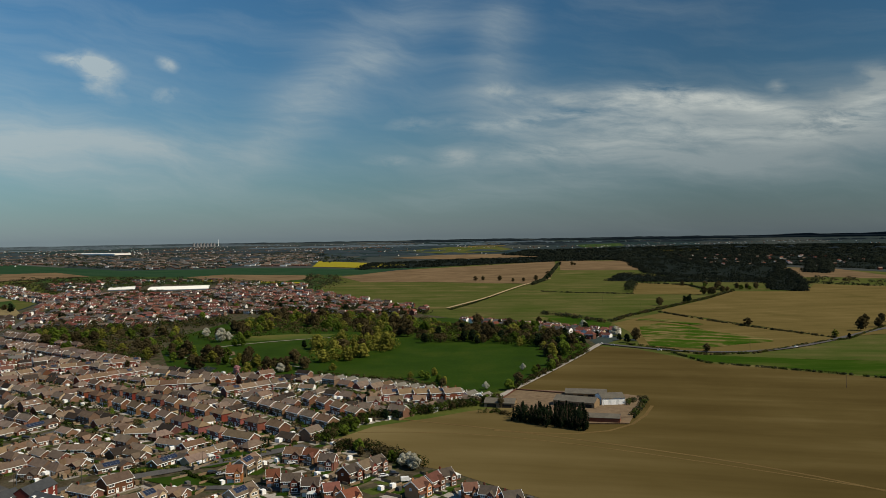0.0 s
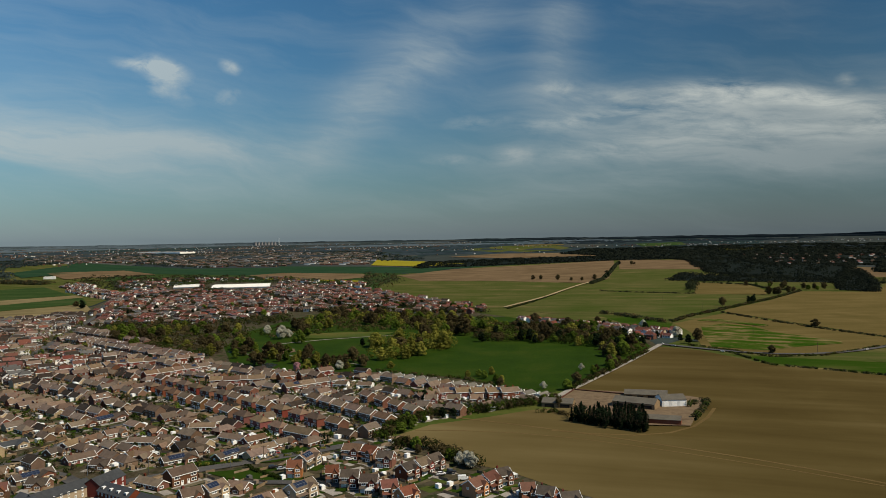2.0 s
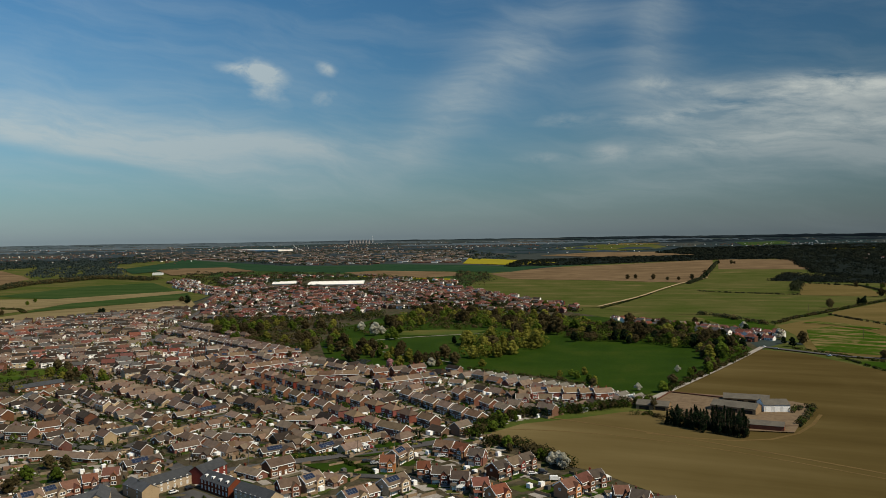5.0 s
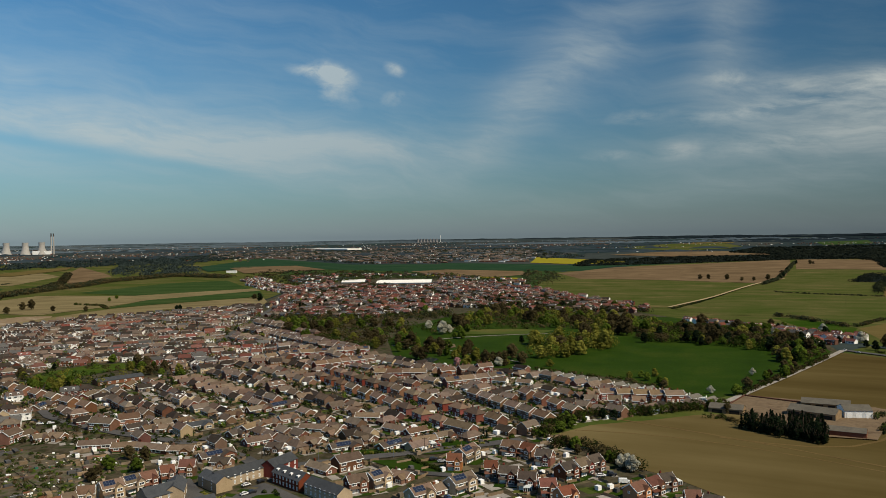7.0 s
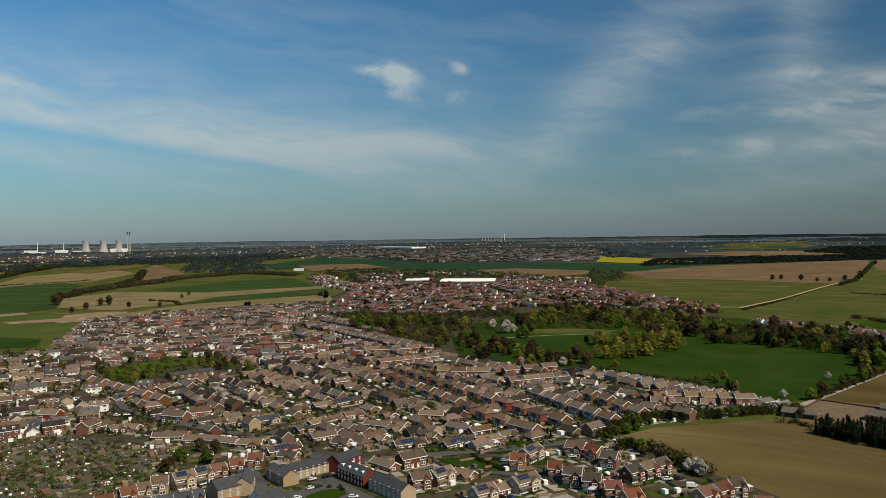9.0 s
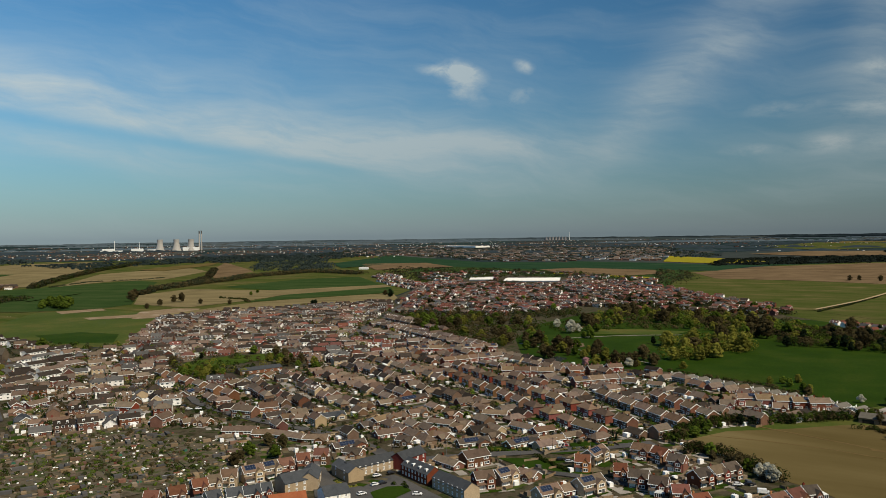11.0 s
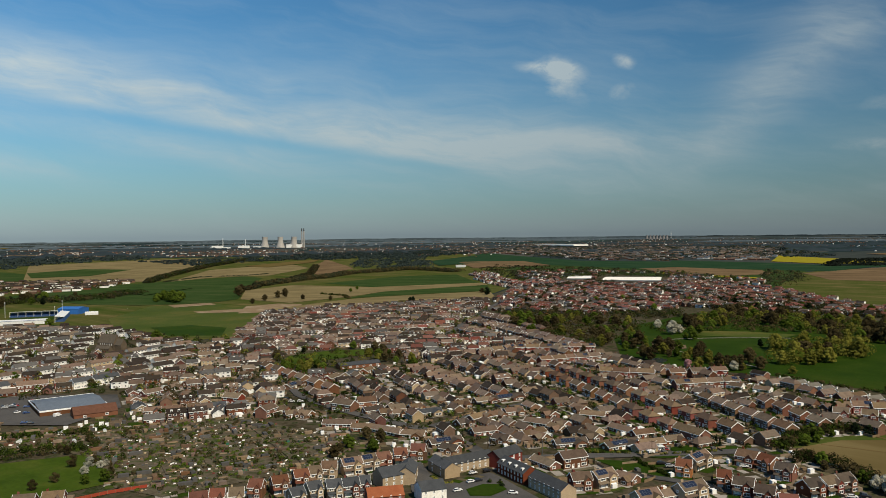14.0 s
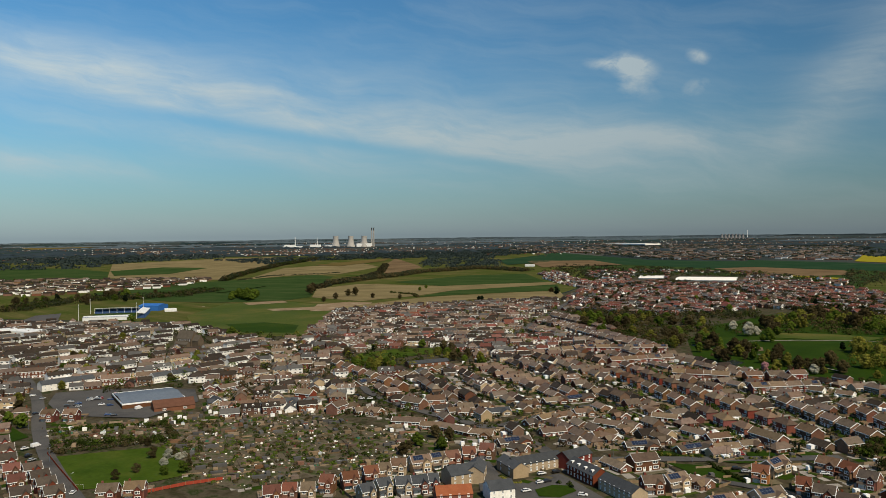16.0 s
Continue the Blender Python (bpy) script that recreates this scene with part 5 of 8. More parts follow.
quarter("park_terraces", [(-457, 736), (-545, 1015), (-470, 935), (-272, 740), (-296, 665), (-394, 758)], -36, (1, 0), (0, 0), "long brick terraces running to the park", 17, 22, tall=1, seed=11)
quarter("village_quarter", [(-655, 1240), (-825, 1735), (-740, 1930), (-540, 1825), (-540, 1990), (-270, 1690), (-190, 1535), (-25, 1255), (-35, 1170), (-150, 1155), (-290, 1230), (-390, 1060), (-545, 1045), (-590, 1090)], -20, (0, 0, 1, 0, 2), (1, 1, 1, 0, 6, 2), "red roofed houses of the village", 14.5, 18.5, avoid=WORKS, seed=13, keep=.64, gardens=False)
quarter("village_quarter", [(-500, 1780), (-300, 1790), (-330, 1960), (-420, 2010), (-560, 2140), (-640, 2260), (-860, 2260), (-1080, 2200), (-930, 1880), (-840, 1760), (-730, 1960)], -20, (0, 1, 2, 2), (1, 0, 6, 6), "brick houses beyond the factory", 17, 26, avoid=WORKS, seed=14, keep=.5, gardens=False, detail=False)
quarter("street_village", [(25, 1080), (85, 1045), (125, 1000), (180, 925), (210, 920), (161, 865), (110, 935), (25, 1035)], -40, (2, 2, 0, 3), (1, 1, 2), "cottages with red roofs along the lane", 13, 15, seed=15, gardens=False)
quarter("hedge_street", [(-1110, 1920), (-1140, 2080), (-810, 1695), (-670, 1380), (-805, 1525)], -48, (0, 2, 1), (0, 1), "houses along the street out of town", 17, 30, seed=17, gardens=False)
quarter("far_town", [(-2610, 4140), (-3500, 5900), (-2600, 5900), (-1700, 6150), (-900, 5750), (-610, 3850), (-560, 3260), (-930, 3410), (-870, 3150), (-1210, 3180), (-1910, 4020)], -10, (0, 1, 2, 1), (0, 2, 2, 0), "far town of brick houses among trees", 30, 58, detail=False, seed=19, keep=.6, gardens=False)
quarter("west_town", [(-1940, 710), (-2400, 880), (-2220, 1100), (-2030, 1220), (-1830, 1370), (-1730, 1330), (-1580, 1090), (-1590, 930), (-1595, 790)], 50, (0, 1, 2, 2), (6, 6, 0), "far brick houses beyond the sports ground", 20, 30, detail=False, seed=21, keep=.7, gardens=False)
quarter("wood_village", [(1130, 4050), (1690, 3900), (1710, 2390), (1530, 2140), (1180, 2270), (1140, 2640), (900, 2740)], 0, (2, 2, 0), (0, 1), "white houses far off among woods", 46, 120, detail=False, seed=23, keep=.42, long=.32, gardens=False)


def settlement(name, az0, az1, d0, d1, knots, per, label, seed, white=.4):
    """Loose knots of small houses strung out over the far plain."""
    gen = random.Random(seed)
    pile = Pile()
    for _ in range(knots):
        az, d = radians(gen.uniform(az0, az1)), d0 * (d1 / d0) ** gen.random()
        wide, deep = gen.uniform(60, 420), gen.uniform(60, 260)
        for _ in range(int(per * gen.uniform(.4, 1.6))):
            u, v = gen.gauss(0, wide), gen.gauss(0, deep)
            x, y = sin(az) * (d + v) + cos(az) * u, cos(az) * (d + v) - sin(az) * u
            e = gen.choice((3, 5, 5, 6))
            small_house(pile, x, y, gen.uniform(0, 180), gen.uniform(6, 13), 6, e * .8, e * .8 + 2.4, 2 if gen.random() < white else gen.choice((0, 1, 1)), 4 + gen.choice((0, 6, 2, 6)), False, False, gen)
    pile.link(name, QUARTER, label, "houses")


settlement("horizon_town", -75, -28, 4600, 13000, 95, 40, "scattered pale houses of villages toward the horizon", 25, .22)
settlement("horizon_town", -30, -2, 6300, 13000, 60, 40, "scattered pale houses of villages toward the horizon", 26, .22)
settlement("horizon_town", 0, 34, 4700, 12000, 34, 16, "scattered houses of hamlets among far woods", 27, .45)


# ---- trees ----
def leaf_cloud(rng, centres, radii, per, size, rough=.18):
    """Leaf tufts over the outside of many lobes: vertices and faces."""
    c = np.repeat(np.asarray(centres, float), per, axis=0)
    r = np.repeat(np.asarray(radii, float), per, axis=0)
    k = len(c)
    d = rng.normal(size=(k, 3))
    d /= np.linalg.norm(d, axis=1)[:, None]
    d[:, 2] = np.where(d[:, 2] < -.4, -d[:, 2], d[:, 2])
    p = c + d * r * rng.uniform(.85, 1.05, (k, 1))
    nrm = d + rng.normal(size=(k, 3)) * rough
    nrm /= np.linalg.norm(nrm, axis=1)[:, None]
    t = np.cross(nrm, rng.normal(size=(k, 3)))
    t /= np.linalg.norm(t, axis=1)[:, None]
    b = np.cross(nrm, t)
    s = np.broadcast_to(np.asarray(size, float).reshape(-1, 1) if np.ndim(size) else size, (k, 1)) * rng.uniform(.6, 1.3, (k, 1)) / 2
    q = rng.uniform(.6, 1.0, (k, 1))
    v = np.stack([p - t * s - b * s * q, p + t * s * .7 - b * s * q, p + t * s + b * s * q, p - t * s * .8 + b * s], 1).reshape(-1, 3)
    return v, np.arange(4 * k).reshape(-1, 4)


def cloud_mesh(name, v, f, mats, index=None):
    me = bpy.data.meshes.new(name)
    me.vertices.add(len(v))
    me.vertices.foreach_set("co", v.astype(np.float32).ravel())
    me.loops.add(f.size)
    me.loops.foreach_set("vertex_index", f.astype(np.int32).ravel())
    me.polygons.add(len(f))
    me.polygons.foreach_set("loop_start", np.arange(0, f.size, 4, dtype=np.int32))
    me.update(calc_edges=True)
    for m in mats:
        me.materials.append(m)
    if index is not None:
        me.polygons.foreach_set("material_index", index.astype(np.int32))
    return me


def limbs(bm, rng, height, spread, r0, n):
    """A tapered trunk that forks into limbs."""
    def taper(a, b, ra, rb):
        d = Vector(b) - Vector(a)
        m = Matrix.Translation((Vector(a) + Vector(b)) / 2) @ d.to_track_quat("Z", "Y").to_matrix().to_4x4()
        bmesh.ops.create_cone(bm, segments=7, radius1=ra, radius2=rb, depth=d.length, cap_ends=True, matrix=m)
    top = height * .38
    taper((0, 0, -.3), (0, 0, top), r0, r0 * .75)
    for i in range(n):
        a = 2 * pi * i / n + rng.uniform(-.4, .4)
        k = spread * rng.uniform(.45, .8)
        mid = (cos(a) * k * .5, sin(a) * k * .5, top + height * rng.uniform(.12, .22))
        end = (cos(a) * k, sin(a) * k, top + height * rng.uniform(.3, .5))
        taper((0, 0, top - .2), mid, r0 * .5, r0 * .3)
        taper(mid, end, r0 * .3, r0 * .08)


def make_tree(name, leaf, height, spread, label, seed, lobes=38, per=60, size=.9, base=.15, cone=0.0, drop=0.0):
    rng = np.random.default_rng(seed)
    th = new(name)
    bm = bmesh.new()
    limbs(bm, random.Random(seed), height, spread, height * .022, 6)
    part("trunk", bm, BARK, th)
    cs, rs = [], []
    for i in range(lobes):
        h = (i + .5) / lobes
        lim = (sin(pi * min(1, h * .85 + .12)) ** .7) if not cone else (1 - h) * .9 + .05
        a, k = rng.uniform(0, 2 * pi), spread * lim * rng.uniform(.2, .78) * (1 if not cone else .6)
        r = spread * (rng.uniform(.2, .34) if not cone else rng.uniform(.24, .42) * (1.2 - h))
        z = height * (base + (1 - base) * h * .88)
        cs.append((cos(a) * k, sin(a) * k, z - drop * k))
        rs.append((r, r, r * (.8 + cone)))
    v, f = leaf_cloud(rng, cs, rs, per, size)
    ob = new("crown", cloud_mesh("crown", v, f, [leaf]))
    ob.parent = th
    return tagged(th, label, "tree")


TREES = {
    "green": [make_tree("broadleaf_tree", LEAF, 12, 6.2, "broadleaf tree in fresh green leaf", s) for s in (1, 2, 3)],
    "lime": [make_tree("willow_tree", LIME, 13, 6.4, "willow tree with yellow-green spring leaves", s, drop=.25, base=.12) for s in (4, 5)],
    "bare": [make_tree("budding_tree", TWIG, 12, 6.4, "brown tree still budding in spring", s, per=56, size=.8) for s in (6, 7, 8)],
    "dark": [make_tree("dark_tree", DARK, 12, 4.6, "dark evergreen tree with dense crown", s, base=.15) for s in (9, 10)],
    "fir": [make_tree("conifer_tree", DARK, 15, 4.0, "tall black-green conifer in a dense clump", s, lobes=18, per=60, cone=.5, base=.05, size=.7) for s in (11, 12)],
    "white": [make_tree("blossom_tree", BLOSSOM, 9, 4.6, "tree covered in white blossom", s, base=.18, size=.6) for s in (13, 14)],
    "pink": [make_tree("cherry_tree", PINK, 7, 4.0, "cherry tree in pink blossom", 15, size=.6)],
}
TREES["bush"] = [make_tree("budding_tree", TWIG, 11, 5.6, "round brown tree still budding in spring", s, lobes=40, per=130, size=.34, base=.1) for s in (21, 22)]
TREES["may"] = [make_tree("blossom_tree", BLOSSOM, 9, 5.2, "round tree covered in white blossom", s, lobes=40, per=130, size=.3, base=.1) for s in (23, 24)]
USED = set()
PARK = "trees of the park"


def plant(kind, x, y, s=1.0, group=""):
    ob = random.choice(TREES[kind])
    q = squeeze(x, y)
    s *= 1.2 if group == PARK else 1.05
    m = Matrix.Translation(land(x, y)) @ pose(0, 0, 0, 0, 0, random.uniform(0, 360)) @ Matrix.Diagonal((s * q * random.uniform(.9, 1.1), s * q, s * q * random.uniform(.9, 1.12), 1))
    if ob.name in USED:
        ob = copy_thing(ob, m)
    else:
        USED.add(ob.name)
        ob.matrix_basis = m
    if group:
        tagged(ob, group=group)


def grove(mix, poly, n, lo, hi, group, apart=5.0):
    """n trees of mixed kinds inside a stretch of the plan."""
    xs, ys = [p[0] for p in poly], [p[1] for p in poly]
    done = []
    for _ in range(n * 30):
        x, y = random.uniform(min(xs), max(xs)), random.uniform(min(ys), max(ys))
        if len(done) >= n:
            break
        if inside(x, y, poly) and all(hypot(x - a, y - b) > apart for a, b in done):
            done.append((x, y))
            plant(random.choice(mix), x, y, random.uniform(lo, hi), group)


grove(("bare", "green", "bare", "lime", "bare", "green"), [(-515, 990), (-480, 1045), (-395, 1040), (-310, 980), (-288, 870), (-292, 822), (-272, 752), (-309, 766), (-349, 785), (-393, 822), (-440, 880)], 52, .65, 1.05, PARK, 6)
grove(("lime", "bare", "green", "lime", "bare"), [(-260, 970), (-275, 1100), (-220, 1155), (-120, 1140), (-20, 1060), (0, 935), (-55, 900), (-100, 950), (-165, 1015)], 78, .7, 1.15, PARK, 7)
grove(("lime", "lime", "lime", "bare"), [(-126, 746), (-137, 855), (-95, 895), (-60, 900), (-46, 803), (-74, 761), (-95, 717)], 26, .9, 1.25, PARK, 5)
grove(("green", "bare", "green", "bare", "lime", "bare", "dark"), [(-32, 861), (-20, 985), (30, 1015), (110, 945), (149, 866), (146, 814), (111, 722), (94, 723), (99, 811), (43, 843)], 84, .65, 1.0, PARK, 6)
grove(("bare", "lime", "bare"), [(-200, 690), (-190, 722), (-150, 728), (-112, 700), (-128, 680), (-165, 684)], 13, .45, .8, PARK, 6)
grove(("bare", "lime", "bare", "green", "bare"), [(-272, 752), (-290, 812), (-262, 838), (-222, 800), (-176, 768), (-135, 752), (-122, 722), (-190, 722), (-232, 735)], 24, .55, .95, PARK, 7)
grove(("green", "bare", "green"), [(-262, 862), (-285, 960), (-250, 1000), (-215, 960), (-226, 905)], 9, .6, .9, PARK, 6)
for k, (x, y), s in (("bare", (-217, 706), 1.0), ("bare", (-226, 712), .85), ("green", (-218, 858), .85), ("green", (-228, 866), .7), ("lime", (-168, 712), .8), ("lime", (-158, 708), .75), ("lime", (-97, 692), .5)):
    plant(k, x, y, s, PARK)
grove(("green", "bare"), [(44, 586), (65, 666), (101, 723), (105, 697), (60, 597)], 12, .4, .7, PARK, 5)
grove(("green", "bare", "lime"), [(-45, 655), (-13, 668), (30, 600), (25, 579), (-12, 617)], 8, .3, .55, PARK, 6)
grove(("fir",), [(41, 493), (52, 504), (87, 502), (82, 464), (65, 471), (50, 483)], 80, .72, .98, "conifers by the farm", 2.1)
for k, (x, y), s in (("white", (-280, 940), 1.2), ("white", (-250, 895), 1.25), ("white", (-245, 905), 1.1), ("pink", (-178, 683), .9), ("white", (-141, 685), .7), ("white", (-22, 397), .62), ("white", (-16, 393), .65), ("white", (-19, 399), .6),
                     ("dark", (-147, 835), .75), ("white", (66, 677), .5), ("white", (30, 595), .55), ("dark", (-22, 860), 1.15), ("white", (190, 890), 1.0), ("white", (170, 980), .9),
                     ("fir", (-98, 440), .55), ("fir", (-101, 445), .45), ("dark", (-54, 552), .7), ("lime", (-51, 557), .75), ("bare", (-290, 729), .6), ("dark", (-326, 720), .75),
                     ("bare", (80, 2020), 1.1), ("bare", (100, 2030), .8), ("bare", (140, 2000), .9), ("bare", (170, 1965), .8), ("bare", (195, 1960), .7), ("bare", (230, 2000), 1.1),
                     ("bare", (470, 2930), 1.0), ("bare", (480, 2930), .9), ("dark", (430, 2950), 1.3), ("dark", (330, 2430), 1.1), ("bare", (290, 2230), 1.2), ("dark", (260, 2020), 1.0), ("dark", (280, 2120), 1.0),
                     ("bare", (506, 1701), .9), ("bare", (548, 1680), .85), ("bare", (570, 1660), .9), ("bare", (585, 1600), 1.1), ("bare", (602, 1590), 1.0), ("bare", (618, 1585), .9), ("bare", (490, 1459), 1.2), ("dark", (398, 1304), 1.1), ("bare", (337, 1251), .9), ("bare", (471, 905), 1.0), ("bare", (507, 934), 1.0), ("bare", (368, 971), 1.0), ("bare", (505, 960), .9), ("bare", (485, 935), .6), ("bare", (535, 980), .9), ("bare", (550, 990), .8), ("lime", (420, 860), .7), ("dark", (425, 840), .6),
                     ("bare", (475, 1465), 1.1), ("bare", (485, 1460), 1.0), ("dark", (395, 1315), .9), ("dark", (410, 1335), .9), ("bare", (545, 1600), .9), ("green", (525, 1695), .6), ("green", (545, 1675), .6),
                     ("green", (585, 1575), .9), ("green", (600, 1570), .7), ("bare", (525, 1510), .9), ("bare", (535, 1510), .9), ("bare", (250, 763), .6), ("dark", (191, 838), 1.0), ("bare", (203, 851), .9), ("dark", (187, 857), .8),
                     ("dark", (-760, 1130), 1.0), ("dark", (-755, 1130), 1.0), ("bare", (-1040, 1105), 1.2), ("bare", (-1035, 1120), 1.1), ("bare", (-990, 990), .8), ("bare", (-1015, 1045), .9), ("bare", (-1135, 1100), 1.4), ("bare", (-1175, 1145), 1.4),
                     ("dark", (-715, 1320), 1.3), ("bare", (-750, 1365), 1.0), ("green", (-1040, 1345), .8), ("green", (-1010, 1285), .6), ("bare", (-970, 1095), .7), ("bare", (-910, 1100), .6)):
    plant(k, x, y, s, "field and garden trees")
for k, (x, y), s in (("lime", (-628, 463), .8), ("lime", (-800, 493), 1.0), ("lime", (-790, 500), .8), ("green", (-969, 609), 1.1), ("green", (-739, 592), 1.1), ("green", (-748, 598), .9), ("lime", (-652, 368), .75), ("green", (-597, 437), .8), ("bare", (-723, 395), .9), ("lime", (-462, 531), .7), ("lime", (-470, 526), .75)):
    plant(k, x, y, s, "trees between the terraces")
grove(("green",), [(-1175, 940), (-1220, 990), (-1185, 1010), (-1115, 950), (-1115, 920)], 16, 1.1, 1.5, "clump in the pasture", 8)
grove(("lime", "lime", "green"), [(-484, 512), (-492, 530), (-458, 536), (-440, 540), (-444, 508), (-460, 505)], 13, .5, .75, "trees round the green", 4.5)
grove(("bare", "lime", "bare", "green"), [(-462, 600), (-470, 632), (-440, 622), (-395, 592), (-376, 572), (-388, 566), (-420, 582)], 17, .5, .8, "trees round the green", 5)
for k, (x, y), s in (("white", (-488, 522), .45), ("green", (-500, 640), .8), ("bare", (-530, 560), .7), ("dark", (-528, 596), .6)):
    plant(k, x, y, s, "trees round the green")
grove(("green", "bare"), [(-265, 316), (-279, 363), (-262, 366), (-250, 339)], 9, .45, .7, "field and garden trees", 4)
grove(("bush", "bush", "may"), [(-346, 237), (-354, 197), (-368, 211), (-358, 229), (-386, 261), (-378, 267), (-339, 242)], 3, .3, .55, "trees on the corner lawn", 5)
for k, (x, y), s in (("may", (-362, 248), .62), ("may", (-355, 249), .8), ("may", (-356, 253), .6), ("bush", (-369, 243), 1.15), ("bush", (-393, 256), .9), ("bush", (-351, 211), .95), ("green", (-338, 229), .5), ("green", (-334, 236), .5), ("bush", (-341, 245), .8), ("may", (-422, 239), .5), ("bush", (-401, 257), .9), ("may", (-401, 254), .45)):
    plant(k, x, y, s, "trees on the corner lawn")
grove(("green", "bare", "lime"), [(-544, 247), (-606, 283), (-585, 285), (-491, 237), (-489, 222)], 6, .5, .7, "field and garden trees", 5)
grove(("bare", "green", "dark"), [(-1245, 565), (-1345, 670), (-1290, 700), (-1295, 895), (-1500, 1035), (-1440, 810), (-1485, 675)], 30, .8, 1.3, "trees behind the sports ground", 12)
grove(("green", "lime", "bare"), [(-865, 395), (-905, 475), (-735, 520), (-600, 473), (-527, 432), (-525, 361), (-592, 293)], 22, .45, .75, "trees between the terraces", 14)
grove(("dark", "green", "bare"), [(-365, 1350), (-235, 1475), (-20, 1195), (-120, 1150), (-310, 1195)], 34, .6, 1.0, "trees of the village", 10)
grove(("bare", "green", "dark"), [(-540, 1020), (-695, 1540), (-550, 1440), (-340, 1235), (-325, 1100), (-435, 1070)], 30, .55, .9, "trees of the village", 12)
grove(("bare", "dark", "green"), [(30, 1000), (100, 1045), (150, 995), (195, 950), (169, 874), (100, 925)], 20, .5, .9, "trees of the village", 8)
grove(("bare", "green", "green", "dark"), [(-78, 447), (-66, 491), (-46, 505), (-26, 526), (-25, 510), (-51, 478), (-65, 441)], 14, .35, .6, "trees along the field's edge", 5)
grove(("bare", "green", "bare"), [(-60, 422), (-59, 438), (-43, 430), (-26, 414), (-29, 404), (-44, 415)], 10, .35, .55, "trees along the field's edge", 4)
grove(("bare", "dark", "green"), [(16, 534), (36, 558), (44, 539), (37, 522)], 6, .3, .45, "trees along the field's edge", 4)


def thicket(name, mats, line, width, height, label, gap, per=26, size=.9, seed=1, uneven=.35):
    """A hedge or belt of trees along a line: leaf tufts over many lobes."""
    rng = np.random.default_rng(seed)
    cs, rs = [], []
    for (x0, y0), (x1, y1) in zip(line, line[1:]):
        ln = hypot(x1 - x0, y1 - y0)
        rows = max(1, int(width / gap))
        for _ in range(max(1, int(ln / gap) * rows)):
            t, o = rng.random(), rng.uniform(-.5, .5) * max(0.0, width - gap)
            x, y = x0 + (x1 - x0) * t - (y1 - y0) / ln * o, y0 + (y1 - y0) * t + (x1 - x0) / ln * o
            q = squeeze(x, y)
            h = height * rng.uniform(1 - uneven, 1 + uneven)
            p = land(x, y, h * .4)
            cs.append(p[:])
            rs.append((gap * .85 * q, gap * .85 * q, h * .6 * q))
    v, f = leaf_cloud(rng, cs, rs, per, size * squeeze(*line[0]))
    idx = np.repeat(rng.integers(0, len(mats), len(cs)), per)
    return tagged(new(name, cloud_mesh(name, v, f, mats, idx)), label, "hedge" if height < 6 else "woodland", kind="stuff")


def woods(name, mats, poly, n, height, label, r=5.0, per=26, size=2.2, seed=1):
    rng = np.random.default_rng(seed)
    xs, ys = [p[0] for p in poly], [p[1] for p in poly]
    cs, rs = [], []
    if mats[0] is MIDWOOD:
        # added sheet that darkens the ground between the lobes
        field("wood_floor", UNDERWOOD, poly, "near-black underlay added to darken gaps under the trees", .3, category="woodland floor")
        for (x0, y0), (x1, y1) in zip(poly, poly[1:] + poly[:1]):
            for i in range(int(hypot(x1 - x0, y1 - y0) / (1.1 * r))):
                f, q = rng.random(), height * rng.uniform(.5, 1.0)
                x, y = x0 + (x1 - x0) * f + rng.uniform(-r, r), y0 + (y1 - y0) * f + rng.uniform(-r, r)
                cs.append(land(x, y, q * .3)[:])
                rs.append((1.1 * r * squeeze(x, y), 1.1 * r * squeeze(x, y), q * .62 * squeeze(x, y)))
        n += len(cs)
    for _ in range(n * 20):
        if len(cs) >= n:
            break
        x, y = rng.uniform(min(xs), max(xs)), rng.uniform(min(ys), max(ys))
        if inside(x, y, poly):
            q, h = squeeze(x, y), height * rng.uniform(.65, 1.2)
            cs.append(land(x, y, h * .36)[:])
            rs.append((1.25 * r * q * rng.uniform(.7, 1.3), 1.25 * r * q * rng.uniform(.7, 1.3), h * .62 * q))
    v, f = leaf_cloud(rng, cs, rs, per, size * squeeze(xs[0], ys[0]), .17 if size < 3 else .1)
    idx = np.repeat(rng.integers(0, len(mats), len(cs)), per)
    return tagged(new(name, cloud_mesh(name, v, f, mats, idx)), label, "woodland", kind="stuff")


# hedges
thicket("field_hedge", [HEDGE, HEDGE, TWIG, LEAF], [(-70, 446), (-65, 480), (-54, 502), (-34, 511), (-13, 520), (7, 534), (22, 545), (37, 552)], 13, 4.6, "tall overgrown green hedge between houses and field", 2.2, 40, .75)
thicket("field_hedge", [TWIG, HEDGE], [(-61, 429), (-46, 434), (-26, 414), (-14, 393)], 11, 5.0, "budding hedge along the gardens", 2.4, 30, .7, 2)
thicket("clipped_hedge", [HEDGE], [(-130, 394), (-120, 384), (-106, 373)], 3.2, 2.0, "dark clipped hedge beside the road", 1.4, 30, .5, 3, .05)
thicket("clipped_hedge", [LIME, HEDGE], [(-158, 393), (-139, 400), (-116, 410), (-97, 428)], 2.4, 1.8, "yellow-green clipped hedge along the road", 1.3, 30, .5, 4, .08)
thicket("lane_hedge", [FARWOOD, HEDGE], [(215, 774), (229, 700), (285, 659), (339, 615), (398, 557)], 2.5, 1.8, "dark low hedge along the field", 1.6, 22, .8, 5, .15)
thicket("lane_hedge", [HEDGE, TWIG], [(188, 826), (218, 785), (244, 745), (293, 751), (341, 787), (395, 825), (425, 840), (525, 950)], 2.5, 1.8, "field hedge beside the lane", 1.8, 20, .9, 6)
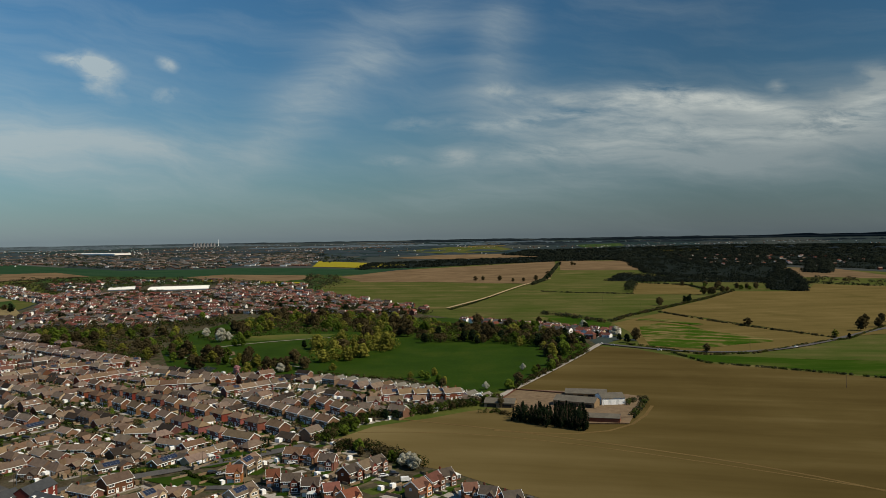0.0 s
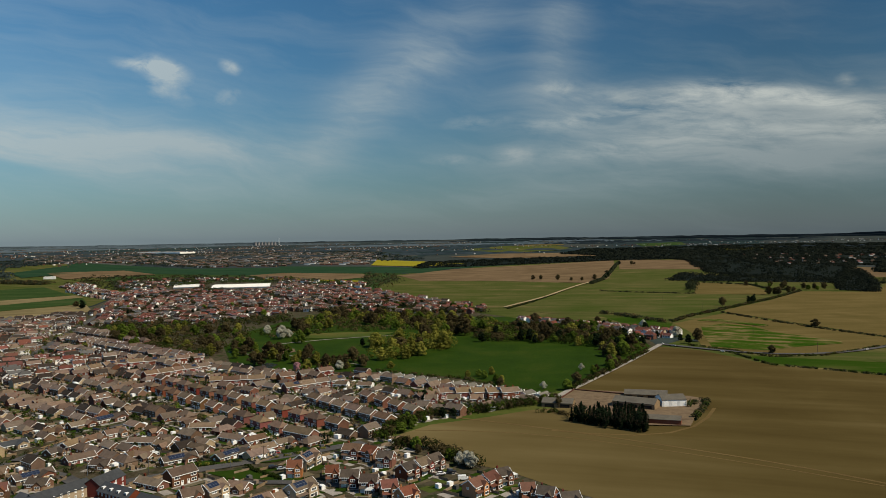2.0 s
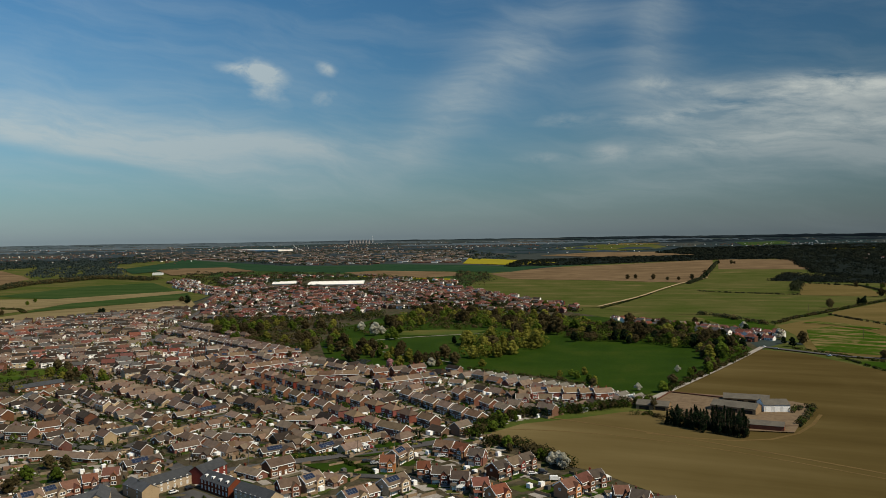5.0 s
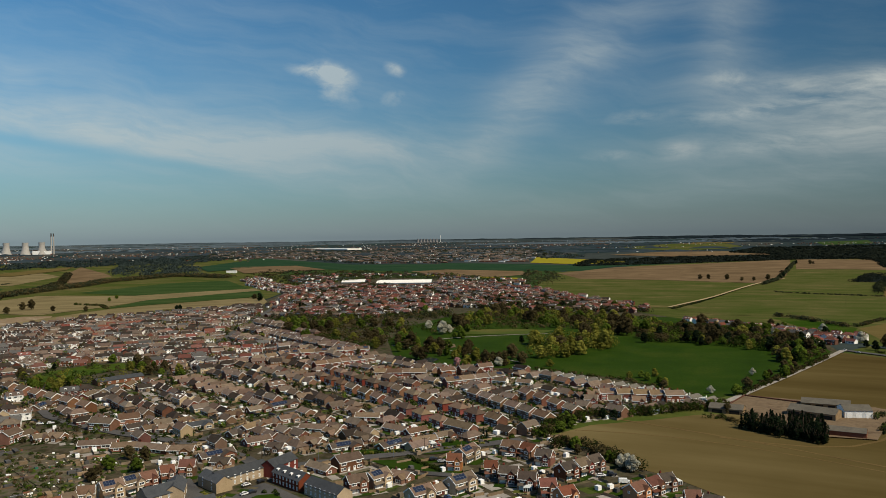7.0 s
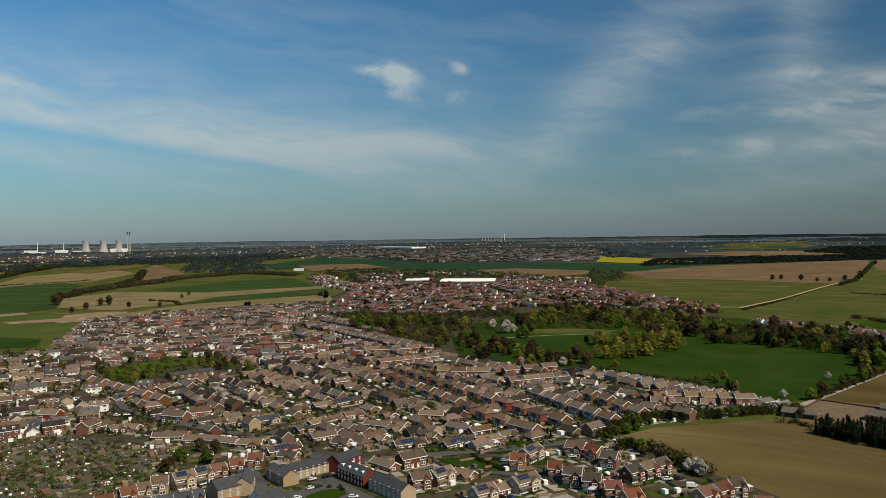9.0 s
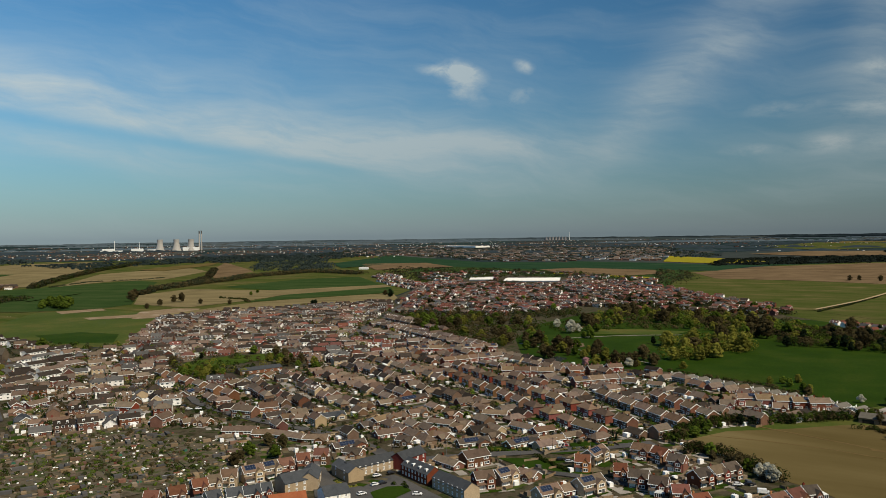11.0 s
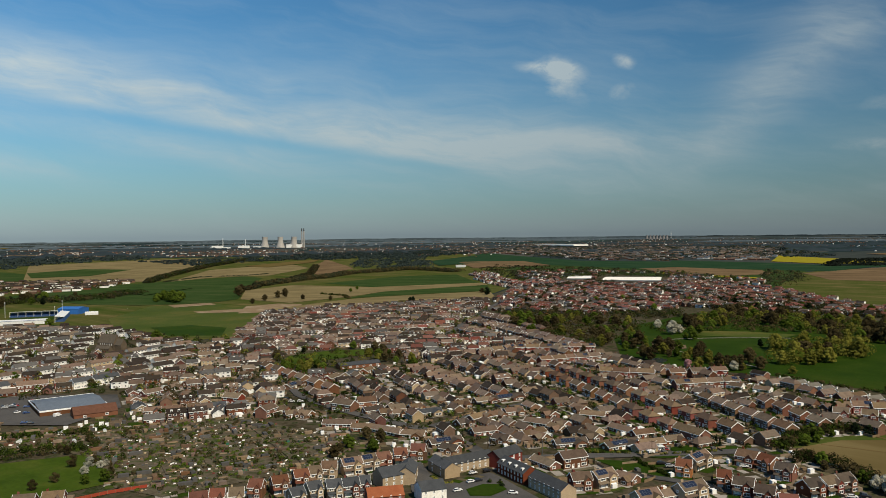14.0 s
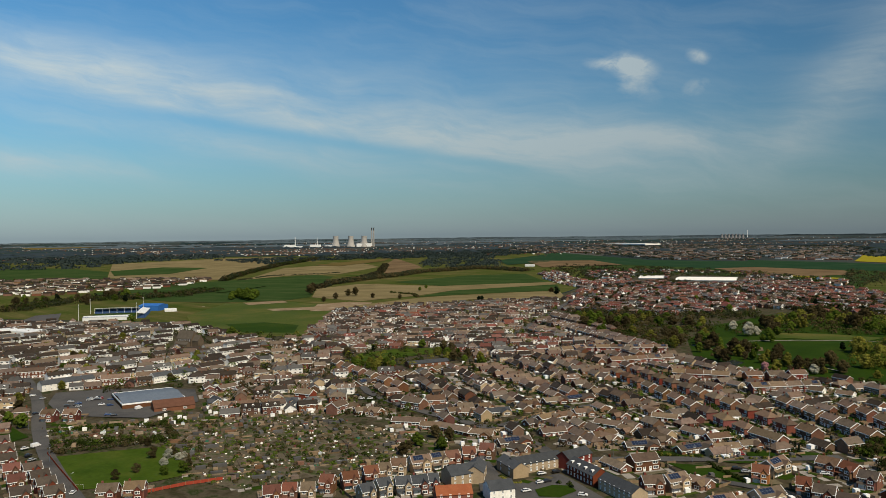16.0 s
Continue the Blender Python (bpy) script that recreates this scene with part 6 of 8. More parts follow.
thicket("field_hedge", [FARWOOD, TWIG], [(310, 1155), (340, 1040), (375, 940), (415, 850)], 3, 2.0, "dark hedge line between stubble fields", 2.2, 18, 1.1, 7)
thicket("field_hedge", [FARWOOD, TWIG, HEDGE], [(215, 1035), (255, 1105), (340, 1220), (445, 1365), (555, 1535)], 6, 3.5, "hedge climbing between fields", 3, 20, 1.3, 8)
thicket("field_hedge", [FARWOOD], [(195, 1600), (255, 1555), (355, 1505)], 5, 2.5, "straight dark hedge", 3, 18, 1.4, 9)
thicket("field_hedge", [FARWOOD], [(200, 1820), (250, 1990), (330, 2430), (440, 3060)], 12, 6, "hedge with trees on the hill", 5, 20, 1.8, 10)
thicket("field_hedge", [FARWOOD, HEDGE], [(10, 1240), (50, 1350), (105, 1545)], 5, 2.0, "hedge beside the farm track", 3, 18, 1.2, 11)
thicket("field_hedge", [FARWOOD, TWIG], [(140, 1155), (170, 1110), (210, 1020)], 8, 5, "hedge behind the village", 4, 20, 1.3, 12)
thicket("field_hedge", [FARWOOD], [(445, 1820), (525, 1735), (520, 1590), (560, 1550)], 5, 3, "field hedge", 4, 18, 1.8, 13)
thicket("field_hedge", [FARWOOD], [(770, 1775), (795, 1725), (880, 1590), (1050, 1465)], 8, 5, "field hedge with bushes", 5, 18, 2, 14)
thicket("shelter_belt", [FARWOOD, TWIG, HEDGE], [(-1670, 1310), (-1970, 1650), (-2370, 2150), (-2760, 2720)], 28, 11, "belt of trees between fields", 9, 26, 2.6, 15)
thicket("shelter_belt", [TWIG, FARWOOD], [(-1325, 1350), (-1370, 1500), (-1410, 1690), (-1470, 1860), (-1470, 2190), (-1230, 2080)], 40, 10, "brown wooded bank between fields", 8, 26, 2.4, 16)
thicket("shelter_belt", [TWIG, FARWOOD], [(-1245, 1225), (-1335, 1370), (-1420, 1560), (-1580, 1820), (-1970, 2300)], 25, 8, "brown trees by the knoll", 8, 24, 2.4, 17)
thicket("field_hedge", [FARWOOD], [(-1670, 1360), (-1770, 1560), (-1710, 1690), (-1720, 1790)], 6, 3, "hedge with bushes", 5, 18, 2, 18)
thicket("field_hedge", [TWIG, HEDGE], [(-1025, 1210), (-955, 1195), (-905, 1145)], 8, 3, "scrub on the field's edge", 4, 20, 1.6, 19)
thicket("yard_hedge", [HEDGE, TWIG], [(-423, 214), (-409, 238), (-399, 259), (-393, 274)], 6, 3.4, "hedge between lawn and allotments", 2.4, 28, .7, 20)
thicket("yard_hedge", [HEDGE, TWIG], [(-431, 277), (-430, 291), (-397, 276)], 5, 3, "bushes beside the allotments", 2.2, 28, .7, 21)
thicket("railway_trees", [FARWOOD, TWIG, HEDGE], [(-1290, 590), (-1345, 670), (-1405, 800), (-1330, 920), (-1405, 1080)], 60, 9, "scrub and trees behind the sports ground", 9, 24, 2.0, 22)
thicket("lane_bushes", [HEDGE, TWIG], [(49, 590), (74, 644), (107, 712), (140, 782)], 6, 3.5, "bushes along the farm lane", 2.6, 26, .9, 23)
thicket("park_edge", [TWIG, HEDGE], [(-109, 677), (-69, 657), (-31, 638), (25, 575)], 4, 2.2, "low hedge at the park's edge", 2.2, 22, .8, 24)
thicket("conifer_skirt", [DARK], [(43, 496), (59, 488), (84, 474)], 14, 8, "lower boughs of the conifer clump", 3.4, 50, 1.0, 44)
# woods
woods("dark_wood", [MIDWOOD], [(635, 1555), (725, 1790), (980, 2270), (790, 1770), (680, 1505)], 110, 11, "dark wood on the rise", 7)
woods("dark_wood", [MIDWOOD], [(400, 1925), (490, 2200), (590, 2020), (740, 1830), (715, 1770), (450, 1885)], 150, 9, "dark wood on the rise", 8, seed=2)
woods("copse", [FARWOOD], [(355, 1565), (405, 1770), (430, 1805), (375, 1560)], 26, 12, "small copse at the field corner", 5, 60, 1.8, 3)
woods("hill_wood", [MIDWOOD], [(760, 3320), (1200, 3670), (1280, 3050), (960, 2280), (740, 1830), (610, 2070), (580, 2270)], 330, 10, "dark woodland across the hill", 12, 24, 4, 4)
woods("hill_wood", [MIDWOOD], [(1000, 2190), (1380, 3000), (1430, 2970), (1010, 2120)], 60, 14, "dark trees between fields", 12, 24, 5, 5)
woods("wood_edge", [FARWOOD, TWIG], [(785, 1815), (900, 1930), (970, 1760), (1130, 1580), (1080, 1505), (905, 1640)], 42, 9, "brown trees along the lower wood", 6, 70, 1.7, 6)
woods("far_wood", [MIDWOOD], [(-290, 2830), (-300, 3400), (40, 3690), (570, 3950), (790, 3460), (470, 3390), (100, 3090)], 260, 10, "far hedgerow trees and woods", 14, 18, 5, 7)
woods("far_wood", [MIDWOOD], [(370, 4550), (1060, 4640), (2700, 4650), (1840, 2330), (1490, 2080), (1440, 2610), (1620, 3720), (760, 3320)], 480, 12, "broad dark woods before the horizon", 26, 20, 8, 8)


def ridge(name, az0, az1, d, height, label, seed, lumps=55.0, thin=0.0, mat=None):
    """The uneven top and lit face of a wooded skyline far off."""
    gen = random.Random(seed)
    verts, faces = [], []
    n = max(8, int(radians(az1 - az0) * d / lumps))
    run = 0.0
    for i in range(n + 1):
        a = radians(az0 + (az1 - az0) * i / n)
        run = run * .82 + gen.uniform(-1, 1) * .5
        f = min(1.0, 8 * min(i, n - i) / n)
        h = max(1.0, height * f * (.7 + .35 * run + gen.uniform(-.16, .16)))
        if gen.random() < thin:
            h *= .25
        for back, up in ((0, -2), (.012 * d, h * .75), (.03 * d, h), (.06 * d, -3)):
            r = d + back
            verts.append(land(sin(a) * r, cos(a) * r, up))
    for i in range(n):
        for j in range(3):
            faces.append((4 * i + j, 4 * i + 4 + j, 4 * i + 5 + j, 4 * i + 1 + j))
    return tagged(new(name, mesh_of(name, verts, faces, [mat or FOREST])), label, "woodland", kind="stuff")


arcs = random.Random(12)
ridge("distant_ridge", -78, -8, 20200, 26, "wooded skyline paled by haze put into its colour", 50, 130, mat=SKYLINE)
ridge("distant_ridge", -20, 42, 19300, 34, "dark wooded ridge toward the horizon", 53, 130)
ridge("distant_ridge", 21, 42, 17500, 62, "dark wooded hill on the skyline", 51, 220, mat=SHADEWOOD)
ridge("distant_ridge", -6, 42, 14500, 40, "dark wooded ridge toward the horizon", 52, 120, mat=SHADEWOOD)
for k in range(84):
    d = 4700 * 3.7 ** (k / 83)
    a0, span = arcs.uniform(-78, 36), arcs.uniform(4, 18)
    # right-hand belts take the cloud-shaded tone, the rest the hazed tones
    ridge("wooded_belt", a0, min(42, a0 + span), d, arcs.uniform(10, 22) * (1.3 if a0 > 0 else 1), "dark hedges and woods across the plain", 60 + k, 36, .3, SHADEWOOD if a0 > 2 else FOREST if d < 8500 else SKYLINE)
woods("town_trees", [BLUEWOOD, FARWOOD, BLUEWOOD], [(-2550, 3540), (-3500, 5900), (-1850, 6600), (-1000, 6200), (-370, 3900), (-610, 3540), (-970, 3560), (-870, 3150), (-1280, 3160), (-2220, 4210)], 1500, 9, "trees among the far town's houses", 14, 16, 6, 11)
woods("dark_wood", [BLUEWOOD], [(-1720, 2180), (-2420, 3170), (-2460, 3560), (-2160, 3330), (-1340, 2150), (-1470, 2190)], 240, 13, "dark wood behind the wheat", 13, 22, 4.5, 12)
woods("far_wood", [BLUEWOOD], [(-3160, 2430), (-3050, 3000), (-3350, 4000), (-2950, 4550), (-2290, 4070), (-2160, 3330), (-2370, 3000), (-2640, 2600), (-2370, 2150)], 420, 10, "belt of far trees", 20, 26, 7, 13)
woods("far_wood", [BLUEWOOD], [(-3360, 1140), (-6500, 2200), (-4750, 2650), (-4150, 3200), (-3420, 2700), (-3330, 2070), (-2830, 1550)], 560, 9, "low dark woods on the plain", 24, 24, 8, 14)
woods("hedgerow_trees", [TWIG, FARWOOD], [(-1250, 2110), (-1330, 2530), (-770, 2380), (-790, 2160), (-890, 1870), (-1140, 2080)], 130, 8, "hedgerow trees behind the houses", 9, 20, 3, 15)
woods("hedgerow_trees", [FARWOOD, TWIG], [(-350, 2010), (-420, 2470), (-300, 2300), (-250, 2060), (-250, 1740)], 70, 11, "trees at the corner of the village", 8, seed=16)
woods("village_trees", [FARWOOD, HEDGE, FARWOOD], [(-480, 1700), (-270, 1740), (-320, 2000), (-430, 2060), (-640, 2300), (-1100, 2260), (-1140, 2080), (-930, 1850), (-830, 1700), (-720, 1990), (-560, 2020)], 420, 8, "dark garden trees beyond the factory", 6, 30, 2.2, 35)
woods("village_trees", [FARWOOD, HEDGE, TWIG], [(-335, 1235), (-395, 1535), (-245, 1530), (-120, 1360), (-20, 1185), (-150, 1155)], 1050, 7, "garden trees among village roofs", 4, 26, 1.5, 17)
woods("village_trees", [FARWOOD, HEDGE, TWIG], [(-550, 1045), (-725, 1525), (-705, 1845), (-460, 1660), (-330, 1190), (-435, 1070)], 1050, 6.5, "garden trees among village roofs", 4, 26, 1.5, 18)
woods("town_shrubs", [FARWOOD, HEDGE, TWIG], [(-831, 327), (-955, 500), (-870, 625), (-622, 646), (-725, 945), (-645, 1180), (-405, 779), (-418, 544), (-417, 432), (-542, 325)], 1100, 3.6, "garden shrubs between the terraces", 1.7, 36, .9, 19)
woods("estate_shrubs", [HEDGE, LEAF, TWIG, HEDGE], [(-370, 362), (-403, 441), (-413, 538), (-389, 736), (-254, 692), (-220, 679), (-104, 642), (24, 559), (-52, 490), (-78, 441), (-186, 385), (-216, 363), (-283, 368)], 2000, 2.4, "small garden shrubs of the estate", 1.2, 46, .6, 20)
woods("park_scrub", [TWIG, HEDGE], [(-510, 975), (-385, 1015), (-255, 980), (-180, 1135), (-20, 1045), (151, 848), (101, 827), (-30, 910), (-125, 965), (-200, 960), (-290, 870), (-285, 790), (-349, 790)], 420, 5, "undergrowth between the park trees", 3.5, 26, 1.5, 21)

woods("village_trees", [FARWOOD, TWIG, HEDGE], [(-1940, 710), (-2400, 880), (-2220, 1100), (-2030, 1220), (-1830, 1370), (-1730, 1330), (-1580, 1090), (-1590, 930), (-1595, 790)], 330, 8, "garden trees among far roofs", 6, 20, 2.4, 73)

woods("park_fringe", [FARWOOD, TWIG, HEDGE], [(-515, 975), (-565, 1075), (-475, 1105), (-375, 1105), (-315, 1170), (-285, 1075), (-375, 1020)], 330, 7, "trees between the village and the park", 4, 30, 1.4, 74)
thicket("allotment_hedge", [HEDGE, LEAF, HEDGE], [(-436, 225), (-422, 239), (-411, 256), (-390, 267)], 7, 3.6, "overgrown hedge between field and allotments", 1.8, 46, .5, 75)
thicket("allotment_hedge", [HEDGE, LEAF], [(-469, 242), (-455, 261), (-437, 280), (-423, 303)], 4, 2.6, "hedge along the top of the allotments", 1.6, 46, .5, 76)

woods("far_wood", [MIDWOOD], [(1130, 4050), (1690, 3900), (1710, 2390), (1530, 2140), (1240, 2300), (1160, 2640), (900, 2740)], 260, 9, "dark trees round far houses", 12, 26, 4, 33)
# added woods whose dark colour carries the cloud shade at far right
woods("far_wood", [MIDWOOD], [(760, 3560), (380, 4500), (600, 5600), (2400, 6600), (4200, 5600), (2700, 4650), (1060, 4640)], 420, 11, "added dark woods that carry cloud shade toward the horizon", 26, 26, 9, 34)

# closed canopy of the park woods
for k, (mats, poly, n, high) in enumerate((([TWIG, TWIG, HEDGE, TWIG], [(-510, 975), (-480, 1045), (-395, 1040), (-310, 980), (-292, 870), (-296, 822), (-276, 760), (-312, 774), (-352, 793), (-396, 828), (-440, 885)], 115, 6.5),
                                           ([LIME, TWIG, LEAF, TWIG], [(-260, 970), (-275, 1100), (-220, 1155), (-120, 1140), (-20, 1060), (0, 945), (-55, 920), (-100, 970), (-165, 1030)], 210, 9.5),
                                           ([LIME, LIME, LEAF], [(-125, 753), (-135, 846), (-92, 887), (-61, 892), (-49, 811), (-75, 768), (-96, 726)], 55, 11),
                                           ([LEAF, TWIG, TWIG, HEDGE], [(-30, 870), (-20, 985), (30, 1015), (110, 945), (149, 866), (145, 814), (111, 742), (97, 743), (98, 811), (44, 852)], 230, 9))):
    woods("park_canopy", mats, poly, int(n * .75), high, "closed canopy of park trees in spring leaf", 5.6, 90, 1.35, 60 + k)

woods("town_canopy", [TWIG, LEAF, HEDGE, LIME], [(-831, 327), (-945, 495), (-860, 615), (-616, 639), (-715, 930), (-635, 1160), (-405, 779), (-418, 544), (-417, 432), (-407, 329), (-500, 378), (-562, 338)], 520, 7.0, "scattered garden trees among the terraces", 2.8, 60, 1.0, 71)
woods("estate_canopy", [TWIG, LEAF, HEDGE], [(-389, 426), (-413, 538), (-389, 736), (-254, 692), (-220, 679), (-104, 642), (-53, 501), (-79, 448), (-188, 390), (-216, 363), (-283, 368)], 70, 5, "small garden trees of the estate", 2.0, 60, .75, 72)


# ---- landmarks ----
def shed_roofed(name, a, b, depth, eave, ridge, wall, roof, label, category, bays=0, gates=0, group=""):
    """A long gabled building from a to b on the plan, with bays of windows and wide gates."""
    ln = hypot(b[0] - a[0], b[1] - a[1])
    s = squeeze(*a)
    th = new(name)
    th.matrix_basis = Matrix.Translation(land((a[0] + b[0]) / 2, (a[1] + b[1]) / 2)) @ pose(0, 0, 0, 0, 0, math.degrees(atan2(b[1] - a[1], b[0] - a[0]))) @ Matrix.Diagonal((s, s, s, 1))
    bm = bmesh.new()
    gable_walls(bm, ln, depth, eave, ridge)
    part("wall", bm, wall, th)
    bm = bmesh.new()
    gable_roof(bm, ln, depth, eave, ridge, .3)
    part("roof", bm, roof, th)
    for i in range(bays):
        x = -ln / 2 + (i + .5) * ln / bays
        for side, turn in ((-1, 0), (1, 180)):
            for z in ((.9, 3.5) if eave > 4.5 else (.9,)):
                hang("window", WINDOW["tall" if eave > 4.5 else "wide"], th, x, side * depth / 2, z, turn)
    for i in range(gates):
        bm = bmesh.new()
        x = -ln / 2 + (i + .5) * ln / gates
        box(bm, x - ln / gates * .3, x + ln / gates * .3, -depth / 2 - .08, -depth / 2 + .02, 0, eave * .75)
        part("gate", bm, WHITE if wall is STEEL else GATE_SHADE, th, "white sliding gate" if wall is STEEL else "near-black panel painted as the shade of an open gateway")
    return tagged(th, label, category, group)


def flat_roofed(name, a, b, depth, high, wall, roof, label, category, rim=.6):
    """A flat-roofed hall with a raised rim and roof lights."""
    ln = hypot(b[0] - a[0], b[1] - a[1])
    s = squeeze(*a)
    th = new(name)
    th.matrix_basis = Matrix.Translation(land((a[0] + b[0]) / 2, (a[1] + b[1]) / 2)) @ pose(0, 0, 0, 0, 0, math.degrees(atan2(b[1] - a[1], b[0] - a[0]))) @ Matrix.Diagonal((s, s, s, 1))
    bm = bmesh.new()
    box(bm, -ln / 2, ln / 2, -depth / 2, depth / 2, 0, high)
    part("wall", bm, wall, th)
    bm = bmesh.new()
    slope = min(.04 * depth, 2.0)
    gable_roof(bm, ln - .8, depth - .8, high + .02, high + slope, .1)
    part("roof", bm, roof, th)
    for x0, x1, y0, y1 in ((-ln / 2, ln / 2, -depth / 2 - .1, -depth / 2 + .3), (-ln / 2, ln / 2, depth / 2 - .3, depth / 2 + .1), (-ln / 2 - .1, -ln / 2 + .3, -depth / 2, depth / 2), (ln / 2 - .3, ln / 2 + .1, -depth / 2, depth / 2)):
        bm = bmesh.new()
        box(bm, x0, x1, y0, y1, high - rim, high + .35)
        part("rim", bm, WHITE, th)
    return tagged(th, label, category)


# closed wall panel in near-black: the inner shade of a gateway as colour
GATE_SHADE = surface("shaded_boards", [(0.02, 0.017, 0.014), (0.035, 0.03, 0.024)], .5, 3.0)


# stone and brick blocks round a court
def dormers(th, n, depth, eave, length):
    for i in range(n):
        x = -length / 2 + (i + .5) * length / n
        for s in (-1, 1):
            bm = bmesh.new()
            box(bm, x - .75, x + .75, *sorted((s * depth * .12, s * depth * .38)), eave + .3, eave + 1.9)
            ob = part("dormer", bm, WHITE, th, "white dormer window")
            bm = bmesh.new()
            box(bm, x - .55, x + .55, *sorted((s * depth * .38, s * (depth * .38 + .05))), eave + .75, eave + 1.7)
            part("pane", bm, GLASS, ob)


shed_roofed("apartment_block", (-202, 326), (-190, 351), 8.4, 4.7, 7.4, BUFF, TILE_GREY, "buff stone apartment block with slate grey roof", "apartments", 8)
shed_roofed("apartment_wing", (-209, 331), (-194, 322), 8.0, 4.7, 7.2, BUFF, TILE_GREY, "gabled buff stone wing of the apartments", "apartments", 2)
a, b = (-177, 343), (-158, 332)
dormers(shed_roofed("town_house_row", a, b, 8.6, 5.2, 8.2, RED, TILE_GREY, "red brick town houses with white dormers and slate grey roof", "apartments", 8), 4, 8.6, 5.2, hypot(b[0] - a[0], b[1] - a[1]))
shed_roofed("apartment_block", (-155, 331), (-134, 319), 8.4, 4.7, 7.4, BUFF, TILE_GREY, "buff stone apartment block with slate grey roof", "apartments", 7)
shed_roofed("town_house_row", (-185, 346), (-181, 363), 8.4, 5.6, 8.4, RED, TILE_GREY, "red brick end house with slate grey roof", "apartments", 4)
shed_roofed("apartment_block", (-217, 294), (-210, 308), 10.0, 5.4, 8.6, BUFF, TILE_GREY, "buff stone corner block with slate grey roof", "apartments", 4)
shed_roofed("apartment_wing", (-207, 302), (-215, 317), 8.5, 5.4, 8.2, BUFF, TILE_GREY, "gabled buff stone corner wing", "apartments", 2)
shed_roofed("white_house", (-191, 288), (-184, 297), 10.0, 5.2, 8.0, RENDER, TILE_GREY, "white rendered house with grey roof", "house", 3)
shed_roofed("pantile_house", (-206, 271), (-195, 282), 9.5, 4.8, 7.6, RED, TILE_PAN, "brick house with bright orange pantile roof", "house", 4)
field("court_yard", ASPHALT, [(-224, 329), (-221, 336), (-207, 322), (-193, 313), (-182, 337), (-174, 333), (-153, 319), (-135, 308), (-172, 275), (-199, 295)], "dark asphalt court with parking bays", .32, category="court")
field("court_lawn", LAWN, [(-179, 309), (-176, 319), (-169, 323), (-163, 318), (-165, 306), (-173, 302)], "small lawn in the court", .5)
thicket("court_hedge", [HEDGE, LIME], [(-203, 318), (-193, 312), (-189, 315)], 2.0, 1.2, "low clipped shrubs before the apartments", 1.0, 40, .4, 81, .2)
thicket("court_hedge", [DARK, HEDGE], [(-176, 323), (-170, 325), (-166, 320)], 2.2, 1.8, "dark bushes round the court lawn", 1.2, 40, .5, 82, .3)
for k, p, q in ((0, (-191, 319), (-186, 315)), (0, (-188, 326), (-183, 322)), (2, (-190, 322), (-185, 319)), (2, (-186, 330), (-181, 327))):
    field("front_garden", PATCH[k], [(p[0], p[1]), (q[0], p[1]), (q[0], q[1]), (p[0], q[1])], "small front garden before the apartments", .36, category="garden")

shed_roofed("school", (-438, 538), (-420, 572), 10, 3.0, 5.2, BROWN, TILE_GREY, "low brick school with grey tiled roof", "school", 6)
shed_roofed("shop_terrace", (-604, 303), (-598, 342), 10, 5.2, 7.6, RENDER, TILE_GREY, "long white rendered terrace by the main road", "terrace", 9)

# supermarket and its car park
field("car_park", ASPHALT, [(-551, 282), (-584, 305), (-562, 338), (-509, 372), (-468, 345), (-453, 295), (-505, 267)], "grey asphalt car park by the store", .35, category="car park")
flat_roofed("supermarket", (-510, 309), (-494, 347), 44, 3.8, BROWN, SHEET, "brick supermarket with flat grey metal roof", "store")
shed_roofed("store_porch", (-470, 310), (-459, 334), 13, 3.0, 7.0, BROWN, TILE_RED, "gabled red brick porch of the store", "store", 2)

# church
def church(x, y, turn):
    th = new("church")
    th.matrix_basis = Matrix.Translation(land(x, y)) @ pose(0, 0, 0, 0, 0, turn) @ Matrix.Diagonal((.72, .9, 1.15, 1))
    for nm, w, d, e, r, ox, oy in (("nave", 30, 11, 9, 16, 0, 0), ("chancel", 12, 9, 7.5, 12.5, 21, 0), ("aisle", 26, 5, 4.5, 6.8, 0, -8), ("aisle", 26, 5, 4.5, 6.8, 0, 8), ("porch", 5, 4, 3.5, 5.5, -8, -11)):
        bm = bmesh.new()
        gable_walls(bm, w, d, e, r, ox, oy)
        part(nm, bm, STONE, th)
        bm = bmesh.new()
        gable_roof(bm, w, d, e, r, .2, ox, oy)
        part(nm + "_roof", bm, SLATE, th)
    for i in range(6):
        bm = bmesh.new()
        box(bm, -12 + i * 4.8, -11.2 + i * 4.8, -11.2, -10.4, 0, 4)
        part("buttress", bm, STONE, th)
        hang("window", WINDOW["tall"], th, -10 + i * 4.2, -10.5, 1.4, 0)
        hang("window", WINDOW["tall"], th, -10 + i * 4.2, -5.5, 7.0, 0)
    tagged(th, "dark sandstone church with steep brown roof", "church")


SLATE = surface("sooty_slates", [(0.080, 0.068, 0.053), (0.112, 0.094, 0.074)], .3, 2.0)
STONE = surface("dark_sandstone", [(0.085, 0.065, 0.045), (0.13, 0.10, 0.07)], .2, 1.5)
church(-706, 508, 7)


